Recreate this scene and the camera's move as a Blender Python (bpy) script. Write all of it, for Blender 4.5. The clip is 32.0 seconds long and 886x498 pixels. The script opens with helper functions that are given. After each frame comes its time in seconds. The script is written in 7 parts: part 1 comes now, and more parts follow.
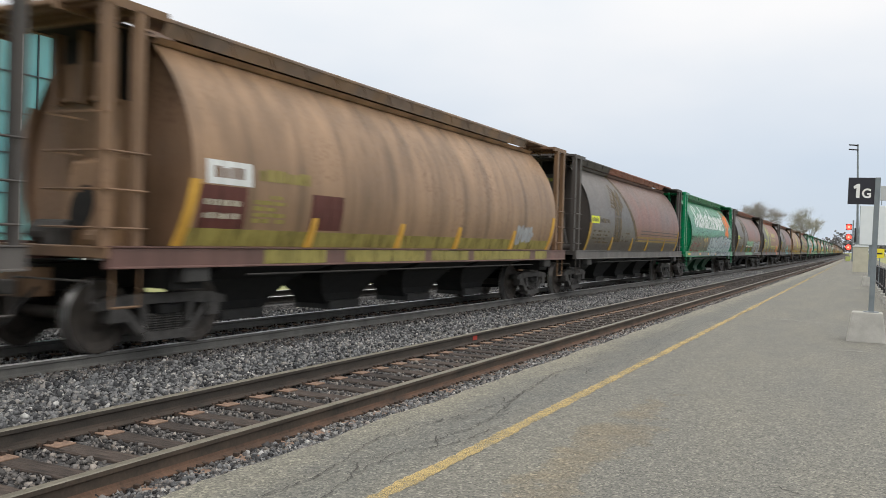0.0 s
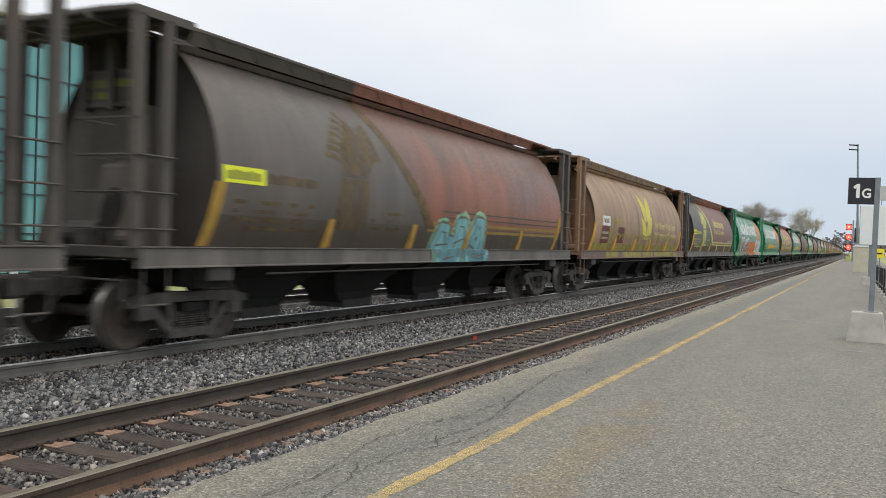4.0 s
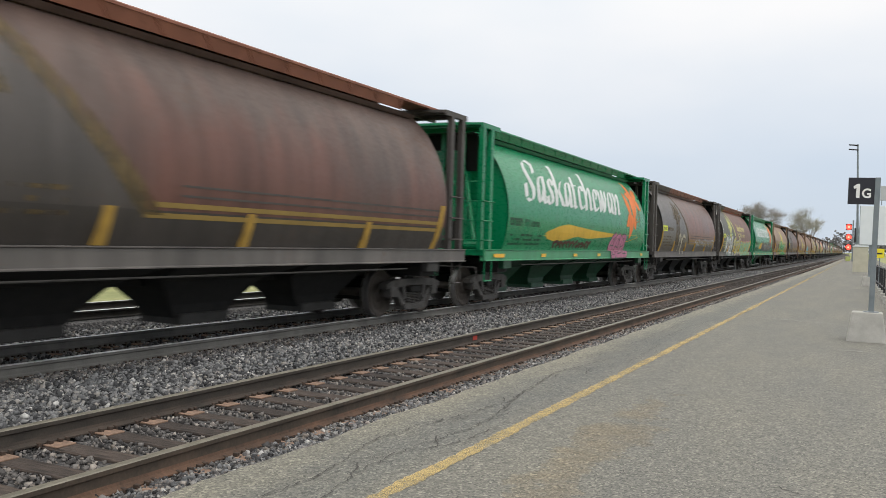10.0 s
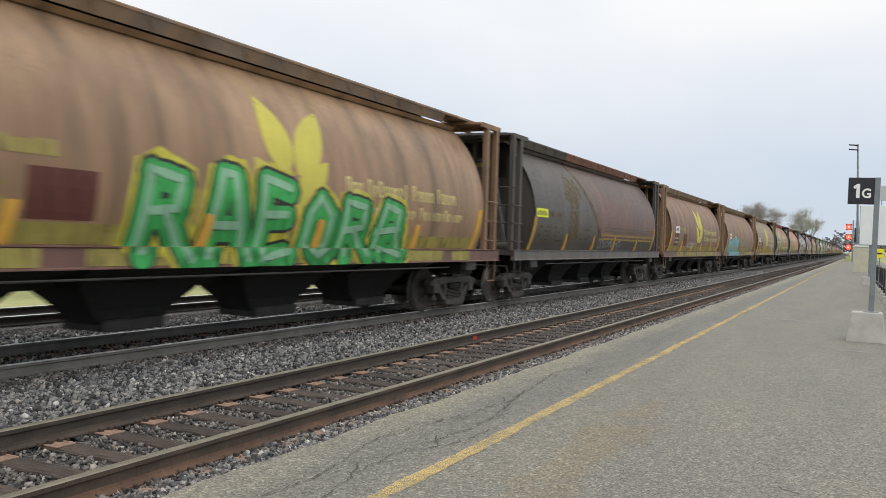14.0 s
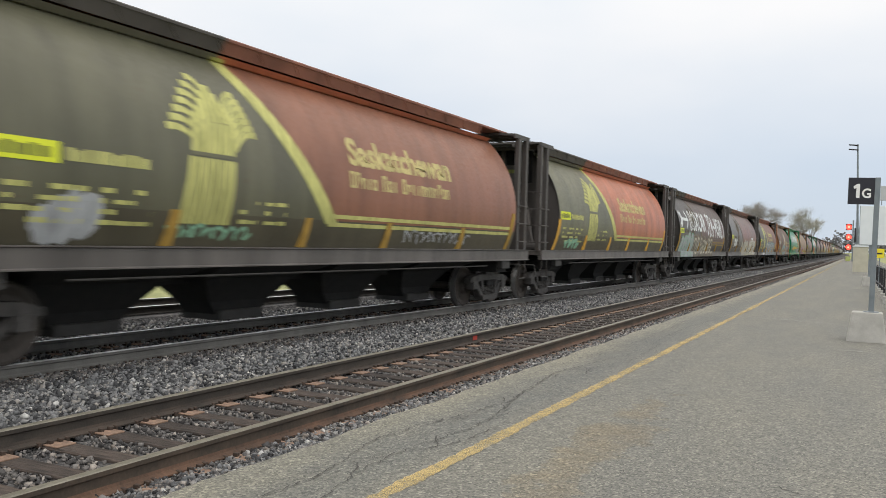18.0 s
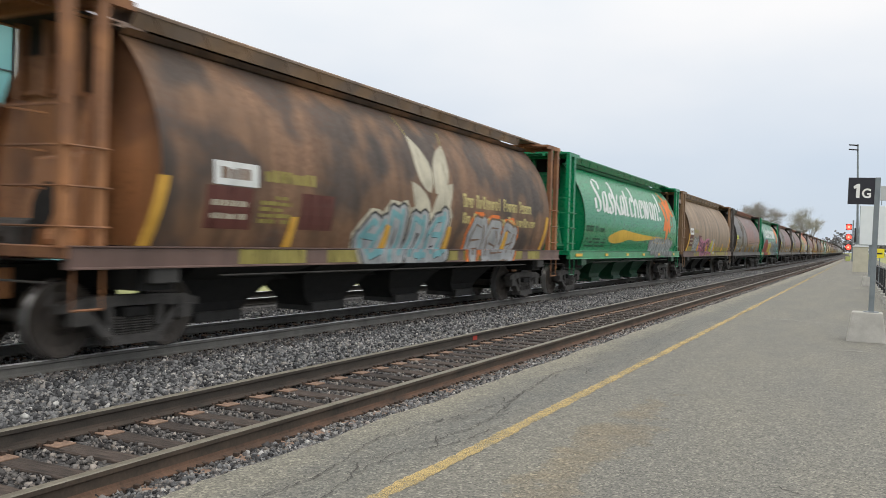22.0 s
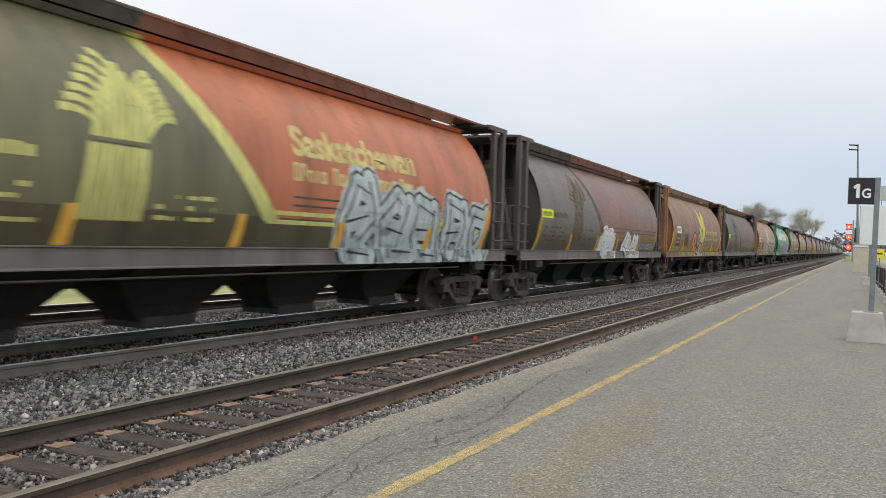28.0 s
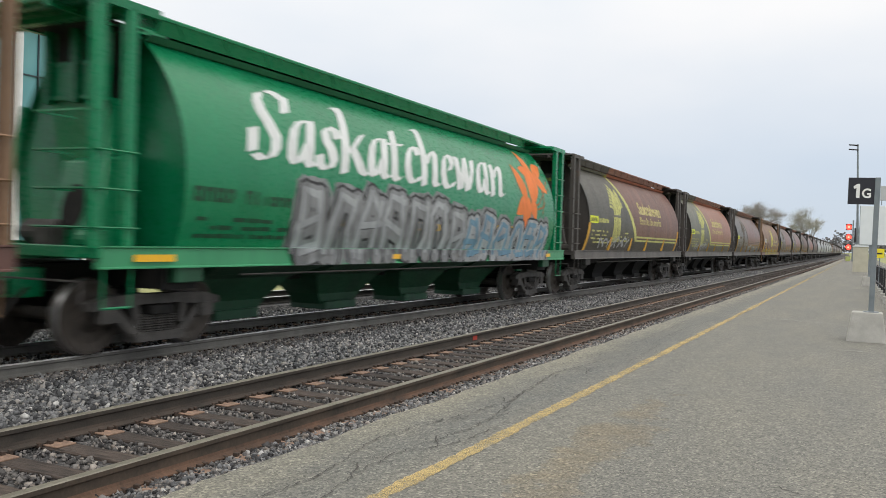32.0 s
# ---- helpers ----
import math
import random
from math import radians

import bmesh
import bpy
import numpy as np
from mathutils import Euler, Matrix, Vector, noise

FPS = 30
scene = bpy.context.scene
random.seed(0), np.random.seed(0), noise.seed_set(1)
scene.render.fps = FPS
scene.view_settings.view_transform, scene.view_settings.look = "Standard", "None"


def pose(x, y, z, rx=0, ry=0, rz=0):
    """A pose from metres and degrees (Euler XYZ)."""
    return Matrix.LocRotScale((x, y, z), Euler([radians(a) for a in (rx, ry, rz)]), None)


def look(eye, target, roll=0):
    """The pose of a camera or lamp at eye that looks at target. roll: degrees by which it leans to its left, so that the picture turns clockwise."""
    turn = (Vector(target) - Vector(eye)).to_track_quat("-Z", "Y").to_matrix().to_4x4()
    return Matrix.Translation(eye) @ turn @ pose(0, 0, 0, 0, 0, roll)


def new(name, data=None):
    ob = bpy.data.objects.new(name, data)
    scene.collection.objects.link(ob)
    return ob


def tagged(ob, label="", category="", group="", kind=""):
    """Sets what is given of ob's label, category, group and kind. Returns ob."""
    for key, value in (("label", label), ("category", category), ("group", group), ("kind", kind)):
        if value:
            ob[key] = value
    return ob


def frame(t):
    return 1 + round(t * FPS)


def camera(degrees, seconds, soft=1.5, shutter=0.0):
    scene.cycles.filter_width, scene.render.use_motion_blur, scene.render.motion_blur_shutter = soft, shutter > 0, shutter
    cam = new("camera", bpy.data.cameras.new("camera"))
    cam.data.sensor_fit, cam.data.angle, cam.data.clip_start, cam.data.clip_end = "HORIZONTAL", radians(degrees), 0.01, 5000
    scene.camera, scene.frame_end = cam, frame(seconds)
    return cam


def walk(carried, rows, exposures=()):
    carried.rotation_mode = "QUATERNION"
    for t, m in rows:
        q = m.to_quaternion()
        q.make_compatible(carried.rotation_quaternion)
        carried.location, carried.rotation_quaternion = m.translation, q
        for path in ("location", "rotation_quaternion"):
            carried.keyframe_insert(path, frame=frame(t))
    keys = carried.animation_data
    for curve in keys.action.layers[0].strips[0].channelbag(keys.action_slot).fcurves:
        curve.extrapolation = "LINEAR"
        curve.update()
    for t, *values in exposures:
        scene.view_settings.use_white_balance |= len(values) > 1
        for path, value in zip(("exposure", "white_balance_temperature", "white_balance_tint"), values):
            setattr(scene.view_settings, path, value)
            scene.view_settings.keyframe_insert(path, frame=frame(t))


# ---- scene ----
# ---------- camera: stands still on the platform ----------
cam = camera(55.69, 32.0, soft=0.6, shutter=0.20)
EYE = Vector((0.0, 0.0, 1.594))
YAW, PITCH = 0.4646, -0.01056
AIM = EYE + Vector((-math.sin(YAW) * math.cos(PITCH), math.cos(YAW) * math.cos(PITCH), math.sin(PITCH)))
STAND = look(EYE, AIM, 1.733)
walk(cam, [(0.0, STAND), (32.0, STAND)])

# ---------- plan: rail tops at z = 0, tracks along +y ----------
BEND = 2.5e-5            # the line bends very gently to the left
NEAR_X, FAR_X = -5.25, -9.56
GAUGE = 1.505            # between the middles of the rail heads
PLAT_Z = -0.10
CAR = 18.0               # coupled length of one hopper car
POST = 8.45              # middle of a car to its end sill


def bend(y):
    return -BEND * y * y / 2 if y > 0 else 0.0


def travel(t):
    """Metres that the train has gone, counted so that car 1 has its leading sill at -travel(t)."""
    u = t - 16.0
    return 330.045 + 21.9805 * u - 0.016917 * u * u - 0.00008 * u ** 3


# ---------- world, sun ----------
world = bpy.data.worlds.new("overcast_sky")
scene.world = world
world.use_nodes = True
wn, wl = world.node_tree.nodes, world.node_tree.links
wn.clear()
SUN_UP, SUN_TURN = radians(48), radians(120)
w_out = wn.new("ShaderNodeOutputWorld")
w_bg = wn.new("ShaderNodeBackground")
w_bg.inputs["Strength"].default_value = 1.0
w_geo = wn.new("ShaderNodeTexCoord")
w_sep = wn.new("ShaderNodeSeparateXYZ")
wl.new(w_geo.outputs["Generated"], w_sep.inputs[0])
w_ramp = wn.new("ShaderNodeValToRGB")      # overcast: the zenith is brighter than the horizon
w_ramp.color_ramp.elements[0].position = 0.0
w_ramp.color_ramp.elements[0].color = (0.60, 0.67, 0.75, 1)
w_ramp.color_ramp.elements[1].position = 1.0
w_ramp.color_ramp.elements[1].color = (1.72, 1.68, 1.60, 1)
e = w_ramp.color_ramp.elements.new(0.10)
e.color = (0.64, 0.71, 0.80, 1)
e = w_ramp.color_ramp.elements.new(0.32)
e.color = (0.985, 0.978, 0.968, 1)
wl.new(w_sep.outputs["Z"], w_ramp.inputs[0])
w_sky = wn.new("ShaderNodeTexSky")
w_sky.sky_type = "NISHITA"
w_sky.sun_disc = False
w_sky.sun_elevation, w_sky.sun_rotation = SUN_UP, SUN_TURN
w_noise = wn.new("ShaderNodeTexNoise")
w_noise.inputs["Scale"].default_value = 2.2
w_noise.inputs["Detail"].default_value = 4.0
w_map = wn.new("ShaderNodeMapping")
w_map.inputs["Scale"].default_value = (1.0, 1.0, 2.6)
wl.new(w_geo.outputs["Generated"], w_map.inputs[0])
wl.new(w_map.outputs[0], w_noise.inputs["Vector"])
w_cr = wn.new("ShaderNodeValToRGB")
w_cr.color_ramp.elements[0].position, w_cr.color_ramp.elements[0].color = 0.35, (0.945, 0.970, 0.998, 1)
w_cr.color_ramp.elements[1].position, w_cr.color_ramp.elements[1].color = 0.65, (1.085, 1.06, 1.04, 1)
wl.new(w_noise.outputs[0], w_cr.inputs[0])
w_mul = wn.new("ShaderNodeMixRGB")
w_mul.blend_type, w_mul.inputs[0].default_value = "MULTIPLY", 1.0
wl.new(w_ramp.outputs[0], w_mul.inputs[1])
wl.new(w_cr.outputs[0], w_mul.inputs[2])
w_add = wn.new("ShaderNodeMixRGB")
w_add.blend_type, w_add.inputs[0].default_value = "ADD", 0.005
wl.new(w_mul.outputs[0], w_add.inputs[1])
wl.new(w_sky.outputs[0], w_add.inputs[2])
wl.new(w_add.outputs[0], w_bg.inputs["Color"])
wl.new(w_bg.outputs[0], w_out.inputs[0])

sun_data = bpy.data.lights.new("sun", "SUN")
sun_data.energy, sun_data.angle, sun_data.color = 0.7, radians(25), (1.0, 0.97, 0.93)
sun = new("sun", sun_data)
sun.matrix_world = look((30, -40, 60), (0, 0, 0))
scene.view_settings.exposure = 0.0


# ---------- materials ----------
def shader(name, rough=0.8, metal=0.0):
    m = bpy.data.materials.new(name)
    m.use_nodes = True
    nt = m.node_tree
    b = nt.nodes["Principled BSDF"]
    b.inputs["Roughness"].default_value, b.inputs["Metallic"].default_value = rough, metal
    return m, nt.nodes, nt.links, b


def noise_of(n, l, vec, scale, detail=4.0, rough=0.55):
    t = n.new("ShaderNodeTexNoise")
    t.inputs["Scale"].default_value, t.inputs["Detail"].default_value, t.inputs["Roughness"].default_value = scale, detail, rough
    if vec is not None:
        l.new(vec, t.inputs["Vector"])
    return t.outputs[0]


def ramp(n, l, fac, stops):
    r = n.new("ShaderNodeValToRGB")
    els = r.color_ramp.elements
    while len(els) < len(stops):
        els.new(0.5)
    for el, (p, c) in zip(els, stops):
        el.position, el.color = p, (*c, 1) if len(c) == 3 else c
    l.new(fac, r.inputs[0])
    return r.outputs[0]


def mix(n, l, fac, a, b, how="MIX"):
    x = n.new("ShaderNodeMixRGB")
    x.blend_type = how
    for i, v in ((0, fac), (1, a), (2, b)):
        if isinstance(v, (int, float)):
            x.inputs[i].default_value = v
        elif isinstance(v, tuple):
            x.inputs[i].default_value = (*v, 1)
        else:
            l.new(v, x.inputs[i])
    return x.outputs[0]


def sums(n, l, how, a, b=0.0, c=None):
    x = n.new("ShaderNodeMath")
    x.operation = how
    for i, v in ((0, a), (1, b), (2, c)):
        if v is None:
            continue
        if isinstance(v, (int, float)):
            x.inputs[i].default_value = v
        else:
            l.new(v, x.inputs[i])
    return x.outputs[0]


def bump(n, l, b, height, strength=0.4, dist=0.02):
    x = n.new("ShaderNodeBump")
    x.inputs["Strength"].default_value, x.inputs["Distance"].default_value = strength, dist
    l.new(height, x.inputs["Height"])
    l.new(x.outputs[0], b.inputs["Normal"])


def coords(n, kind="Object", scale=None):
    t = n.new("ShaderNodeTexCoord")
    if scale is None:
        return t.outputs[kind]
    m = n.new("ShaderNodeMapping")
    m.inputs["Scale"].default_value = scale
    n.id_data.links.new(t.outputs[kind], m.inputs[0])
    return m.outputs[0]


def plain(name, dark, light, scale=6.0, rough=0.8, metal=0.0, relief=0.2, grain=60.0):
    """Two-scale mottled surface between two colours."""
    m, n, l, b = shader(name, rough, metal)
    v = coords(n)
    f = noise_of(n, l, v, scale)
    g = noise_of(n, l, v, grain, 3.0)
    h = sums(n, l, "ADD", sums(n, l, "MULTIPLY", f, 0.7), sums(n, l, "MULTIPLY", g, 0.3))
    l.new(ramp(n, l, h, [(0.32, dark), (0.68, light)]), b.inputs["Base Color"])
    if relief:
        bump(n, l, b, g, relief, 0.01)
    return m


def asphalt(name="asphalt"):
    """Worn asphalt with its grit showing: bleached along the crumbling edge, darker and older beside it, one rusty stain."""
    m, n, l, b = shader(name, 0.82)
    v = coords(n)
    sep = n.new("ShaderNodeSeparateXYZ")
    l.new(v, sep.inputs[0])
    warp = sums(n, l, "SUBTRACT", noise_of(n, l, v, 0.9, 5.0, 0.65), 0.5)
    x = sums(n, l, "ADD", sep.outputs["X"], sums(n, l, "MULTIPLY", warp, 0.9))
    grit = n.new("ShaderNodeTexVoronoi")
    grit.inputs["Scale"].default_value = 64.0
    l.new(v, grit.inputs["Vector"])
    speck = noise_of(n, l, v, 95.0, 3.0, 0.7)
    h = sums(n, l, "ADD", sums(n, l, "MULTIPLY", grit.outputs["Color"], 0.55), sums(n, l, "MULTIPLY", speck, 0.45))
    base = ramp(n, l, h, [(0.20, (0.052, 0.054, 0.052)), (0.45, (0.148, 0.148, 0.136)), (0.62, (0.200, 0.197, 0.176)), (0.82, (0.40, 0.39, 0.34))])
    fine = ramp(n, l, noise_of(n, l, v, 9.0, 6.0, 0.7), [(0.3, (0.86, 0.86, 0.86)), (0.7, (1.10, 1.10, 1.10))])
    run = n.new("ShaderNodeMapping")          # stains run along the platform
    run.inputs["Scale"].default_value = (1.3, 0.35, 1.0)
    l.new(v, run.inputs[0])
    big = ramp(n, l, noise_of(n, l, run.outputs[0], 0.8, 6.0, 0.6), [(0.34, (0.90, 0.90, 0.89)), (0.68, (1.09, 1.06, 0.98))])
    c = mix(n, l, 1.0, mix(n, l, 1.0, base, fine, "MULTIPLY"), big, "MULTIPLY")
    xu = sums(n, l, "MULTIPLY", sums(n, l, "ADD", x, 4.4), 0.5)                       # 0 at the edge, 1 two metres in
    edge = ramp(n, l, xu, [(0.30, (1.26, 1.235, 1.15)), (0.46, (0.92, 0.93, 0.94)), (0.62, (0.84, 0.87, 0.91)), (0.80, (1, 1, 1))])
    c = mix(n, l, 1.0, c, edge, "MULTIPLY")
    dx = sums(n, l, "MULTIPLY", sums(n, l, "ADD", x, 1.95), 1.9)                      # the stain: long, narrow, ragged
    dy = sums(n, l, "MULTIPLY", sums(n, l, "ADD", sep.outputs["Y"], -7.0), 0.20)
    far = sums(n, l, "ADD", sums(n, l, "MULTIPLY", dx, dx), sums(n, l, "MULTIPLY", dy, dy))
    blot = sums(n, l, "ADD", far, sums(n, l, "MULTIPLY", noise_of(n, l, v, 2.2, 5.0, 0.65), 1.5))
    c = mix(n, l, 1.0, c, ramp(n, l, blot, [(0.35, (1.13, 0.94, 0.70)), (1.0, (1.03, 0.985, 0.92)), (1.0, (1, 1, 1))]), "MULTIPLY")
    l.new(c, b.inputs["Base Color"])
    bump(n, l, b, h, 0.6, 0.008)
    return m


def ballast_mat(name, island=True, tint=(1.0, 1.0, 1.0)):
    m, n, l, b = shader(name, 0.9)
    v = coords(n)
    if island:
        g = n.new("ShaderNodeNewGeometry")
        c = ramp(n, l, g.outputs["Random Per Island"], [(0.0, (0.022, 0.023, 0.026)), (0.40, (0.108, 0.112, 0.118)), (0.78, (0.245, 0.252, 0.258)), (0.92, (0.27, 0.255, 0.235)), (1.0, (0.52, 0.52, 0.51))])
    else:
        w = n.new("ShaderNodeTexVoronoi")
        w.inputs["Scale"].default_value = 22.0
        l.new(v, w.inputs["Vector"])
        c = ramp(n, l, w.outputs["Color"], [(0.0, (0.032, 0.033, 0.037)), (0.5, (0.085, 0.087, 0.093)), (1.0, (0.24, 0.24, 0.245))])
        bump(n, l, b, w.outputs["Distance"], 0.9, 0.03)
    t = ramp(n, l, noise_of(n, l, v, 0.8, 4.0), [(0.35, (0.86, 0.86, 0.86)), (0.7, (1.14, 1.11, 1.08))])
    t = mix(n, l, 1.0, t, tint, "MULTIPLY")
    s = ramp(n, l, noise_of(n, l, v, 40.0, 3.0), [(0.3, (0.8, 0.8, 0.8)), (0.7, (1.2, 1.2, 1.2))])
    l.new(mix(n, l, 1.0, mix(n, l, 1.0, c, t, "MULTIPLY"), s, "MULTIPLY"), b.inputs["Base Color"])
    return m


M_ASPHALT = asphalt()
M_STONE = ballast_mat("ballast_stone")
M_STONE2 = ballast_mat("dusty_ballast_stone", True, (0.80, 0.74, 0.70))
M_BED = ballast_mat("ballast_bed", False, (0.7, 0.68, 0.66))
M_RAIL = plain("rail_rust", (0.036, 0.031, 0.026), (0.078, 0.065, 0.052), 3.0, 0.8, 0.1, 0.2)
M_FOOT = plain("rail_foot_rust", (0.030, 0.026, 0.022), (0.078, 0.058, 0.045), 2.2, 0.9, 0.0, 0.3)
M_RAILFRONT = plain("rusty_rail_web", (0.034, 0.029, 0.023), (0.105, 0.075, 0.053), 1.6, 0.88, 0.0, 0.3, 30.0)
M_FOOTRUST = plain("orange_rust_foot", (0.045, 0.033, 0.026), (0.165, 0.092, 0.058), 2.6, 0.92, 0.0, 0.4, 40.0)
# web of the distant third track: its shade is put into this near-black
M_RAILDARK = plain("shaded_rail_web", (0.010, 0.009, 0.008), (0.030, 0.026, 0.022), 3.0, 0.9, 0.0, 0.2)
M_RAILGREY = plain("dusty_rail", (0.105, 0.102, 0.095), (0.185, 0.180, 0.165), 3.0, 0.85, 0.1, 0.2)
M_HEAD = plain("rail_head", (0.13, 0.120, 0.092), (0.24, 0.222, 0.178), 4.0, 0.5, 0.3, 0.05)
M_BRIGHT = plain("rail_head_worn", (0.55, 0.55, 0.54), (0.72, 0.72, 0.71), 4.0, 0.35, 0.35, 0.03)
M_PLATE = plain("rusty_plate", (0.125, 0.083, 0.060), (0.35, 0.228, 0.162), 11.0, 0.9, 0.0, 0.4)
M_SPIKE = plain("dark_spike", (0.03, 0.025, 0.02), (0.09, 0.06, 0.045), 20.0, 0.8, 0.2, 0.2)
M_CONC = plain("concrete", (0.33, 0.325, 0.30), (0.47, 0.46, 0.43), 4.0, 0.9, 0.0, 0.3)


def timber(name, dark, light):
    m, n, l, b = shader(name, 0.92)
    v = coords(n, "Object", (1.5, 14.0, 14.0))
    o = n.new("ShaderNodeObjectInfo")
    f = noise_of(n, l, v, 3.0, 6.0)
    c = ramp(n, l, f, [(0.3, dark), (0.7, light)])
    t = ramp(n, l, o.outputs["Random"], [(0.0, (0.65, 0.63, 0.62)), (1.0, (1.35, 1.28, 1.2))])
    l.new(mix(n, l, 1.0, c, t, "MULTIPLY"), b.inputs["Base Color"])
    bump(n, l, b, f, 0.6, 0.02)
    return m


M_TIE = timber("tie_wood", (0.018, 0.015, 0.014), (0.082, 0.066, 0.058))


# ---------- mesh helpers ----------
def link_mesh(name, bm, material, parent=None, label="", smooth=False):
    me = bpy.data.meshes.new(name)
    bm.to_mesh(me)
    bm.free()
    for mt in material if isinstance(material, (list, tuple)) else [material]:
        me.materials.append(mt)
    if smooth:
        for p in me.polygons:
            p.use_smooth = True
    ob = new(name, me)
    if parent is not None:
        ob.parent = parent
    if label:
        ob["label"] = label
    return ob


def part(name, bm, material, parent, label="", smooth=False):
    return link_mesh(name, bm, material, parent, label, smooth)


def share(name, ob, parent, m):
    """Another object on the mesh of ob."""
    c = new(name, ob.data)
    c.parent = parent
    c.matrix_basis = m
    return c


def empty(name, m=None):
    ob = new(name)
    ob.empty_display_size = 0.3
    if m is not None:
        ob.matrix_basis = m
    return ob


def box(bm, x0, x1, y0, y1, z0, z1, bevel=0.0, m=None):
    vs = [bm.verts.new(p) for p in ((x0, y0, z0), (x1, y0, z0), (x1, y1, z0), (x0, y1, z0), (x0, y0, z1), (x1, y0, z1), (x1, y1, z1), (x0, y1, z1))]
    fs = [bm.faces.new([vs[i] for i in f]) for f in ((0, 3, 2, 1), (4, 5, 6, 7), (0, 1, 5, 4), (1, 2, 6, 5), (2, 3, 7, 6), (3, 0, 4, 7))]
    if m is not None:
        bmesh.ops.transform(bm, matrix=m, verts=vs)
    if bevel:
        es = list({ed for f in fs for ed in f.edges})
        bmesh.ops.bevel(bm, geom=es, offset=bevel, segments=1, affect="EDGES", profile=0.5)
    return fs


def boxes(*rows, bevel=0.0):
    bm = bmesh.new()
    for r in rows:
        box(bm, *r, bevel=bevel)
    return bm


def rod(bm, a, b, r, sides=8, r2=None, caps=True):
    a, b = Vector(a), Vector(b)
    d = b - a
    q = d.to_track_quat("Z", "Y").to_matrix()
    rings = []
    for p, rr in ((a, r), (b, r if r2 is None else r2)):
        rings.append([bm.verts.new(p + q @ Vector((rr * math.cos(2 * math.pi * i / sides), rr * math.sin(2 * math.pi * i / sides), 0))) for i in range(sides)])
    for i in range(sides):
        j = (i + 1) % sides
        bm.faces.new((rings[0][i], rings[0][j], rings[1][j], rings[1][i]))
    if caps:
        bm.faces.new(rings[0][::-1])
        bm.faces.new(rings[1])


def rods(*rows, sides=8):
    bm = bmesh.new()
    for a, b, r in rows:
        rod(bm, a, b, r, sides)
    return bm


def prism(bm, pts, y0, y1, axis="y"):
    """Extrudes a closed outline: (x, z) along y, or (y, z) along x."""
    def at(p, s):
        return (p[0], s, p[1]) if axis == "y" else (s, p[0], p[1])
    lo = [bm.verts.new(at(p, y0)) for p in pts]
    hi = [bm.verts.new(at(p, y1)) for p in pts]
    k = len(pts)
    for i in range(k):
        bm.faces.new((lo[i], lo[(i + 1) % k], hi[(i + 1) % k], hi[i]))
    bm.faces.new(lo[::-1])
    bm.faces.new(hi)
    bmesh.ops.recalc_face_normals(bm, faces=bm.faces[:])


def strip(rows, pts, closed=True, flip=False):
    """A long band: the outline pts (x, z) carried along y through rows, following the bend."""
    bm = bmesh.new()
    rings = [[bm.verts.new((p[0] + bend(y), y, p[1])) for p in pts] for y in rows]
    k = len(pts)
    for a, b in zip(rings, rings[1:]):
        for i in range(k if closed else k - 1):
            j = (i + 1) % k
            bm.faces.new((a[i], a[j], b[j], b[i]))
    if closed:
        bm.faces.new(rings[0][::-1])
        bm.faces.new(rings[-1])
    bmesh.ops.recalc_face_normals(bm, faces=bm.faces[:])
    return bm


ROWS = [-30, -10, 0, 20, 40, 60, 80, 100, 130, 160, 200, 250, 300, 360, 430, 500, 600, 700, 850, 1000]

# ---------- ground, ballast, tracks ----------
M_GRASS = plain("dry_grass", (0.17, 0.19, 0.070), (0.36, 0.36, 0.16), 0.35, 0.95, 0.0, 0.5, 9.0)
bm = bmesh.new()
TIE = 0.512
GX = [-1500, -300, -80, -32, -24, 7, 12, 60, 300, 1500]
GY = [-300, -60, 0, 40, 100, 250, 600, 1500, 3500]
grid = [[bm.verts.new((x, y, -0.85)) for y in GY] for x in GX]
for i in range(len(GX) - 1):
    for j in range(len(GY) - 1):
        bm.faces.new((grid[i][j], grid[i + 1][j], grid[i + 1][j + 1], grid[i][j + 1]))
tagged(link_mesh("ground", bm, M_GRASS), "flat ground of dry yellow-green spring grass", "ground", kind="structure")

BED_PTS = [(-13.4, -0.84), (-12.3, -0.20), (-11.2, -0.21), (-8.0, -0.21), (-7.4, -0.15), (-6.9, -0.16), (-6.4, -0.21), (-4.1, -0.21), (-3.6, -0.26), (-3.3, -0.84)]
tagged(link_mesh("ballast_bed", strip(ROWS, BED_PTS), M_BED), "grey crushed-stone ballast bed under two tracks", "ballast", kind="structure")


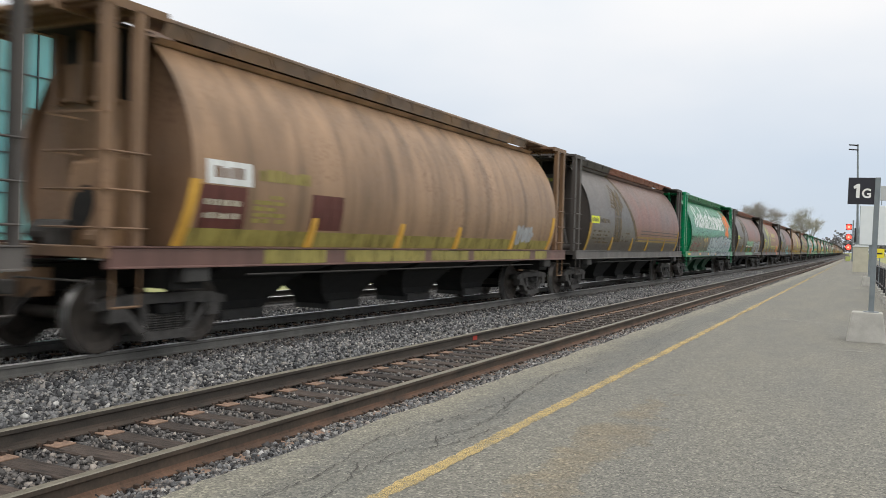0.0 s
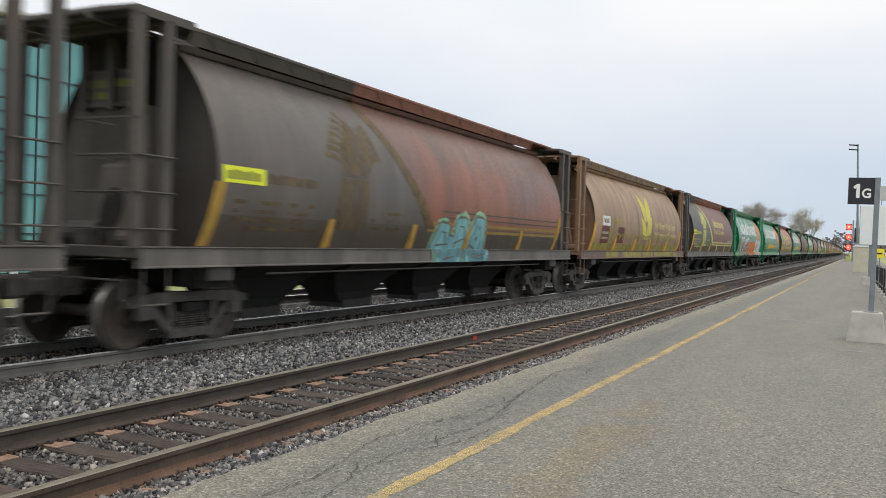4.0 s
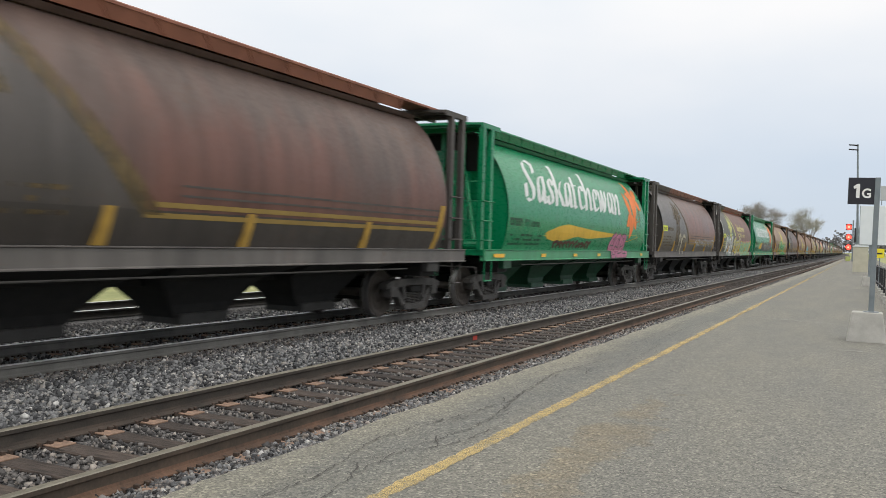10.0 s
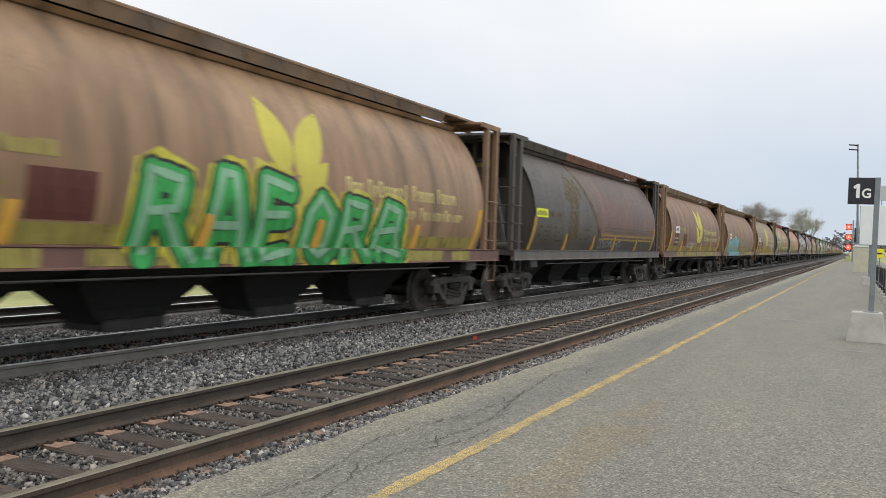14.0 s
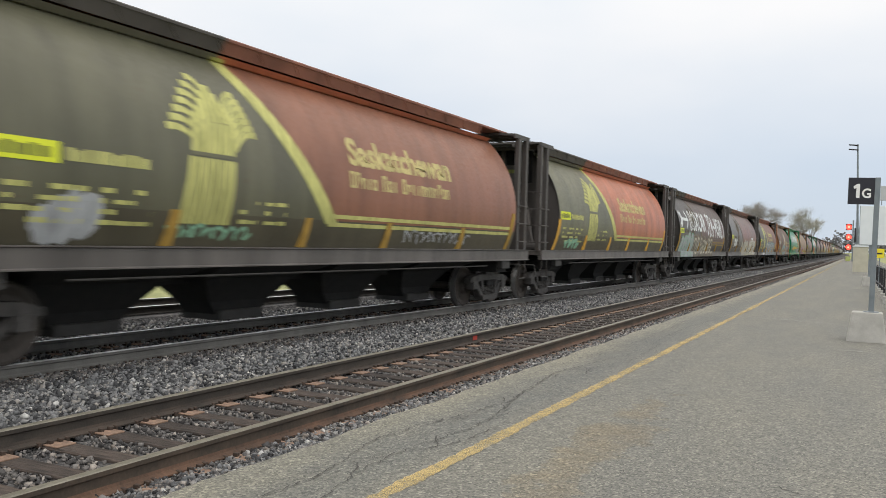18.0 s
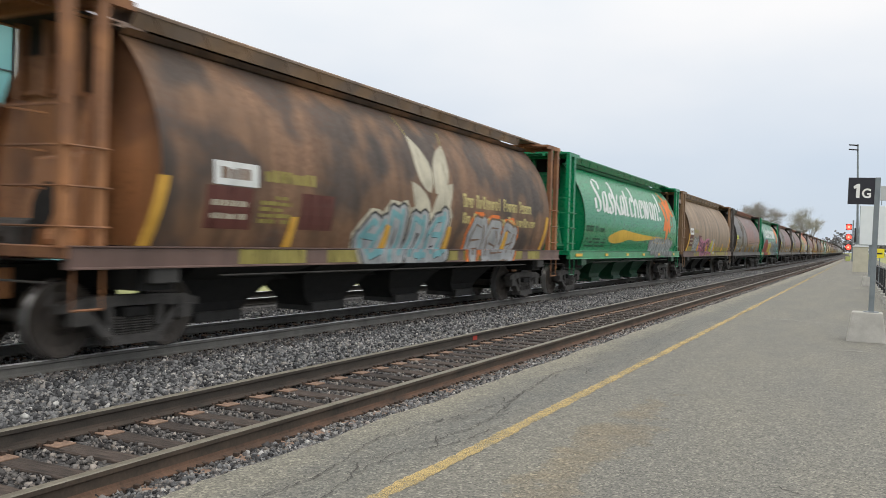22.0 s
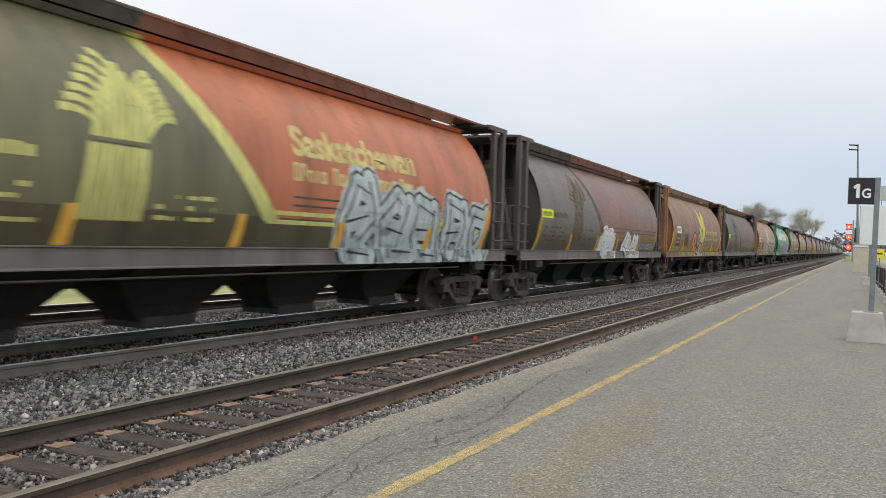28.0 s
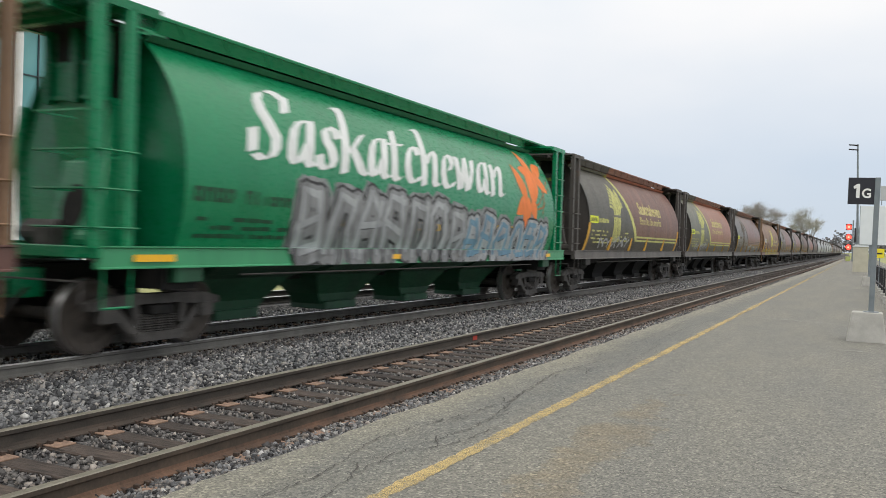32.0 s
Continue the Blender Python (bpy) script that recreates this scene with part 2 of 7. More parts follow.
def stones(name, count, area, size, seed, z_of, label, material=M_STONE):
    """One object of many small crushed stones: squashed, turned, uneven blocks."""
    rng = np.random.default_rng(seed)
    base = np.array([(x, y, z) for z in (-1, 1) for y in (-1, 1) for x in (-1, 1)], float) * 0.66
    tris = np.array([(0, 2, 3), (0, 3, 1), (4, 5, 7), (4, 7, 6), (0, 1, 5), (0, 5, 4), (2, 6, 7), (2, 7, 3), (0, 4, 6), (0, 6, 2), (1, 3, 7), (1, 7, 5)])
    pos = area(rng, count)
    s = size * rng.uniform(0.55, 1.25, (count, 1, 1)) * rng.uniform(0.35, 1.25, (count, 1, 3))
    v = base[None] * s * rng.uniform(0.45, 1.30, (count, 8, 3))
    ang = rng.uniform(0, 6.283, (3, count))
    for k in range(3):
        a, b2 = [(1, 2), (0, 2), (0, 1)][k]
        ca, sa = np.cos(ang[k])[:, None], np.sin(ang[k])[:, None]
        va, vb = v[:, :, a].copy(), v[:, :, b2].copy()
        v[:, :, a], v[:, :, b2] = ca * va - sa * vb, sa * va + ca * vb
    pos = np.column_stack([pos[:, 0] - BEND * pos[:, 1] ** 2 / 2, pos[:, 1], z_of(pos, rng)])
    v += pos[:, None, :]
    f = (tris[None] + 8 * np.arange(count)[:, None, None]).reshape(-1, 3)
    me = bpy.data.meshes.new(name)
    me.vertices.add(count * 8)
    me.vertices.foreach_set("co", v.reshape(-1).astype(np.float32))
    me.loops.add(len(f) * 3)
    me.loops.foreach_set("vertex_index", f.reshape(-1).astype(np.int32))
    me.polygons.add(len(f))
    me.polygons.foreach_set("loop_start", np.arange(0, len(f) * 3, 3, dtype=np.int32))
    me.update(calc_edges=True)
    me.materials.append(material)
    return tagged(new(name, me), label, "ballast", kind="stuff")


def near_first(rng, k, y0, y1):
    u = rng.uniform(0, 1, k)
    return y0 * (y1 / y0) ** u - 2.0     # denser close by


def bed_z(pos, rng):
    xs = [p[0] for p in BED_PTS]
    zs = [p[1] for p in BED_PTS]
    return np.interp(pos[:, 0], xs, zs) + rng.uniform(-0.02, 0.035, len(pos))


stones("ballast_stones", 74000, lambda r, k: np.column_stack([r.uniform(-8.75, -6.05, k), near_first(r, k, 5.0, 75.0)]), 0.035, 3, bed_z, "loose grey crushed stones between the tracks")
stones("ballast_stones", 36000, lambda r, k: np.column_stack([r.uniform(-6.35, -4.1, k), near_first(r, k, 4.5, 60.0)]), 0.026, 5, lambda p, r: np.where(np.abs((p[:, 1] - 2.2 + TIE / 2) % TIE - TIE / 2) < 0.135, -0.29, -0.205) + r.uniform(-0.03, 0.02, len(p)), "loose grey crushed stones between the wooden ties", M_STONE2)
stones("ballast_stones", 22000, lambda r, k: np.column_stack([r.normal(-4.17, 0.13, k), near_first(r, k, 4.5, 70.0)]), 0.028, 7, lambda p, r: -0.19 + r.uniform(-0.03, 0.02, len(p)), "loose grey crushed stones along the platform edge")
stones("ballast_stones", 24000, lambda r, k: np.column_stack([r.uniform(-12.6, -8.6, k), near_first(r, k, 7.0, 60.0)]), 0.042, 9, bed_z, "loose grey crushed stones under the train")

stones("ballast_stones", 12000, lambda r, k: np.column_stack([r.uniform(-4.42, -4.0, k), near_first(r, k, 4.5, 60.0)]), 0.025, 11, lambda p, r: -0.180 + r.uniform(-0.03, 0.015, len(p)), "loose grey crushed stones against the rail foot", M_STONE2)
stones("ballast_stones", 9000, lambda r, k: np.column_stack([r.normal(-8.58, 0.10, k), near_first(r, k, 6.0, 60.0)]), 0.034, 13, lambda p, r: bed_z(p, r) + 0.012, "brown dusty stones along the rail of the train's track", M_STONE2)

RAIL = [(-0.075, -0.172), (0.075, -0.172), (0.075, -0.160), (0.018, -0.142), (0.010, -0.120), (0.010, -0.055), (0.034, -0.040), (0.037, -0.008), (0.028, 0.0),
        (-0.028, 0.0), (-0.037, -0.008), (-0.034, -0.040), (-0.010, -0.055), (-0.010, -0.120), (-0.018, -0.142), (-0.075, -0.160)]


def rail(name, x, head, parent, label, web=M_RAIL):
    bm = strip(ROWS, [(x + p[0], p[1]) for p in RAIL])
    ob = part(name, bm, [web, head, M_FOOTRUST if web is M_RAILFRONT else M_FOOT], parent, label)
    for p in ob.data.polygons:
        p.material_index = 1 if p.normal.z > 0.25 and p.center.z > -0.02 else 2 if p.center.z < -0.115 and web in (M_RAIL, M_RAILFRONT) else 0
    return ob


tie_bm = bmesh.new()
box(tie_bm, -1.30, 1.30, -0.112, 0.112, -0.345, -0.185, bevel=0.012)
tie_me = bpy.data.meshes.new("tie")
for v in tie_bm.verts:
    v.co += Vector((0, noise.noise(v.co * 4) * 0.012, noise.noise(v.co * 5) * 0.006))
tie_bm.to_mesh(tie_me)
tie_me.materials.append(M_TIE)
plate_bm = boxes((-0.235, 0.235, -0.098, 0.092, -0.186, -0.171), bevel=0.004)
plate_me = bpy.data.meshes.new("tie_plate")
plate_bm.to_mesh(plate_me)
plate_me.materials.append(M_PLATE)
spike_bm = bmesh.new()
for sx, sy in ((-0.098, -0.045), (0.098, 0.045), (-0.098, 0.05), (0.098, -0.05)):
    box(spike_bm, sx - 0.022, sx + 0.022, sy - 0.018, sy + 0.018, -0.172, -0.142, bevel=0.004)
for sy in (-0.135, 0.135):     # rail anchors on either side of the tie
    box(spike_bm, -0.088, 0.088, sy - 0.018, sy + 0.018, -0.195, -0.150, bevel=0.005)
spike_me = bpy.data.meshes.new("spikes")
spike_bm.to_mesh(spike_me)
spike_me.materials.append(M_SPIKE)


def track(cx, head, label, first, last, singles, web=M_RAIL):
    """Rails, ties and plates of one track; the nearest ties are pieces of their own, the rest one mesh."""
    t = tagged(empty("railway_track"), label, "railway track", kind="structure")
    for x in (cx - GAUGE / 2, cx + GAUGE / 2):
        rail("rail", x, head, t, "", M_RAILFRONT if x > -4.6 else web)
    rng = random.Random(int(-cx * 10))
    far = bmesh.new()
    for i in range(1, 60):          # behind the viewpoint
        yb = first - i * TIE
        box(far, cx - 1.3, cx + 1.3, yb - 0.11, yb + 0.11, -0.345, -0.185)
    k = 0
    y = first
    while y < last:
        jx, jy, jr = rng.uniform(-0.05, 0.05), rng.uniform(-0.02, 0.02), rng.uniform(-1.2, 1.2)
        if k < singles:
            tie = new("tie", tie_me)
            tie.parent, tie.matrix_basis = t, pose(cx + bend(y) + jx, y + jy, 0, 0, 0, jr)
            for sx in (-GAUGE / 2, GAUGE / 2):
                pl = new("tie_plate", plate_me)
                pl.parent, pl.matrix_basis = tie, pose(sx - jx, 0, 0, 0, 0, rng.uniform(-1, 1))
                sp = new("spike", spike_me)
                sp.parent, sp.matrix_basis = tie, pose(sx - jx, 0, 0)
        else:
            box(far, cx + bend(y) - 1.3, cx + bend(y) + 1.3, y - 0.11, y + 0.11, -0.345, -0.185)
        y += TIE
        k += 1
    tagged(part("tie_row", far, M_TIE, t), kind="stuff")
    return t


track(NEAR_X, M_HEAD, "empty railway track with rusty rails on dark wooden ties", 2.2, 160, 78)
track(FAR_X, M_BRIGHT, "railway track with worn bright rail heads under the train", 4.0, 160, 40, M_RAILGREY)

# a third, further track
t3 = tagged(empty("railway_track"), "distant third railway track beyond the train", "railway track", kind="structure")
for x in (-14.36 - GAUGE / 2, -14.36 + GAUGE / 2):
    rail("rail", x, M_BRIGHT, t3, "", M_RAILDARK)
tagged(link_mesh("ballast_bed", strip(ROWS, [(-16.9, -0.84), (-16.1, -0.19), (-13.2, -0.19), (-12.6, -0.84)]), M_BED), "grey ballast bed of the further track", "ballast", kind="structure")

# small red paint mark and joint on the back rail
M_REDMARK = plain("red_paint", (0.35, 0.03, 0.02), (0.50, 0.06, 0.04), 20, 0.8)
mk = part("paint_mark", boxes((-0.002, 0.004, -0.09, 0.09, -0.125, -0.03)), M_REDMARK, t3)
mk.parent = None
tagged(mk, "red paint mark on the web of a rail", "paint mark")
mk.matrix_basis = pose(NEAR_X - GAUGE / 2 + 0.012, 13.3, 0)

# ---------- platform ----------
PLAT = [(-3.95, -0.84), (-3.95, PLAT_Z - 0.03), (-3.90, PLAT_Z), (3.6, PLAT_Z + 0.02), (3.6, -0.84)]
tagged(link_mesh("platform", strip([-30, 0, 20, 40, 60, 90, 120, 150, 190, 230], PLAT), M_ASPHALT), "worn grey asphalt station platform with fine cracks", "platform", kind="structure")


def yellow_paint():
    """Thin road paint, worn through to the asphalt in specks and patches."""
    m, n, l, b = shader("worn_yellow_paint", 0.85)
    v = coords(n)
    f = noise_of(n, l, v, 110.0, 4.0, 0.75)
    g = noise_of(n, l, v, 3.0, 6.0, 0.75)
    h = sums(n, l, "ADD", sums(n, l, "MULTIPLY", f, 0.75), sums(n, l, "MULTIPLY", g, 0.45))
    l.new(ramp(n, l, f, [(0.3, (0.44, 0.32, 0.12)), (0.7, (0.68, 0.52, 0.22))]), b.inputs["Base Color"])
    l.new(ramp(n, l, h, [(0.49, (0.08, 0.08, 0.08)), (0.72, (0.93, 0.93, 0.93))]), b.inputs["Alpha"])
    return m


M_YELLOW_LINE = yellow_paint()
bm = bmesh.new()
rng = random.Random(4)
ys = [-6 + 0.05 * i for i in range(600)] + [24 + 2.5 * i for i in range(80)]
prev = None
for y in ys:
    c = -2.755 - 0.0025 * max(0, y) + bend(y) + 0.012 * noise.noise(Vector((y * 0.7, 2, 5)))
    w = 0.063 + rng.uniform(-0.013, 0.013) + 0.016 * noise.noise(Vector((y * 3.0, 8, 1)))
    cur = (bm.verts.new((c - w, y, PLAT_Z + 0.010)), bm.verts.new((c + w, y, PLAT_Z + 0.010)))
    if prev:
        bm.faces.new((prev[0], prev[1], cur[1], cur[0]))
    prev = cur
tagged(link_mesh("platform_line", bm, M_YELLOW_LINE), "worn yellow safety line painted on the asphalt", "painted line", kind="structure")

M_CRACK = plain("crack_dirt", (0.030, 0.029, 0.028), (0.085, 0.080, 0.074), 5, 0.95)


def crack(points, width, seed):
    rng = random.Random(seed)
    bm = bmesh.new()
    prev = None
    for (xa, ya), (xb, yb) in zip(points, points[1:]):
        k = max(3, int(math.hypot(xb - xa, yb - ya) / 0.07))
        for i in range(k):
            f = i / k
            w = width * rng.uniform(0.12, 0.75)
            if rng.random() < 0.06:
                prev = None
            x, y = xa + (xb - xa) * f + rng.uniform(-0.03, 0.03), ya + (yb - ya) * f + rng.uniform(-0.035, 0.035)
            cur = (bm.verts.new((x - w, y, PLAT_Z + 0.0125)), bm.verts.new((x + w, y + w, PLAT_Z + 0.0125)))
            if prev:
                bm.faces.new((prev[0], prev[1], cur[1], cur[0]))
            prev = cur
    return tagged(link_mesh("asphalt_crack", bm, M_CRACK), "dark crack in the platform asphalt", "crack", kind="structure")


crack([(-3.45, 3.2), (-3.4, 5.0), (-3.62, 6.2), (-3.3, 8.2), (-3.55, 10.5), (-3.2, 13.0)], 0.010, 1)
crack([(-3.4, 5.4), (-3.0, 6.2), (-2.9, 7.4)], 0.008, 2)
crack([(-3.85, 8.4), (-3.2, 8.9)], 0.009, 3)
crack([(-2.3, 7.2), (-1.2, 7.1), (-0.2, 6.9), (0.7, 6.3)], 0.006, 4)
crack([(-0.5, 6.4), (0.3, 6.0), (1.1, 5.9)], 0.007, 5)
crack([(-3.7, 12.0), (-3.5, 15.0), (-3.6, 20.0)], 0.010, 6)
crack([(-2.75, 19.5), (-1.5, 19.0), (-0.4, 18.6)], 0.008, 7)
crack([(-3.1, 2.6), (-3.05, 4.2), (-3.25, 5.6), (-3.1, 7.0), (-3.4, 9.0)], 0.007, 8)
crack([(-3.62, 6.2), (-3.15, 6.9), (-3.05, 8.0)], 0.006, 9)
crack([(-3.8, 10.2), (-3.3, 11.0), (-3.0, 12.4), (-3.1, 15.0)], 0.009, 10)
crack([(-3.6, 7.4), (-3.2, 7.6)], 0.006, 11)
crack([(-3.7, 14.0), (-3.2, 14.6), (-3.3, 17.5), (-3.0, 22.0)], 0.010, 12)
crack([(-1.9, 5.6), (-1.5, 6.3), (-1.2, 6.5)], 0.004, 13)
crack([(-0.2, 12.0), (0.6, 11.6), (1.6, 11.7)], 0.006, 14)
for q, (cx, cy, ln, tn) in enumerate(((-3.42, 7.2, 0.7, 0.3), (-3.3, 8.1, 0.9, -0.4), (-3.55, 8.8, 0.8, 1.2), (-3.15, 9.4, 0.6, 0.9), (-3.5, 9.9, 1.1, 0.1), (-3.25, 10.8, 0.9, -0.3), (-3.6, 11.6, 1.2, 0.4), (-3.2, 12.2, 0.8, 1.1), (-3.45, 13.2, 1.4, 0.2), (-3.15, 6.2, 0.6, -0.5), (-3.3, 5.2, 0.5, -0.6))):
    crack([(cx - ln * math.sin(tn) / 2, cy - ln * math.cos(tn) / 2), (cx + 0.05, cy), (cx + ln * math.sin(tn) / 2, cy + ln * math.cos(tn) / 2)], 0.009, 40 + q)
# crumbling edge along the drop to the track
bm = bmesh.new()
rng = random.Random(9)
prev = None
for i in range(420):
    y = -4 + i * (0.2 if i < 200 else 0.6)
    a = -3.95 + bend(y) - 0.06 * noise.noise(Vector((y * 0.8, 3, 1))) - rng.uniform(0, 0.03)
    cur = (bm.verts.new((a - 0.16, y, PLAT_Z - 0.10)), bm.verts.new((a - 0.02, y, PLAT_Z - 0.004)), bm.verts.new((-3.80 + bend(y), y, PLAT_Z + 0.0018)))
    if prev:
        bm.faces.new((prev[0], prev[1], cur[1], cur[0]))
        bm.faces.new((prev[1], prev[2], cur[2], cur[1]))
    prev = cur
tagged(link_mesh("platform_edging", bm, M_ASPHALT), "crumbling pale edge of the platform", "platform edge", kind="structure")


# pale patching mortar in short broken lines across the platform
M_MORTAR = plain("pale_mortar", (0.22, 0.215, 0.20), (0.36, 0.35, 0.33), 9.0, 0.9, 0.0, 0.3)


def mortar(xa, xb, y, width, seed):
    rng = random.Random(seed)
    bm = bmesh.new()
    prev, k = None, max(6, int((xb - xa) / 0.08))
    for i in range(k + 1):
        x = xa + (xb - xa) * i / k
        w, yy = width * rng.uniform(0.25, 1.0), y + rng.uniform(-0.03, 0.03)
        cur = (bm.verts.new((x, yy - w, PLAT_Z + 0.0215)), bm.verts.new((x, yy + w, PLAT_Z + 0.0215)))
        if prev and rng.random() > 0.15:
            bm.faces.new((prev[0], cur[0], cur[1], prev[1]))
        prev = cur
    return tagged(link_mesh("mortar_patch", bm, M_MORTAR), "thin pale mortar line across the asphalt", "mortar patch", kind="structure")


mortar(-2.25, -1.35, 21.9, 0.10, 1)
mortar(-1.3, -0.4, 21.6, 0.05, 2)
mortar(-0.35, 0.05, 15.9, 0.05, 3)

# ---------- hopper cars ----------
ZC, XC, RB = 2.30, -0.85, 2.51      # the side shell is part of a circle
Z_LOW, Z_TOP, HALF, TAIL = 1.40, 4.28, 7.15, 7.38


def side(z):
    return XC + math.sqrt(RB * RB - (z - ZC) ** 2)


def seen_side(z):
    return side(min(max(z, 1.2), 4.5))


def dirt_paint(name, zones, rough=0.62, seams=0.5, grime=0.5, rust=0.3, dust=0.02, gloss=0.45):
    """Weathered car paint. zones(n, l, y, z) gives the clean colour by place on the car."""
    m, n, l, b = shader(name, rough)
    tc = n.new("ShaderNodeTexCoord")
    sep = n.new("ShaderNodeSeparateXYZ")
    l.new(tc.outputs["Object"], sep.inputs[0])
    y, z = sep.outputs["Y"], sep.outputs["Z"]
    oi = n.new("ShaderNodeObjectInfo")
    shift = n.new("ShaderNodeVectorMath")
    shift.operation = "ADD"
    off = n.new("ShaderNodeCombineXYZ")
    for i in range(3):
        l.new(sums(n, l, "MULTIPLY", oi.outputs["Random"], 37.0 + 11 * i), off.inputs[i])
    l.new(tc.outputs["Object"], shift.inputs[0])
    l.new(off.outputs[0], shift.inputs[1])
    v = shift.outputs[0]
    st = n.new("ShaderNodeMapping")
    st.inputs["Scale"].default_value = (1.0, 1.25, 0.13)
    l.new(v, st.inputs[0])
    streak = noise_of(n, l, st.outputs[0], 1.6, 5.0, 0.6)
    blot = noise_of(n, l, v, 0.55, 4.0, 0.6)
    fine = noise_of(n, l, v, 14.0, 4.0, 0.6)
    c = zones(n, l, y, z, oi.outputs["Random"])
    lo, hi = 1.0 - 0.55 * grime, 1.0 + 0.22 * grime
    c = mix(n, l, 1.0, c, ramp(n, l, streak, [(0.30, (lo, lo, lo)), (0.70, (hi, hi, hi))]), "MULTIPLY")
    c = mix(n, l, 1.0, c, ramp(n, l, blot, [(0.30, (1 - 0.3 * grime,) * 3), (0.70, (1 + 0.15 * grime,) * 3)]), "MULTIPLY")
    if rust:
        rf = ramp(n, l, sums(n, l, "ADD", sums(n, l, "MULTIPLY", blot, 0.6), sums(n, l, "MULTIPLY", fine, 0.5)), [(0.66 - 0.12 * rust, (0, 0, 0)), (0.80 - 0.12 * rust, (0.75, 0.75, 0.75))])
        c = mix(n, l, rf, c, (0.13, 0.065, 0.038))
    if seams:   # darker bands at the welded plate joints
        w = sums(n, l, "FRACT", sums(n, l, "MULTIPLY", sums(n, l, "ADD", y, 20.0), 0.82))
        d = sums(n, l, "ABSOLUTE", sums(n, l, "SUBTRACT", w, 0.5))
        band = ramp(n, l, sums(n, l, "ADD", d, sums(n, l, "MULTIPLY", streak, 0.12)), [(0.05, (1 - 0.50 * seams,) * 3), (0.085, (1 - 0.26 * seams,) * 3), (0.20, (1 - 0.06 * seams,) * 3), (0.34, (1, 1, 1))])
        c = mix(n, l, 1.0, c, band, "MULTIPLY")
    l.new(c, b.inputs["Base Color"])
    l.new(ramp(n, l, fine, [(0.3, (rough - 0.22,) * 3), (0.7, (min(1, rough),) * 3)]), b.inputs["Roughness"])
    bump(n, l, b, fine, 0.06, 0.01)
    b.inputs["Specular IOR Level"].default_value = gloss
    b.inputs["Sheen Weight"].default_value, b.inputs["Sheen Roughness"].default_value = dust, 0.5     # dust
    return m


def one(col, col2=None):
    def f(n, l, y, z, rnd):
        return mix(n, l, sums(n, l, "MULTIPLY", rnd, 1.0), col, col2 or col)
    return f


def two(front, rear, low, rear2=None, low_z=1.86, chalk=None):
    """Front and lower colour against the rear colour, parted by a sweeping line; chalk is the bleached tone of old paint, mostly high up."""
    def f(n, l, y, z, rnd):
        dz = sums(n, l, "SUBTRACT", 4.28, z)
        root = sums(n, l, "SQRT", sums(n, l, "ADD", sums(n, l, "MULTIPLY", dz, dz), 0.1))
        line = sums(n, l, "ADD", -3.20, sums(n, l, "MULTIPLY", root, 0.97))
        right = sums(n, l, "GREATER_THAN", y, line)
        high = sums(n, l, "GREATER_THAN", z, low_z)
        r = mix(n, l, rnd, rear, rear2 or rear)
        if chalk:
            st = n.new("ShaderNodeMapping")
            st.inputs["Scale"].default_value = (1.0, 1.0, 0.45)
            l.new(coords(n), st.inputs[0])
            worn = sums(n, l, "ADD", noise_of(n, l, st.outputs[0], 0.8, 4.0), sums(n, l, "MULTIPLY", sums(n, l, "SUBTRACT", z, 2.75), 0.20))
            r = mix(n, l, ramp(n, l, worn, [(0.40, (0, 0, 0)), (0.62, (0.85, 0.85, 0.85))]), r, chalk)
        return mix(n, l, high, low, mix(n, l, right, front, r))
    return f


def sweep_y(z):
    return -3.20 + 0.97 * math.sqrt((4.28 - z) ** 2 + 0.1)


GREEN = (0.001, 0.235, 0.094)
M_GREEN = dirt_paint("green_car_paint", one(GREEN, (0.003, 0.175, 0.070)), 0.42, 0.10, 0.25, 0.0, 0.0, 0.45)
M_GREENBAND = dirt_paint("dull_green_roof_edge", one((0.030, 0.165, 0.085)), 0.6, 0.1, 0.4, 0.0, 0.05, 0.3)
# underframe of the green cars: about a third of the shell's green
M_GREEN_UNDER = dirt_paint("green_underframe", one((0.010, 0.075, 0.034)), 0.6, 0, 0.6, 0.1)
M_GREEN_SILL = dirt_paint("green_sill_paint", one((0.05, 0.30, 0.14)), 0.5, 0, 0.4, 0.0)
M_OLIVE = dirt_paint("olive_and_red_paint", two((0.150, 0.145, 0.084), (0.48, 0.150, 0.068), (0.092, 0.082, 0.048), (0.42, 0.148, 0.075)), 0.55, 0.40, 0.6, 0.08)
M_OLIVE2 = dirt_paint("olive_and_brown_paint", two((0.122, 0.118, 0.076), (0.295, 0.118, 0.066), (0.090, 0.080, 0.052), (0.255, 0.110, 0.068)), 0.55, 0.30, 0.5, 0.08)
M_BROWN = dirt_paint("faded_brown_paint", two((0.106, 0.092, 0.084), (0.245, 0.082, 0.046), (0.070, 0.058, 0.047), (0.185, 0.074, 0.050), chalk=(0.148, 0.090, 0.072)), 0.52, 0.35, 0.5, 0.12)
M_TAN = dirt_paint("tan_paint", one((0.370, 0.222, 0.120), (0.330, 0.208, 0.125)), 0.6, 0.8, 0.75, 0.18)
M_GREY = dirt_paint("pale_grey_paint", one((0.42, 0.43, 0.43), (0.30, 0.31, 0.32)), 0.55, 0.5, 0.5, 0.1)
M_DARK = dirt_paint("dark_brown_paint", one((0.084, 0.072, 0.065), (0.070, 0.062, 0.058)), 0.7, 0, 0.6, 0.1)


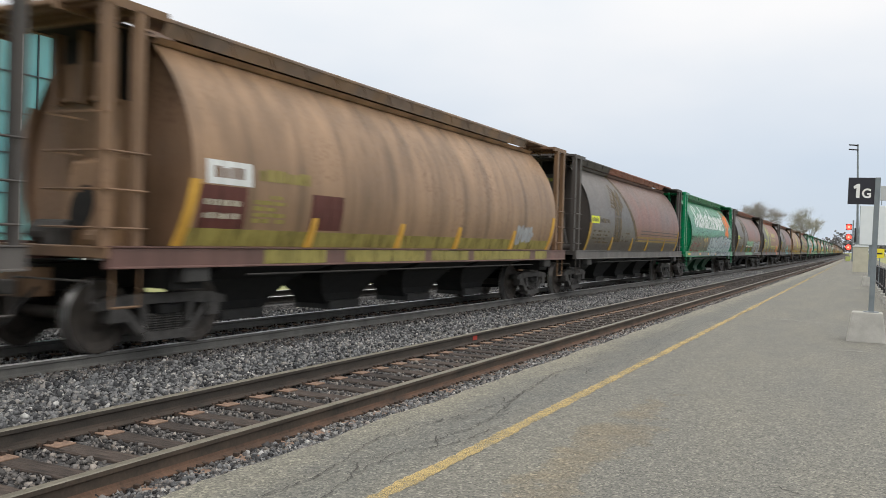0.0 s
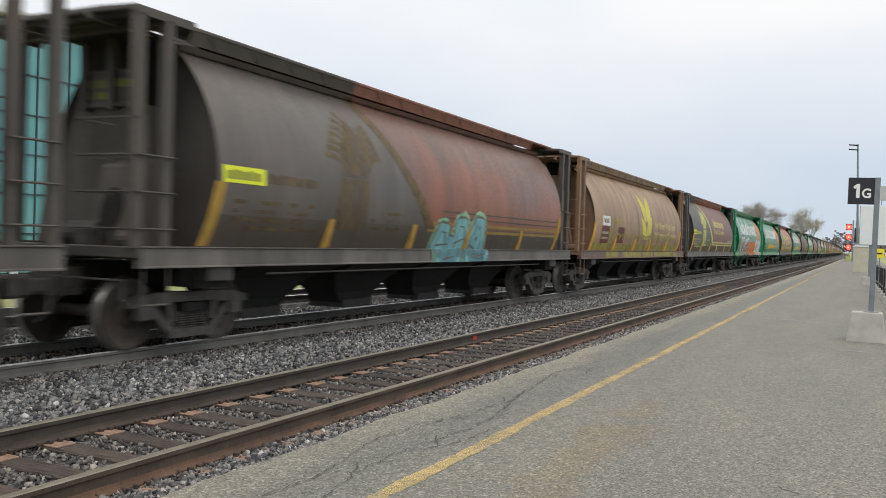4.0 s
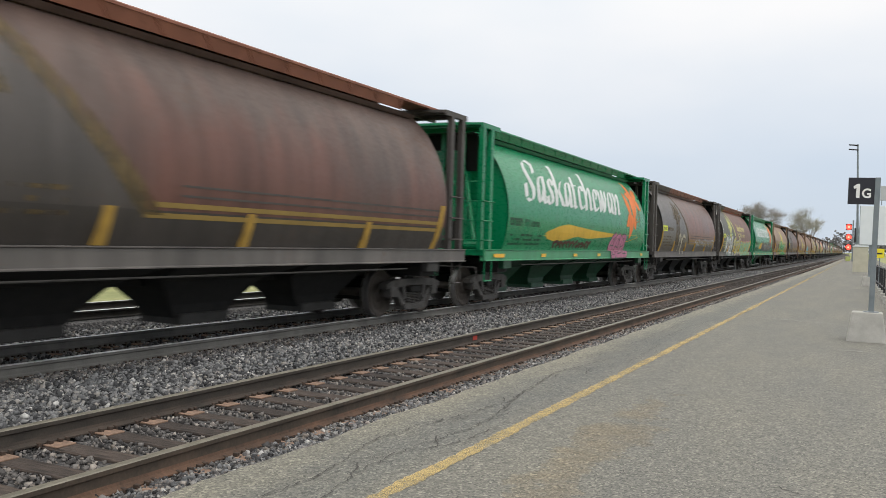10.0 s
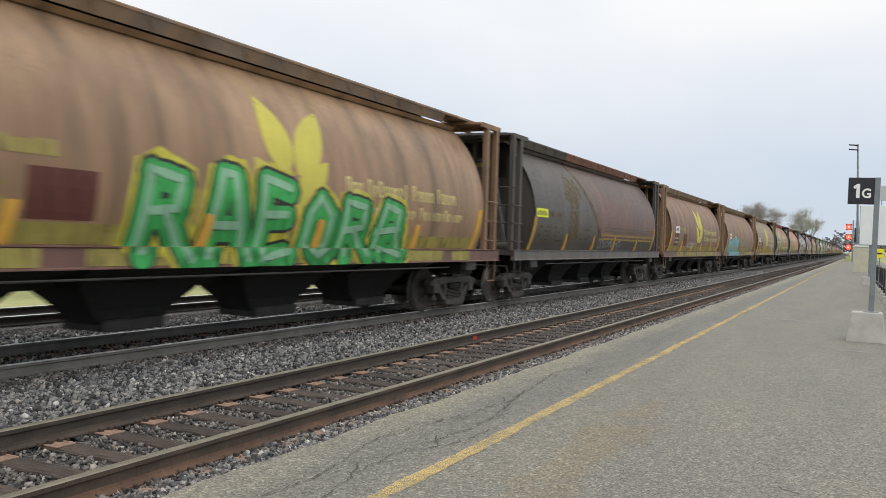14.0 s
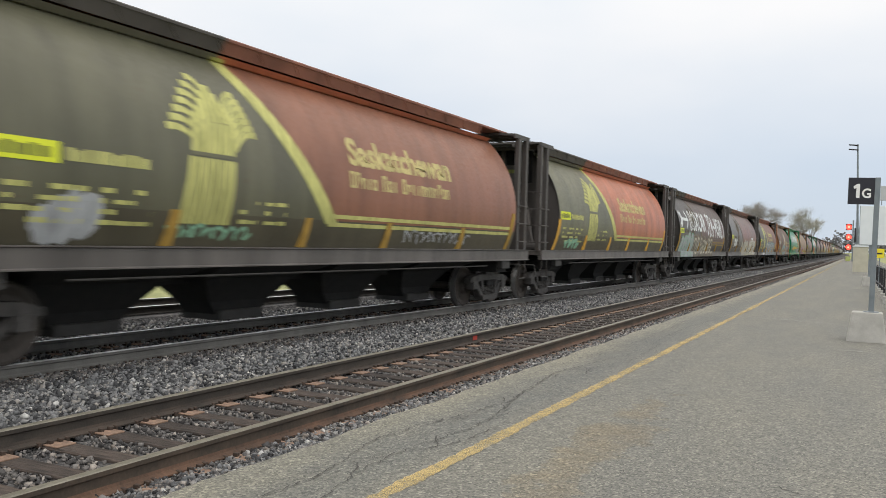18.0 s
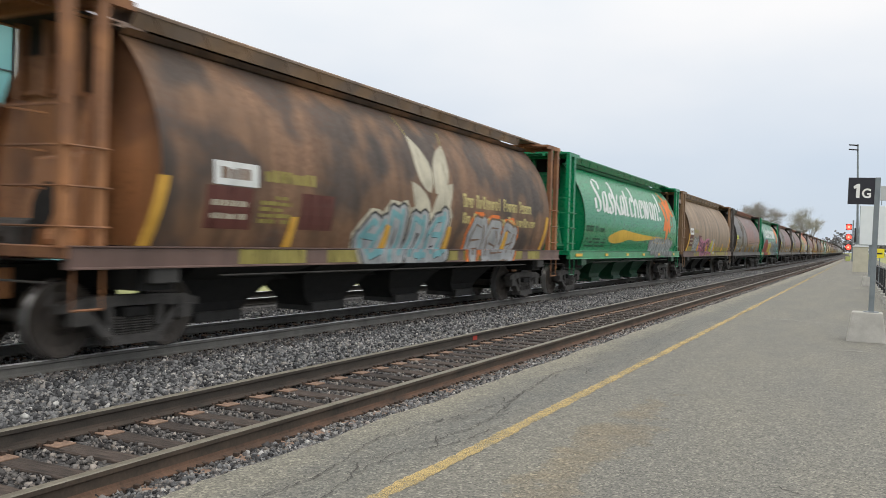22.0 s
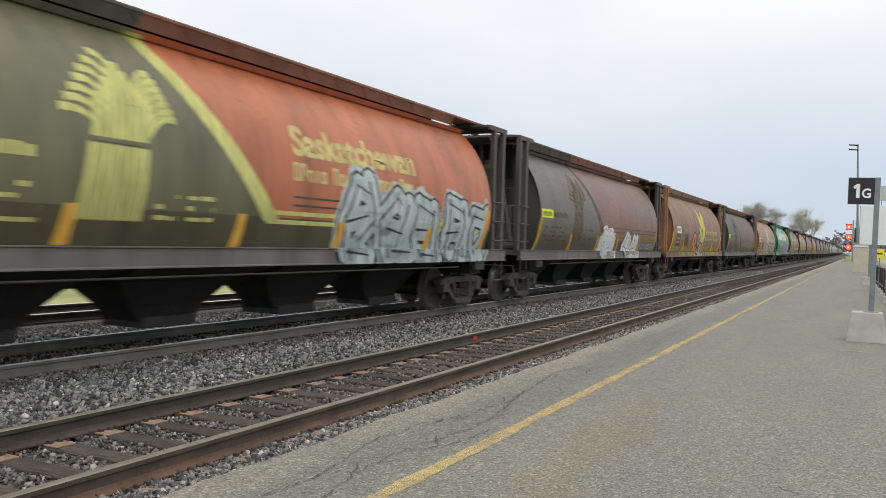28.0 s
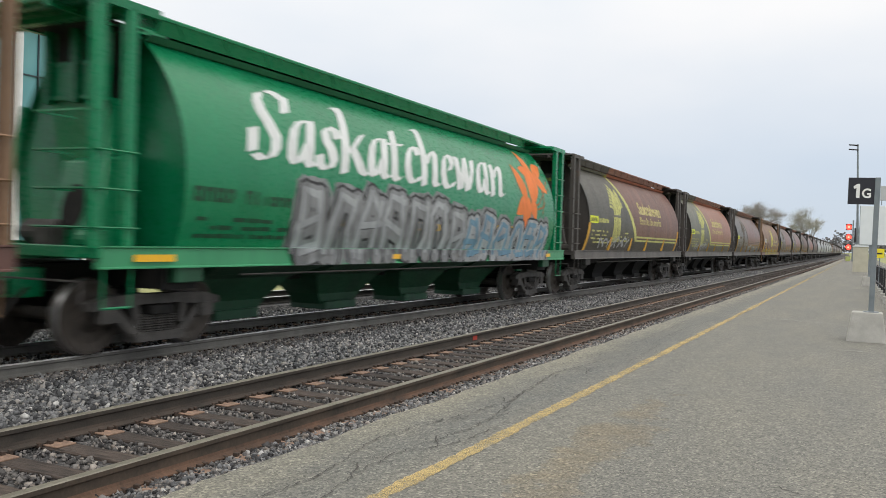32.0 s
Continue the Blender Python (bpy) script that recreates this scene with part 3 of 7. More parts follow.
def patchy(a, b2, scale=0.9):
    """Two colours in large uneven patches."""
    def f(n, l, y, z, rnd):
        return mix(n, l, ramp(n, l, noise_of(n, l, coords(n), scale, 2.0), [(0.44, (0, 0, 0)), (0.56, (1, 1, 1))]), a, b2)
    return f


M_REDROOF = dirt_paint("red_brown_paint", two((0.090, 0.080, 0.074), (0.300, 0.118, 0.078), (0.1, 0.1, 0.1), (0.235, 0.105, 0.078)), 0.7, 0, 0.6, 0.15)
M_RAILRED = dirt_paint("clean_red_roof_edge", two((0.150, 0.142, 0.105), (0.47, 0.142, 0.070), (0.1, 0.1, 0.1)), 0.55, 0.2, 0.5, 0.0)
M_RUSTTAN = dirt_paint("rusted_tan_paint", patchy((0.235, 0.128, 0.070), (0.085, 0.058, 0.045), 0.75), 0.7, 0.5, 1.0, 0.9)
M_RUSTEND = dirt_paint("orange_rust", patchy((0.42, 0.19, 0.080), (0.28, 0.13, 0.065)), 0.75, 0, 0.8, 0.5)
M_OLIVE3 = dirt_paint("dark_olive_and_maroon_paint", two((0.080, 0.074, 0.058), (0.195, 0.082, 0.054), (0.062, 0.056, 0.042), (0.175, 0.080, 0.057)), 0.6, 0.35, 0.6, 0.08)
M_TANDARK = dirt_paint("tan_brown_paint", one((0.27, 0.158, 0.082), (0.24, 0.145, 0.088)), 0.7, 0, 0.8, 0.35)
M_TAN2 = dirt_paint("dull_brown_paint", one((0.262, 0.146, 0.090)), 0.65, 0.7, 0.85, 0.25)
M_TAN3 = dirt_paint("greyish_tan_paint", one((0.315, 0.222, 0.142)), 0.65, 0.9, 0.85, 0.15)
M_TANROOF = dirt_paint("brown_grey_roof_paint", patchy((0.24, 0.180, 0.150), (0.30, 0.200, 0.135)), 0.7, 0, 0.6, 0.1)
M_BROWN2 = dirt_paint("dark_maroon_brown_paint", two((0.078, 0.067, 0.062), (0.150, 0.062, 0.045), (0.055, 0.047, 0.042), (0.130, 0.060, 0.047), chalk=(0.100, 0.070, 0.060)), 0.6, 0.4, 0.7, 0.15)
M_SILLGREY = dirt_paint("grey_sill_paint", one((0.142, 0.130, 0.122), (0.120, 0.108, 0.100)), 0.65, 0, 0.8, 0.1)
M_SILLRED = dirt_paint("maroon_sill_paint", one((0.175, 0.088, 0.074), (0.15, 0.10, 0.085)), 0.65, 0, 0.6, 0.1)
M_BLACK = plain("near_black_steel", (0.007, 0.007, 0.007), (0.018, 0.017, 0.016), 5.0, 0.9, 0.0, 0.2)
M_GATE = plain("dark_grey_steel", (0.028, 0.027, 0.026), (0.062, 0.060, 0.057), 4.0, 0.85, 0.0, 0.2)
M_STEEL = plain("dusty_cast_steel", (0.030, 0.028, 0.027), (0.105, 0.098, 0.092), 6.0, 0.8, 0.1, 0.3)
M_WHEEL = plain("wheel_steel", (0.04, 0.034, 0.030), (0.095, 0.080, 0.068), 5.0, 0.7, 0.3, 0.2)
M_TREAD = plain("wheel_tread", (0.30, 0.30, 0.30), (0.48, 0.48, 0.48), 8.0, 0.35, 0.8, 0.05)
M_STAKE = plain("orange_yellow_paint", (0.50, 0.27, 0.035), (0.66, 0.38, 0.06), 5.0, 0.7)
M_STAKE_OLD = plain("dirty_yellow_paint", (0.26, 0.16, 0.03), (0.46, 0.28, 0.05), 4.0, 0.8)
M_REFL = plain("yellow_reflector", (0.80, 0.42, 0.02), (0.92, 0.52, 0.03), 12.0, 0.3, 0.0, 0.02)


class Livery:
    def __init__(self, shell, ends, roof, sill, under, stake, label, refl):
        self.shell, self.ends, self.roof, self.sill, self.under, self.stake, self.label, self.refl = shell, ends, roof, sill, under, stake, label, refl


LIV = {
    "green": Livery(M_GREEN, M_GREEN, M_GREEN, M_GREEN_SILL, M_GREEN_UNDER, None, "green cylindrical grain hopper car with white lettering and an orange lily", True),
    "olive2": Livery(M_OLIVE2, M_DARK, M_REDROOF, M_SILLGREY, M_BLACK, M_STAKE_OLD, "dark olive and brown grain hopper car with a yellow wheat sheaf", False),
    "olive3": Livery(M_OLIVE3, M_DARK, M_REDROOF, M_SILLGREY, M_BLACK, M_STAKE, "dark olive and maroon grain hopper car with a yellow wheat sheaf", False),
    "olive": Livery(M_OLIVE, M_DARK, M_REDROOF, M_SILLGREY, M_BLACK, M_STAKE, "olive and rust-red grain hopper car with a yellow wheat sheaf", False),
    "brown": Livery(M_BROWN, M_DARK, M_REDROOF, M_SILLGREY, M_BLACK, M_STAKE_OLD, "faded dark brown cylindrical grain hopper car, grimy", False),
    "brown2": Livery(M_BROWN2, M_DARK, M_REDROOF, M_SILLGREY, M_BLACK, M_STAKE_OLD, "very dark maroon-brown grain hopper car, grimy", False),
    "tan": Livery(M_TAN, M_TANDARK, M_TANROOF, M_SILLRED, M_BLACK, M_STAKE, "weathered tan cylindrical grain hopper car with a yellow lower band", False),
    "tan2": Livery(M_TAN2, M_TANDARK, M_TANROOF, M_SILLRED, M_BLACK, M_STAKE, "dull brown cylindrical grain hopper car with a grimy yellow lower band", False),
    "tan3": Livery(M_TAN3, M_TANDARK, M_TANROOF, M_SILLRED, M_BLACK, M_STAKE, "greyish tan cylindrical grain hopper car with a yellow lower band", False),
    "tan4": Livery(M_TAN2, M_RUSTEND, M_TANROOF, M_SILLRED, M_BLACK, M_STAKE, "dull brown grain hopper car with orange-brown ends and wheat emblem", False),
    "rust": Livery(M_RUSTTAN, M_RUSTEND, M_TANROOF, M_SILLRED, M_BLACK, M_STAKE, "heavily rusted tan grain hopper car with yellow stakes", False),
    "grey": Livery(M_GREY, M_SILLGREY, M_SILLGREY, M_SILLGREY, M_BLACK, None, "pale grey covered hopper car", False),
}
MESH = {}


def mesh_of(key, build, mats, smooth=False):
    """One mesh a shape and livery, shared by all the cars that have it."""
    if key not in MESH:
        bm = build()
        bmesh.ops.recalc_face_normals(bm, faces=bm.faces[:])
        me = bpy.data.meshes.new(key.split("|")[0])
        bm.to_mesh(me)
        bm.free()
        for mt in mats if isinstance(mats, (list, tuple)) else [mats]:
            me.materials.append(mt)
        for p in me.polygons:
            p.use_smooth = smooth
            if key.startswith("wheelset") and math.hypot(p.center.y, p.center.z) > 0.466 and abs(p.normal.x) < 0.6:
                p.material_index = 1
        MESH[key] = me
    return MESH[key]


def fit(name, key, build, mats, parent, m=None, smooth=False, label=""):
    ob = new(name, mesh_of(name + "|" + key, build, mats, smooth))
    ob.parent = parent
    if m is not None:
        ob.matrix_basis = m
    if label:
        ob["label"] = label
    return ob


def b_shell():
    bm = bmesh.new()
    zs = [Z_LOW + (Z_TOP - Z_LOW) * i / 22 for i in range(23)]
    out = [(side(z), z) for z in zs] + [(0.42, 4.36), (0.0, 4.40)]
    ring = out + [(-x, z) for x, z in out[-2::-1]]
    ys = [-HALF + (HALF + TAIL) * i / 12 for i in range(13)]
    rr = [[bm.verts.new((x, y, z)) for x, z in ring] for y in ys]
    for a, b in zip(rr, rr[1:]):
        for i in range(len(ring) - 1):
            bm.faces.new((a[i], a[i + 1], b[i + 1], b[i]))
    return bm


def b_end_wall():
    """End sheet: set back under a rim, sloping inwards towards the foot."""
    bm = bmesh.new()
    zs = [Z_LOW + (Z_TOP - Z_LOW) * i / 16 for i in range(17)]
    prof = [(side(z), z) for z in zs] + [(0.42, 4.36)]
    full = prof + [(-x, z) for x, z in prof[::-1]]
    rim = [bm.verts.new((x, -HALF, z)) for x, z in full]
    back = [bm.verts.new((x * 0.965, -HALF + 0.10, z)) for x, z in full]
    for i in range(len(full) - 1):
        bm.faces.new((rim[i], rim[i + 1], back[i + 1], back[i]))
    bm.faces.new(back)
    return bm


def b_sill():
    bm = bmesh.new()
    prism(bm, [(1.50, 1.13), (1.64, 1.13), (1.64, 1.145), (1.615, 1.16), (1.615, 1.375), (1.64, 1.39), (1.64, 1.405), (1.50, 1.405)], -POST, POST)
    return bm


def b_hopper():
    """One discharge bay: a trough that narrows downwards to its outlet."""
    bm = bmesh.new()
    rows = [(1.40, 1.52, 1.17), (0.60, 1.12, 0.88), (0.36, 0.72, 0.50), (0.34, 0.56, 0.30)]
    rings = [[bm.verts.new((sx * x, sy * y, z)) for sx, sy in ((-1, -1), (1, -1), (1, 1), (-1, 1))] for x, y, z in rows]
    for p, q in zip(rings, rings[1:]):
        for i in range(4):
            bm.faces.new((p[i], p[(i + 1) % 4], q[(i + 1) % 4], q[i]))
    bm.faces.new(rings[0])
    bm.faces.new(rings[-1][::-1])
    return bm


def b_gate():
    return boxes((-0.42, 0.42, -0.54, 0.54, 0.20, 0.36), bevel=0.015)


def b_walk_side():
    bm = bmesh.new()
    prism(bm, [(0.50, 4.475), (1.085, 4.475), (1.10, 4.46), (1.095, 4.425), (0.50, 4.425)], -8.0, 8.0)
    prism(bm, [(1.085, 4.44), (1.070, 4.44), (0.975, 4.252), (0.990, 4.248)], -7.1, 6.45)      # skirt below the deck
    for i in range(15):     # slanting brackets under the deck
        y = -6.8 + i * 0.93
        vs = [bm.verts.new(p) for p in ((1.097, y, 4.43), (1.097, y + 0.05, 4.43), (1.000, y + 0.30, 4.25), (1.000, y + 0.25, 4.25), (1.05, y, 4.43), (1.05, y + 0.05, 4.43), (0.96, y + 0.30, 4.25), (0.96, y + 0.25, 4.25))]
        for f in ((0, 1, 2, 3), (7, 6, 5, 4), (0, 4, 5, 1), (1, 5, 6, 2), (2, 6, 7, 3), (3, 7, 4, 0)):
            bm.faces.new([vs[q] for q in f])
    for i in range(8):      # joints of the grating sheets
        y = -7.0 + i * 2.0
        box(bm, 0.60, 1.104, y - 0.012, y + 0.012, 4.424, 4.474)
    return bm


def b_walk_end():
    bm = bmesh.new()
    prism(bm, [(-1.53, 4.38), (-1.53, 4.27), (-1.47, 4.27), (-1.47, 4.33), (-0.74, 4.35), (-0.74, 4.27), (-0.66, 4.27), (-0.66, 4.35),
               (0.66, 4.35), (0.66, 4.27), (0.74, 4.27), (0.74, 4.35), (1.47, 4.33), (1.47, 4.27), (1.53, 4.27), (1.53, 4.38), (0.9, 4.41), (-0.9, 4.41)], -8.55, -7.52)
    for y in (-8.40, -8.15, -7.90, -7.65):      # cross ribs of the grating
        box(bm, -1.46, 1.46, y - 0.02, y + 0.02, 4.30, 4.36)
    return bm


def b_hatch():
    bm = bmesh.new()
    prism(bm, [(-0.52, 4.30), (-0.52, 4.57), (-0.3, 4.62), (0.3, 4.62), (0.52, 4.57), (0.52, 4.30)], -3.2, 3.2)
    for i in range(6):
        y = -2.9 + i * 1.16
        box(bm, -0.54, 0.54, y - 0.04, y + 0.04, 4.40, 4.64)
    return bm


def b_roof_rib():
    bm = bmesh.new()
    prism(bm, [(0.895, 4.150), (0.976, 4.222), (0.945, 4.225), (0.835, 4.150)], -HALF, HALF)
    return bm


def b_stile():
    bm = bmesh.new()          # folded channel, open towards the car
    pts = [(1.53, -0.075), (1.53, 0.075), (1.42, 0.075), (1.42, 0.055), (1.512, 0.055), (1.512, -0.055), (1.42, -0.055), (1.42, -0.075)]
    lo, hi = [bm.verts.new((x, y, 1.38)) for x, y in pts], [bm.verts.new((x, y, 4.30)) for x, y in pts]
    for i in range(8):
        bm.faces.new((lo[i], lo[(i + 1) % 8], hi[(i + 1) % 8], hi[i]))
    bm.faces.new(lo)
    bm.faces.new(hi)
    return bm


def b_column():
    """Wide folded post of the end frame."""
    bm = bmesh.new()
    for a, b in ((3.30, 4.30),):
        pts = [(-0.05, -0.05), (0.05, -0.05), (0.05, 0.08), (0.035, 0.08), (0.035, -0.03), (-0.035, -0.03), (-0.035, 0.08), (-0.05, 0.08)]
        lo = [bm.verts.new((x, y, a)) for x, y in pts]
        hi = [bm.verts.new((x, y, b)) for x, y in pts]
        for i in range(8):
            bm.faces.new((lo[i], lo[(i + 1) % 8], hi[(i + 1) % 8], hi[i]))
        bm.faces.new(lo)
        bm.faces.new(hi)
    return bm


def b_end_beam():
    return boxes((-1.46, 1.46, -8.04, -7.95, 4.24, 4.35), (-0.58, 0.58, -7.53, -7.43, 3.34, 3.40), bevel=0.008)


def b_end_panel():
    """Sheet between the posts of the end frame, open above."""
    return boxes((-0.56, 0.56, -7.492, -7.468, 3.39, 3.82), (-0.56, 0.56, -7.51, -7.45, 3.81, 3.86))


def b_end_bay():
    """Sloping bay sheet under the beam, with folded edges."""
    bm = bmesh.new()
    out = [(-0.56, 3.36), (0.56, 3.36), (0.40, 1.42), (-0.40, 1.42)]
    front = [bm.verts.new((x, -7.46 if z > 2 else -7.22, z)) for x, z in out]
    back = [bm.verts.new((x * 1.02, -7.06, z)) for x, z in out]
    bm.faces.new(front)
    for i in range(4):
        j = (i + 1) % 4
        bm.faces.new((front[i], front[j], back[j], back[i]))
    bm.faces.new(back[::-1])
    return bm


def b_brake_step():
    """Dark frame with two treads beside the brake wheel, on the trailing end."""
    return boxes((0.55, 1.44, 7.98, 8.06, 1.985, 2.07), (0.55, 1.44, 7.98, 8.06, 1.625, 1.71), (1.10, 1.30, 7.99, 8.05, 1.38, 2.07), bevel=0.006)


def b_end_shade():
    """Black sheets added behind and above the end frame's openings for the shade inside."""
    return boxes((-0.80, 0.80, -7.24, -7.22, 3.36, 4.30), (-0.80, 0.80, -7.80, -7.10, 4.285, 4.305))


def b_end_writing():
    """Two short rows of stencilled writing, too small to read."""
    rng = random.Random(41)
    rows = []
    for x0, x1, z0, z1 in ((-0.50, 0.52, 3.62, 3.73), (-0.50, 0.10, 3.46, 3.56)):
        x = x0
        while x < x1:
            w = rng.uniform(0.05, 0.10)
            if rng.random() < 0.8:
                rows.append((x, x + w, -7.500, -7.494, z0, z1))
            x += w + 0.03
    return boxes(*rows)


def b_brake_gear():
    """Brake cylinder on the end deck."""
    bm = bmesh.new()
    rod(bm, (-0.28, -7.95, 1.55), (0.36, -7.95, 1.55), 0.17, 14)
    rod(bm, (-0.38, -7.95, 1.55), (-0.28, -7.95, 1.55), 0.12, 12)
    return bm


def b_reservoir():
    return rods(((0.95, -8.14, 1.47), (1.38, -8.14, 1.47), 0.13), sides=14)


def b_valve_box():
    return boxes((0.1, 0.45, -8.2, -7.95, 1.33, 1.62), bevel=0.02)


def b_end_sill():
    return boxes((-1.60, 1.60, -POST - 0.03, -POST + 0.16, 1.25, 1.395), (-1.30, 1.30, -POST + 0.2, -HALF, 1.28, 1.33), (-0.26, 0.26, -POST - 0.10, -POST + 0.3, 0.72, 1.10), bevel=0.012)


def b_pedestal():
    """Boxed strut between end sheet and end sill, narrowing upwards, on either side of the centre line."""
    bm = bmesh.new()
    prism(bm, [(-7.30, 1.30), (-8.02, 1.30), (-7.98, 1.62), (-7.80, 2.48), (-7.30, 2.62)], 0.14, 0.86, "x")
    bmesh.ops.bevel(bm, geom=bm.edges[:], offset=0.02, segments=1, affect="EDGES", profile=0.5)
    return bm


def b_hole_disc():
    """Flat black oval on the strut's sloping face, painting the dark inside an opening."""
    bm = bmesh.new()
    lo = [bm.verts.new((0.50 + 0.21 * math.cos(q), -7.985 + 0.2093 * 0.30 * math.sin(q) + 0.053, 1.88 + 0.30 * math.sin(q))) for q in (6.28318 * i / 18 for i in range(18))]
    hi = [bm.verts.new(v.co + Vector((0, 0.02, 0))) for v in lo]
    bm.faces.new(lo)
    bm.faces.new(hi[::-1])
    for i in range(18):
        bm.faces.new((lo[i], lo[(i + 1) % 18], hi[(i + 1) % 18], hi[i]))
    return bm


def b_diag():
    bm = bmesh.new()
    rod(bm, (1.25, -8.2, 1.4), (0.55, -7.35, 3.3), 0.05, 6)
    return bm


def rung_rows():
    return [1.62 + 0.46 * i for i in range(3)]


def b_rung():
    bm = bmesh.new()
    rod(bm, (1.575, -8.50, 0), (1.575, -7.88, 0), 0.016, 6)
    box(bm, 1.50, 1.585, -8.46, -8.43, -0.012, 0.012)
    box(bm, 1.50, 1.585, -7.98, -7.95, -0.012, 0.012)
    return bm


def b_rung_end():
    bm = bmesh.new()
    rod(bm, (1.575, -8.50, 0), (0.55, -8.56, 0), 0.016, 6)
    box(bm, 0.55, 0.58, -8.57, -8.0, -0.012, 0.012)
    return bm


def b_coupler():
    bm = bmesh.new()
    box(bm, -0.09, 0.09, -8.82, -8.2, 0.76, 0.94, bevel=0.02)
    box(bm, -0.17, 0.12, -9.02, -8.78, 0.70, 1.0, bevel=0.04)
    box(bm, 0.05, 0.17, -9.05, -8.90, 0.72, 0.98, bevel=0.03)
    return bm


def b_lever():
    bm = bmesh.new()
    rod(bm, (0.1, -8.62, 0.98), (1.45, -8.58, 0.98), 0.014, 5)
    rod(bm, (1.45, -8.58, 0.98), (1.50, -8.62, 0.72), 0.014, 5)
    return bm


def b_hose():
    bm = bmesh.new()
    pts = [(0.42, -8.5, 0.86), (0.44, -8.75, 0.66), (0.44, -8.92, 0.46), (0.42, -9.0, 0.42)]
    for a, b in zip(pts, pts[1:]):
        rod(bm, a, b, 0.025, 6)
    return bm


def b_centre():
    return boxes((-0.20, 0.20, -8.4, 8.4, 0.80, 1.14), (-1.46, 1.46, -7.30, -6.70, 0.84, 1.14), (-1.46, 1.46, 6.70, 7.30, 0.84, 1.14))


def b_pipe():
    bm = bmesh.new()
    rod(bm, (1.55, -5.9, 1.012), (1.55, 5.9, 1.012), 0.016, 6)
    return bm


def b_step():
    return rods(((1.58, -8.38, 0.66), (1.58, -8.38, 1.13), 0.014), ((1.58, -7.96, 0.66), (1.58, -7.96, 1.13), 0.014), ((1.58, -8.38, 0.66), (1.58, -7.96, 0.66), 0.018), sides=6)


def b_pad():
    return boxes((1.36, 1.60, -7.22, -6.72, 0.93, 1.14), bevel=0.015)


def b_stake():
    """Painted gusset on the lower shell, leaning with it."""
    bm = bmesh.new()
    lo, hi = [], []
    for i in range(6):
        z = 1.41 + 0.095 * i
        x = side(z) + 0.006 + 0.05 * (1 - i / 5)
        for lst, dy in ((lo, -0.085), (hi, 0.085)):
            lst.append([bm.verts.new((x, dy + 0.05 * i * 0.35, z)), bm.verts.new((side(z) - 0.02, dy + 0.05 * i * 0.35, z))])
    for i in range(5):
        bm.faces.new((lo[i][0], hi[i][0], hi[i + 1][0], lo[i + 1][0]))
        bm.faces.new((lo[i][0], lo[i + 1][0], lo[i + 1][1], lo[i][1]))
        bm.faces.new((hi[i][0], hi[i][1], hi[i + 1][1], hi[i + 1][0]))
    bm.faces.new((lo[5][0], hi[5][0], hi[5][1], lo[5][1]))
    return bm


def b_stake_tall(flip):
    def f():
        bm = bmesh.new()
        prev = None
        for i in range(10):
            z = 1.41 + 0.10 * i
            dy = flip * (0.020 * i)
            cur = [bm.verts.new((side(z) + 0.014, dy + s, z)) for s in (-0.095, 0.095)] + [bm.verts.new((side(z) - 0.01, dy + s, z)) for s in (0.095, -0.095)]
            if prev:
                for k in range(4):
                    bm.faces.new((prev[k], prev[(k + 1) % 4], cur[(k + 1) % 4], cur[k]))
            else:
                bm.faces.new(cur)
            prev = cur
        bm.faces.new(prev)
        return bm
    return f


def b_refl():
    return boxes((1.640, 1.648, -0.17, 0.17, 1.215, 1.305))


# trucks
R_WHEEL, HALF_BASE = 0.4826, 0.87


def b_wheelset():
    bm = bmesh.new()
    prof = [(0.0, 0.10), (0.10, 0.13), (0.14, 0.12), (0.20, 0.055), (0.34, 0.045), (0.40, 0.07), (0.43, 0.085), (0.470, 0.085), (R_WHEEL, 0.070), (R_WHEEL + 0.003, -0.04), (R_WHEEL + 0.028, -0.058), (R_WHEEL + 0.022, -0.075), (0.42, -0.075), (0.36, -0.02), (0.15, -0.05), (0.09, -0.06)]
    k = 28
    for s in (-1, 1):
        rings = []
        for r, o in prof:
            rings.append([bm.verts.new((s * (GAUGE / 2 + o), r * math.cos(6.28318 * i / k), r * math.sin(6.28318 * i / k))) for i in range(k)] if r else [bm.verts.new((s * (GAUGE / 2 + o), 0, 0))])
        for a, b in zip(rings, rings[1:]):
            for i in range(k):
                j = (i + 1) % k
                if len(a) == 1:
                    bm.faces.new((a[0], b[j], b[i]))
                else:
                    bm.faces.new((a[i], a[j], b[j], b[i]))
    rod(bm, (-0.72, 0, 0), (0.72, 0, 0), 0.085, 12)
    rod(bm, (-1.06, 0, 0), (-0.80, 0, 0), 0.11, 10)
    rod(bm, (0.80, 0, 0), (1.06, 0, 0), 0.11, 10)
    for s in (-1, 1):    # bearing cap bolts
        for i in range(3):
            a = i * 2.0944
            rod(bm, (s * 1.06, 0.06 * math.cos(a), 0.06 * math.sin(a)), (s * 1.085, 0.06 * math.cos(a), 0.06 * math.sin(a)), 0.022, 6)
    return bm


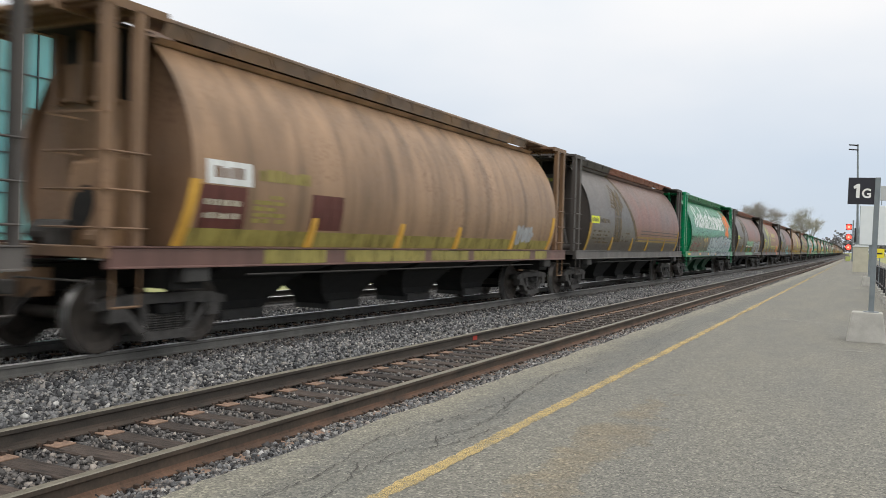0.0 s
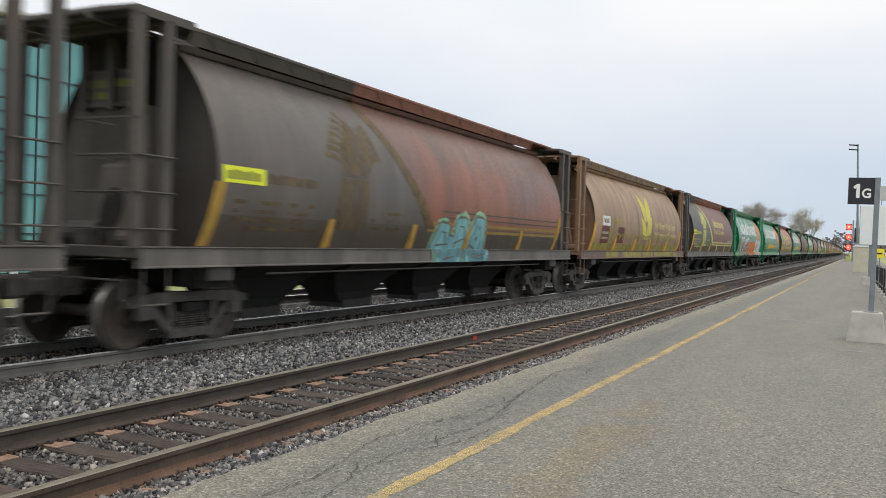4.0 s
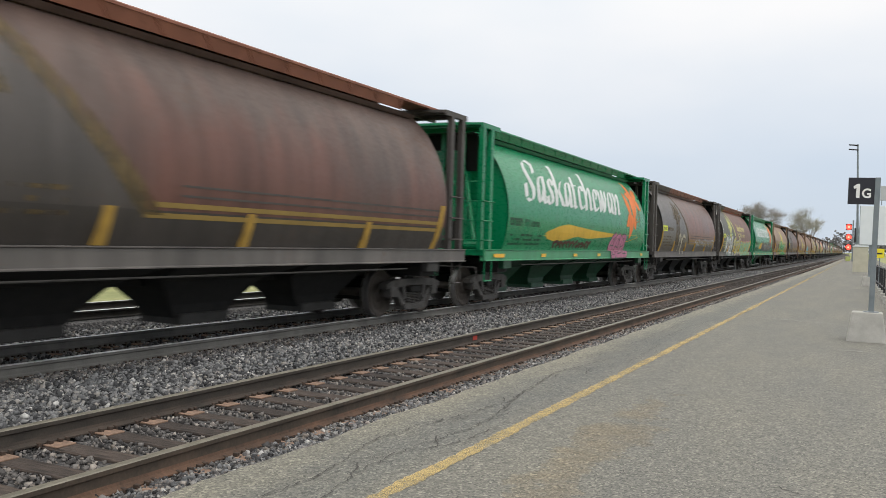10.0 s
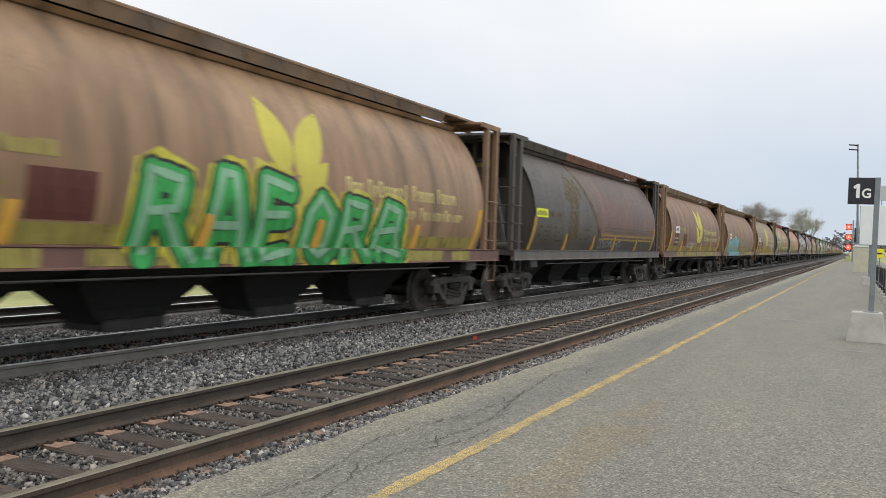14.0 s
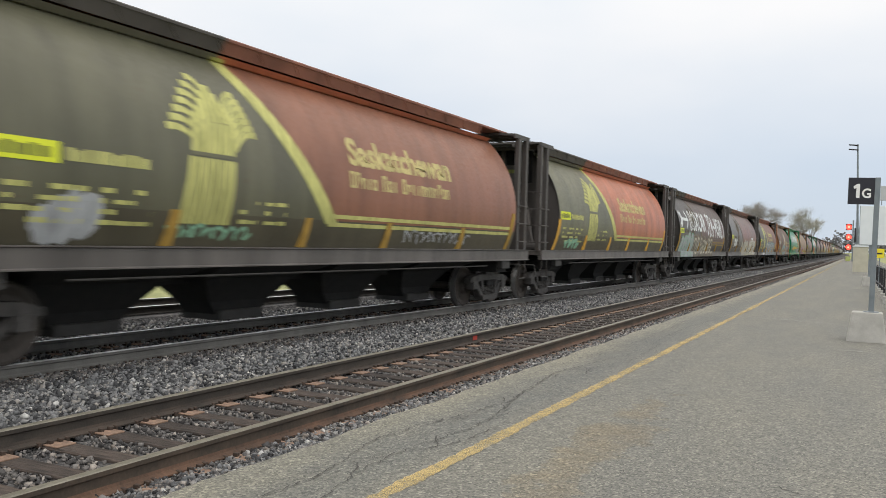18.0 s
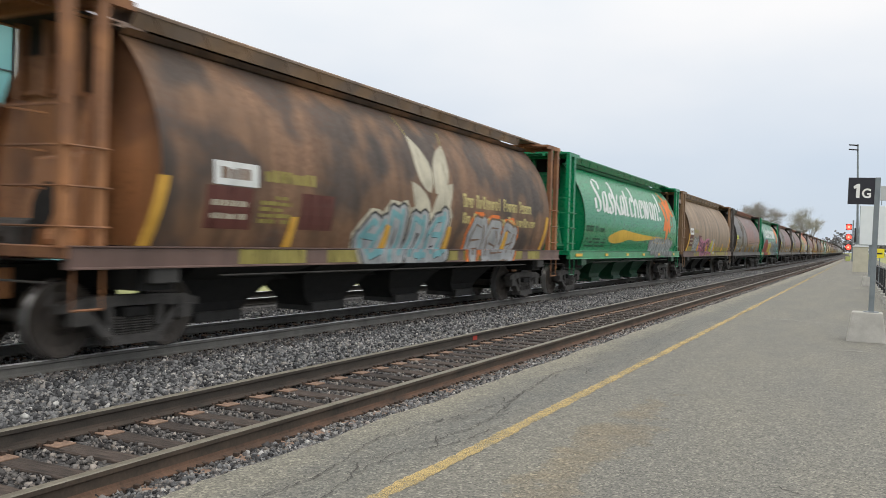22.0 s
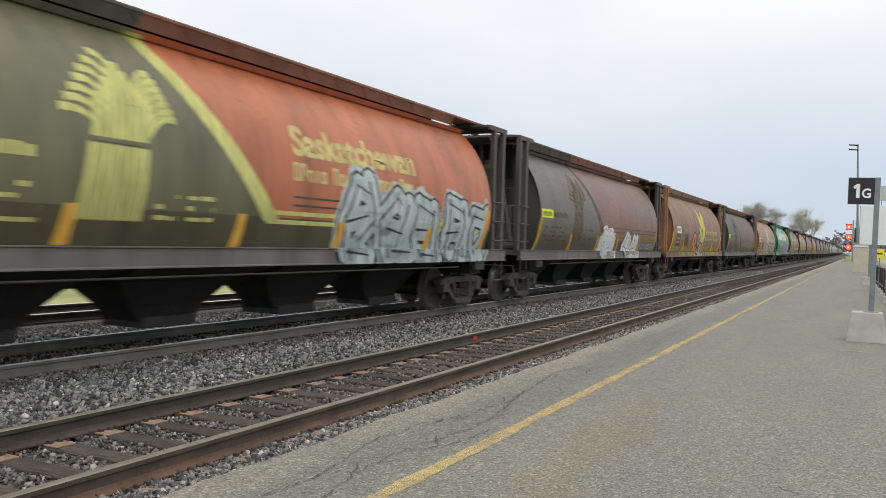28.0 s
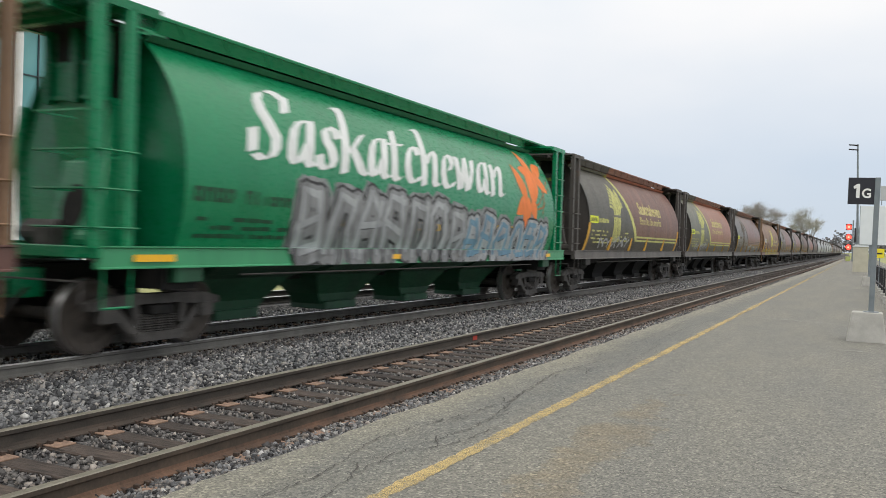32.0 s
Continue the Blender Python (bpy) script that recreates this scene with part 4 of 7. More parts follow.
def b_side_frame():
    """Cast side frame: bowed top chord, lower V, two windows, pedestal jaws."""
    bm = bmesh.new()
    x0, x1 = 0.96, 1.14
    z = R_WHEEL
    top = [(-1.25, z + 0.10), (-1.25, z + 0.20), (-0.95, z + 0.27), (-0.60, z + 0.285), (0.60, z + 0.285), (0.95, z + 0.27), (1.25, z + 0.20), (1.25, z + 0.10), (0.70, z + 0.12), (0.50, z + 0.15), (-0.50, z + 0.15), (-0.70, z + 0.12)]
    prism(bm, top, x0, x1, "x")
    for s in (-1, 1):
        prism(bm, [(s * 0.42, z + 0.17), (s * 0.56, z + 0.17), (s * 0.48, z - 0.12), (s * 0.36, z - 0.12)], x0, x1, "x")          # window post
        prism(bm, [(s * 0.80, z + 0.14), (s * 0.96, z + 0.12), (s * 0.46, z - 0.31), (s * 0.30, z - 0.26)], x0 + 0.01, x1 - 0.01, "x")     # tension limb
        prism(bm, [(s * 0.79, z + 0.13), (s * 1.11, z + 0.13), (s * 1.09, z - 0.06), (s * 0.81, z - 0.06)], x0 + 0.015, x1 + 0.02, "x")   # bearing adapter
    prism(bm, [(-0.48, z - 0.34), (0.48, z - 0.34), (0.50, z - 0.22), (-0.50, z - 0.22)], x0 - 0.03, x1 + 0.03, "x")
    bmesh.ops.scale(bm, vec=(1, 0.915, 1), verts=bm.verts[:])
    return bm


def b_spring():
    """Coil spring as one turned profile with a groove between the coils."""
    bm = bmesh.new()
    rings = []
    for k in range(15):
        r = 0.092 if k % 2 else 0.070
        z = R_WHEEL - 0.225 + 0.0165 * k
        rings.append([bm.verts.new((1.075 + r * math.cos(0.62832 * i), r * math.sin(0.62832 * i), z)) for i in range(10)])
    for a, b in zip(rings, rings[1:]):
        for i in range(10):
            bm.faces.new((a[i], a[(i + 1) % 10], b[(i + 1) % 10], b[i]))
    bm.faces.new(rings[0])
    bm.faces.new(rings[-1])
    return bm


def b_bolster():
    bm = bmesh.new()
    box(bm, -1.18, 1.18, -0.20, 0.20, R_WHEEL + 0.0, R_WHEEL + 0.13, bevel=0.02)
    box(bm, -0.85, 0.85, -0.36, 0.36, R_WHEEL - 0.05, R_WHEEL + 0.24, bevel=0.02)
    box(bm, -0.3, 0.3, -0.24, 0.24, R_WHEEL + 0.1, 0.80, bevel=0.02)
    box(bm, -0.8, 0.8, -0.62, -0.50, 0.30, 0.42)
    box(bm, -0.8, 0.8, 0.50, 0.62, 0.30, 0.42)
    return bm


def truck(car, y, far=False):
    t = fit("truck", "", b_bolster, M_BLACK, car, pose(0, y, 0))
    for s in (-1, 1):
        fit("wheelset", "", b_wheelset, [M_WHEEL, M_TREAD], t, pose(0, s * HALF_BASE, R_WHEEL), smooth=False)
        fit("side_frame", "", b_side_frame, M_STEEL, t, pose(0, 0, 0, 0, 0, 0 if s > 0 else 180))
    if not far:
        for dy in (-0.20, 0.0, 0.20):
            fit("spring", "", b_spring, M_STEEL, t, pose(0, dy, 0))
    return t


TURN = pose(0, 0, 0, 0, 0, 180)


M_ENDMARK = plain("yellow_green_stencil", (0.16, 0.17, 0.035), (0.30, 0.33, 0.04), 5.0, 0.7, 0.0, 0.1)


def hopper_car(kind, far=False):
    """A cylindrical covered grain hopper; the camera sees its +x side, its leading end is -y."""
    lv = LIV[kind]
    car = tagged(empty("hopper_car"), lv.label, "hopper car", "cars of the grain train")
    fit("body_shell", kind, b_shell, lv.shell, car, smooth=True)
    for m in (Matrix(), TURN):
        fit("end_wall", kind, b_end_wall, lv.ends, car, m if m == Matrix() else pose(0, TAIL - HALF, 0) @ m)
        fit("side_sill", kind, b_sill, lv.sill, car, m)
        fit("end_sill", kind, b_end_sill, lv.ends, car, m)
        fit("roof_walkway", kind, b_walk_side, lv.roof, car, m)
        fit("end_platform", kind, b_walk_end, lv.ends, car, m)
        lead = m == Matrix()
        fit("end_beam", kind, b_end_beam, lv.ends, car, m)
        fit("coupler", "", b_coupler, M_STEEL, car, m)
        for x in (0.53, 0.0, -0.53) if lead else ():
            fit("end_post", kind, b_column, lv.ends, car, m @ pose(x, -7.53, 0))
        for y in ((-8.445, -7.965) if m == Matrix() else (8.39, 7.86)):
            fit("ladder_stile", kind, b_stile, lv.ends, car, pose(0, y, 0))
            if not lead:
                fit("ladder_stile", kind, b_stile, lv.ends, car, m @ pose(0, y, 0))
        if not far:
            fit("end_brace", kind, b_diag, lv.ends, car, m)
            fit("end_brace", kind, b_diag, lv.ends, car, m @ pose(-1.8, 0, 0))
            fit("end_strut", kind, b_pedestal, lv.ends, car, m)
            if lead:
                fit("end_panel", kind, b_end_panel, lv.ends, car, m)
                fit("end_bay", kind, b_end_bay, lv.ends, car, m)
                fit("end_hood", "", b_end_shade, M_BLACK, car, m)
                if kind.startswith(("brown", "olive")):
                    tagged(fit("end_writing", "", b_end_writing, M_ENDMARK, car, m), kind="stuff")
                fit("brake_cylinder", "", b_brake_gear, M_STEEL, car, m)
                fit("air_reservoir", kind, b_reservoir, lv.ends, car, m)
                fit("valve_box", "", b_valve_box, M_STEEL, car, m)
            elif kind == "green":
                fit("brake_step", "", b_brake_step, M_BLACK, car)
            fit("end_opening", "", b_hole_disc, M_BLACK, car, m @ pose(0, -0.004, 0))
            fit("uncoupling_lever", "", b_lever, M_STEEL, car, m)
            fit("brake_hose", "", b_hose, M_BLACK, car, m)
    for s in (-1, 1):
        truck(car, s * 7.02, far)
        fit("roof_rail", kind, b_roof_rib, M_RAILRED if kind.startswith("olive") else M_GREENBAND if kind == "green" else lv.shell, car, Matrix() if s > 0 else TURN)
        fit("stirrup_step", kind, b_step, lv.ends, car, Matrix() if s < 0 else pose(0, 16.26, 0))
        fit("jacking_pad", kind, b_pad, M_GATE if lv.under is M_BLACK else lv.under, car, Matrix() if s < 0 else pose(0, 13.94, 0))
    fit("hatch_cover", kind, b_hatch, lv.roof, car, pose(0, -3.2, 0))
    fit("hatch_cover", kind, b_hatch, lv.roof, car, pose(0, 3.2, 0))
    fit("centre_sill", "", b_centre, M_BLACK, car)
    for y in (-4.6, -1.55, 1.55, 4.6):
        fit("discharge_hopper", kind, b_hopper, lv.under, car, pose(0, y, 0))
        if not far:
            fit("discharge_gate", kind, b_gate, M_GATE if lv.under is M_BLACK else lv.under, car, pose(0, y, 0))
    if not far:
        fit("brake_pipe", "", b_pipe, M_STEEL, car)
        for z in rung_rows():
            fit("rung", kind, b_rung, lv.ends, car, pose(0, 0, z))
        for z in rung_rows() + [3.0, 3.46]:
            if z < 2.6 or kind == "green":
                fit("rung", kind, b_rung, lv.ends, car, pose(0, 16.29, z))
            fit("rung", kind, b_rung, lv.ends, car, TURN @ pose(0, 16.29, z))
        for z in rung_rows()[:2] + [2.54, 3.0]:
            fit("grab_iron", kind, b_rung_end, lv.ends, car, pose(0, 0, z))
        if lv.stake:
            fit("stake", kind + "lead", b_stake_tall(1), lv.stake, car, pose(0, -7.28, 0))
            fit("stake", kind + "trail", b_stake_tall(1), lv.stake, car, pose(0, 7.04, 0))
            for y in (-4.42, -1.52, 1.05, 4.28):
                fit("stake", kind, b_stake, lv.stake, car, pose(0, y, 0))
        if lv.refl:
            for y in (-7.80, -7.47, -4.45, -1.58, 1.0, 3.85, 7.0):
                fit("reflector", "", b_refl, M_REFL, car, pose(0, y, 0))
    return car


SLACK_AT = ((0, -0.56), (2, -0.55), (4, -0.47), (10, -0.39), (16, -0.37), (17, -0.20), (18, -0.02), (22, -0.05), (26, -0.15), (30, -0.25), (36, -0.40), (37, -0.19), (38, 0.03), (46, 0.0))
LONGER = (17, 37)       # two cars are a little longer than the rest


def slack(k):
    """Play in the couplings, summed along the train."""
    return float(np.interp(k, [a for a, b in SLACK_AT], [b for a, b in SLACK_AT]))


KINDS = {0: "tan", 1: "brown", 2: "green", 3: "brown", 4: "olive2", 5: "brown", 6: "tan", 7: "olive3", 8: "green", 9: "green", 10: "olive", 11: "green", 12: "brown2",
         13: "green", 14: "brown", 15: "olive3", 16: "green", 17: "tan", 18: "brown2", 19: "tan2", 20: "tan2", 21: "tan3", 22: "olive2", 23: "olive", 24: "brown2", 25: "brown",
         26: "olive3", 27: "rust", 28: "green", 29: "tan3", 30: "brown", 31: "green", 32: "brown", 33: "brown", 34: "olive", 35: "brown", 36: "tan4", 37: "brown2", 38: "tan", 39: "green", 40: "olive3", 41: "olive2", 42: "brown", 43: "tan2", 44: "brown", 45: "brown"}
LAST = 72
CARS, CAR_KIND = {}, {}
for k in range(-1, LAST + 1):
    rr = random.Random(100 + k)
    kind = KINDS.get(k) or ("brown" if k < 0 else rr.choice(["brown", "brown2", "olive3", "brown2", "brown", "brown"]) if k < 49 else "grey" if k < 54 else rr.choice(["brown", "grey", "tan2", "brown2"]))
    CAR_KIND[k] = kind
    CARS[k] = hopper_car(kind, far=k > 46)
    if k in LONGER:
        CARS[k].scale = (1, 1.024, 1)

# ---------- things on the platform ----------
M_GALV = plain("galvanised_steel", (0.16, 0.19, 0.21), (0.24, 0.27, 0.29), 5.0, 0.5, 0.3, 0.05)
M_SIGN = plain("black_sign_face", (0.012, 0.012, 0.020), (0.020, 0.020, 0.030), 6.0, 0.45, 0.0, 0.02)
M_WHITE = plain("white_lettering", (0.72, 0.72, 0.71), (0.82, 0.82, 0.81), 10.0, 0.6, 0.0, 0.02)
M_PANEL = plain("white_panel", (0.66, 0.71, 0.74), (0.76, 0.80, 0.82), 1.5, 0.55, 0.0, 0.02)
M_BEIGE = plain("beige_painted_metal", (0.42, 0.40, 0.31), (0.52, 0.50, 0.40), 2.0, 0.6, 0.0, 0.05)
M_BLACKPAINT = plain("black_paint", (0.010, 0.010, 0.012), (0.025, 0.025, 0.028), 6.0, 0.5, 0.0, 0.05)
M_YSIGN = plain("yellow_sign", (0.75, 0.62, 0.02), (0.85, 0.72, 0.04), 6.0, 0.5, 0.0, 0.02)


def flat_text(body, height, material, name, parent, m, offset=0.0, shear=0.0, wide=None):
    """Lettering in the built-in font, as a thin mesh standing in the xz plane."""
    bm = text_bm(body, offset, shear)
    h = max(v.co.y for v in bm.verts)
    w = max(v.co.x for v in bm.verts)
    s = height / h
    sx = (wide / w) if wide else s
    for v in bm.verts:
        v.co = Vector((v.co.x * sx, 0, v.co.y * s))
    ob = part(name, bm, material, parent)
    ob.matrix_basis = m
    return ob


def text_bm(body, offset=0.0, shear=0.0, spacing=1.0):
    cu = bpy.data.curves.new("lettering", "FONT")
    cu.body, cu.offset, cu.shear, cu.space_character = body, offset, shear, spacing
    cu.resolution_u = 4
    ob = new("lettering", cu)
    bpy.context.view_layer.update()
    me = bpy.data.meshes.new_from_object(ob.evaluated_get(bpy.context.evaluated_depsgraph_get()))
    bpy.data.objects.remove(ob)
    bm = bmesh.new()
    bm.from_mesh(me)
    bpy.data.meshes.remove(me)
    x0, y0 = min(v.co.x for v in bm.verts), min(v.co.y for v in bm.verts)
    for v in bm.verts:
        v.co -= Vector((x0, y0, 0))
    return bm


def footing(name, w_low, w_top, h, material=M_CONC):
    bm = bmesh.new()
    a = [bm.verts.new((x * w_low, y * w_low * 0.8, 0)) for x, y in ((-1, -1), (1, -1), (1, 1), (-1, 1))]
    b2 = [bm.verts.new((x * w_top, y * w_top * 0.8, h)) for x, y in ((-1, -1), (1, -1), (1, 1), (-1, 1))]
    for i in range(4):
        bm.faces.new((a[i], a[(i + 1) % 4], b2[(i + 1) % 4], b2[i]))
    bm.faces.new(a[::-1])
    bm.faces.new(b2)
    bmesh.ops.bevel(bm, geom=bm.edges[:], offset=0.018, segments=2, affect="EDGES", profile=0.5)
    return bm


# concrete footing and the numbered sign on its post
base = link_mesh("sign_footing", footing("f", 0.345, 0.262, 0.58), M_CONC)
base.matrix_basis = pose(0.10, 17.95, PLAT_Z - 0.01, 0, 0, -1)
tagged(base, "tapered grey concrete footing standing on the platform", "footing")
sign = tagged(empty("platform_sign", pose(0.165, 17.92, 0.47, 0, 0.9, 0)), "black platform sign reading 1G on a grey steel post", "sign")
part("post", boxes((-0.048, 0.048, -0.048, 0.048, 0.0, 2.56), bevel=0.006), M_GALV, sign)
part("base_plate", boxes((-0.13, 0.13, -0.11, 0.11, 0.0, 0.015), bevel=0.003), M_GALV, sign)
plate = part("sign_panel", boxes((-0.495, -0.047, -0.030, -0.010, 2.045, 2.555), bevel=0.004), M_SIGN, sign, "black sign panel with white characters")
part("panel_edge", boxes((-0.503, -0.495, -0.034, -0.006, 2.04, 2.56)), M_GALV, plate)
bm = bmesh.new()
prism(bm, [(0.055, 0.0), (0.115, 0.0), (0.115, 0.27), (0.065, 0.27), (0.0, 0.215), (0.022, 0.17), (0.055, 0.195)], -0.001, 0.002)
one_ch = part("character", bm, M_WHITE, plate)
one_ch.matrix_basis = pose(-0.415, -0.033, 2.165)
flat_text("G", 0.185, M_WHITE, "character", plate, pose(-0.262, -0.033, 2.165), 0.025, 0, 0.155)

# second footing, its post and the large white board, seen from behind the sign
base2 = link_mesh("sign_footing", footing("f", 0.32, 0.25, 0.50), M_CONC)
base2.matrix_basis = pose(0.28, 47.5, PLAT_Z - 0.005)
tagged(base2, "grey concrete footing of the white board", "footing")
board = tagged(empty("notice_board", pose(0.30, 47.6, 0.39)), "large blank white board on a grey post", "board")
part("post", boxes((-0.06, 0.06, -0.06, 0.06, 0.0, 3.4), bevel=0.01), M_GALV, board)
part("panel", boxes((-0.50, 1.60, -0.10, -0.065, 1.62, 3.58), bevel=0.01), M_PANEL, board)
part("panel_frame", boxes((-0.52, 1.62, -0.105, -0.06, 1.58, 1.62), (-0.52, -0.50, -0.105, -0.06, 1.62, 3.60), bevel=0.004), M_GALV, board)
hang = tagged(empty("header_panel", pose(0.62, 44.0, 0.0)), "pale grey header panel hanging on two hooks", "panel")
part("panel", boxes((0.0, 1.2, -0.04, 0.04, 4.05, 4.73), bevel=0.01), plain("pale_grey_panel", (0.40, 0.42, 0.43), (0.48, 0.50, 0.51), 1.0, 0.6), hang)
part("hook", boxes((0.05, 0.08, -0.02, 0.02, 3.85, 4.06)), M_GALV, hang)
part("leg", boxes((0.9, 1.0, -0.05, 0.05, PLAT_Z, 4.1)), M_GALV, hang)

# equipment cabinet further along
cab = tagged(empty("equipment_cabinet", pose(-0.20, 77.0, PLAT_Z)), "beige metal equipment cabinet with a peaked lid", "cabinet")
part("body", boxes((-0.56, 0.56, -0.5, 0.5, 0.0, 2.20), bevel=0.02), M_BEIGE, cab)
bm = bmesh.new()
prism(bm, [(-0.64, 2.18), (0.64, 2.18), (0.52, 2.34), (-0.40, 2.36)], -0.56, 0.56)
part("lid", bm, M_PANEL, cab)
part("plinth", boxes((-0.60, 0.60, -0.53, 0.53, 0.0, 0.12)), M_CONC, cab)
part("door", boxes((-0.46, 0.46, -0.515, -0.498, 0.2, 2.05), bevel=0.004), M_BEIGE, cab)

# black railing with concrete footings beside the platform
fence = tagged(empty("railing"), "black steel railing with upright bars beside the platform", "railing")
FX0, FY0, FX1, FY1 = 0.66, 28.0, 0.50, 45.0
fdir = Vector((FX1 - FX0, FY1 - FY0, 0)).normalized()
for z in (0.35, 1.02):
    bm = bmesh.new()
    rod(bm, (FX0 + 0.30, FY0 - 6.0, z + 0.03), (FX1, FY1, z), 0.03, 6)
    part("rail_bar", bm, M_BLACKPAINT, fence)
for i in range(9):
    y = 24.5 + 2.4 * i
    x = FX0 + 0.16 - 0.012 * (y - 24.5)
    bm = bmesh.new()
    box(bm, x - 0.035, x + 0.035, y - 0.035, y + 0.035, PLAT_Z, 1.06)
    part("fence_post", bm, M_BLACKPAINT, fence)
for i in range(9):
    f = link_mesh("railing_footing", boxes((-0.16, 0.16, -0.2, 0.2, 0, 0.27), bevel=0.02), M_CONC)
    y = 24.5 + 2.4 * i
    f.matrix_basis = pose(FX0 + 0.21 - 0.012 * (y - 24.5), y, PLAT_Z)
    tagged(f, "square concrete footing under a railing post", "footing", "railing footings")
ysg = tagged(empty("yellow_sign", pose(0.62, 40.0, 0.0)), "small yellow warning sign with dark marks on a thin post", "sign")
part("panel", boxes((-0.15, 0.17, -0.02, 0.0, 1.40, 1.79), bevel=0.004), M_YSIGN, ysg)
part("mark", boxes((-0.10, 0.10, -0.025, -0.021, 1.55, 1.62)), M_BLACKPAINT, ysg)
part("post", boxes((-0.02, 0.02, 0.0, 0.04, PLAT_Z, 1.75)), M_GALV, ysg)

# light mast
mast = tagged(empty("light_mast", pose(-0.41, 80.0, PLAT_Z, 0, -1.6, 0)), "tall slender grey light mast with two flat lamp heads", "light mast")
bm = bmesh.new()
rod(bm, (0, 0, 0), (0, 0, 10.96), 0.11, 8, 0.065)
part("pole", bm, M_GALV, mast)
for z, ln in ((10.87, 0.71), (10.48, 0.71)):
    bm = bmesh.new()
    box(bm, -ln, 0.05, -0.12, 0.12, -0.045, 0.045, bevel=0.02, m=Matrix.Translation((0, 0, z)) @ pose(0, 0, 0, 0, 7, 0))
    part("lamp_head", bm, M_BLACKPAINT, mast)

# railway signal with three red lights
def glow(name, col, power):
    m, n, l, b = shader(name, 0.4)
    b.inputs["Base Color"].default_value = (*col, 1)
    b.inputs["Emission Color"].default_value, b.inputs["Emission Strength"].default_value = (*col, 1), power
    return m


M_REDLAMP = glow("red_signal_light", (1.0, 0.07, 0.045), 2.2)
M_REDCORE = glow("red_signal_core", (1.0, 0.20, 0.12), 3.5)
sgn = tagged(empty("railway_signal", pose(-2.65, 180.0, -0.4)), "railway signal mast showing three red lights", "signal")
bm = bmesh.new()
rod(bm, (0.75, 0, 0), (0.75, 0, 8.2), 0.14, 8)
part("pole", bm, M_GALV, sgn)
part("ladder", boxes((1.15, 1.25, 0, 0.1, 0, 8.0), (1.6, 1.7, 0, 0.1, 0, 8.0)), M_GALV, sgn)
for z in (6.90, 4.95, 3.00):
    hd = part("signal_head", boxes((-0.52, 0.52, 0.05, 0.4, z - 0.60, z + 0.60), bevel=0.08), M_BLACKPAINT, sgn)
    # disc drawn a metre wide: the glow round the lamp is in its size
    bm = bmesh.new()
    rod(bm, (0, 0.04, z), (0, 0.0, z), 0.50, 20)
    part("lens", bm, M_REDLAMP, hd)
    bm = bmesh.new()
    rod(bm, (0, -0.01, z), (0, -0.03, z), 0.17, 16)
    part("lens_core", bm, M_REDCORE, hd)
part("marker_plate", boxes((-0.42, 0.42, 0, 0.08, 0.1, 1.2), bevel=0.02), plain("pale_green_plate", (0.35, 0.40, 0.12), (0.48, 0.52, 0.2), 3.0, 0.6), sgn)
bx = tagged(empty("relay_box", pose(-1.4, 176.0, -0.4)), "dark relay box on a grey pole", "relay box")
part("box", boxes((-0.25, 0.55, -0.3, 0.3, 4.0, 6.6), bevel=0.03), M_BLACKPAINT, bx)
bm = bmesh.new()
rod(bm, (0, 0, 0), (0, 0, 5.0), 0.12, 8)
part("pole", bm, M_GALV, bx)

# ---------- behind the train ----------
def glass_mat():
    m, n, l, b = shader("teal_glass", 0.12)
    v = coords(n)
    l.new(ramp(n, l, noise_of(n, l, v, 0.25, 2.0), [(0.3, (0.10, 0.30, 0.33)), (0.7, (0.20, 0.44, 0.46))]), b.inputs["Base Color"])
    return m


M_TEAL = glass_mat()
M_MULL = plain("dark_mullion", (0.025, 0.045, 0.06), (0.05, 0.075, 0.09), 4.0, 0.5)
M_TRIM = plain("white_trim", (0.68, 0.70, 0.72), (0.78, 0.80, 0.82), 2.0, 0.6)
M_BRICKY = plain("brown_cladding", (0.16, 0.10, 0.075), (0.24, 0.16, 0.12), 1.2, 0.8)
bld = tagged(empty("station_building"), "three-storey building with a teal glass facade and white trim", "building")
BX, B0, B1, BZ = -36.0, 4.0, 30.4, 11.6
part("core", boxes((-52, BX - 0.35, B0 + 0.3, B1 - 0.2, -0.85, BZ - 0.2)), M_BRICKY, bld)
part("roof", boxes((-52.4, BX + 0.5, B0 - 0.3, B1 + 0.3, BZ - 0.2, BZ + 0.15), bevel=0.03), M_TRIM, bld)
part("corner_pier", boxes((BX - 0.4, BX + 0.12, 26.2, 26.6, -0.85, BZ - 0.2)), M_TRIM, bld)
part("corner_pier", boxes((BX - 0.4, BX + 0.12, B1 - 0.12, B1 + 0.1, -0.85, BZ - 0.2)), M_TRIM, bld)
zrow = [-0.6, 1.3, 3.2, 5.1, 7.0, 8.9, 11.3]
ycol = [4.4 + 1.28 * i for i in range(18)] + [26.6, 27.5, 28.4, 29.3, 30.2]
for za, zb in zip(zrow, zrow[1:]):
    for ya, yb in zip(ycol, ycol[1:]):
        if ya > 26.0 and yb < 26.65:
            continue
        part("pane", boxes((BX - 0.30, BX - 0.05, ya + 0.03, yb - 0.03, za + 0.03, zb - 0.03)), M_TEAL, bld)
for y in ycol:
    part("mullion", boxes((BX - 0.28, BX + 0.03, y - 0.03, y + 0.03, -0.85, BZ - 0.2)), M_MULL, bld)
for z in zrow[1:]:
    part("transom", boxes((BX - 0.28, BX + 0.02, B0 + 0.4, B1 - 0.15, z - 0.03, z + 0.03)), M_MULL, bld)

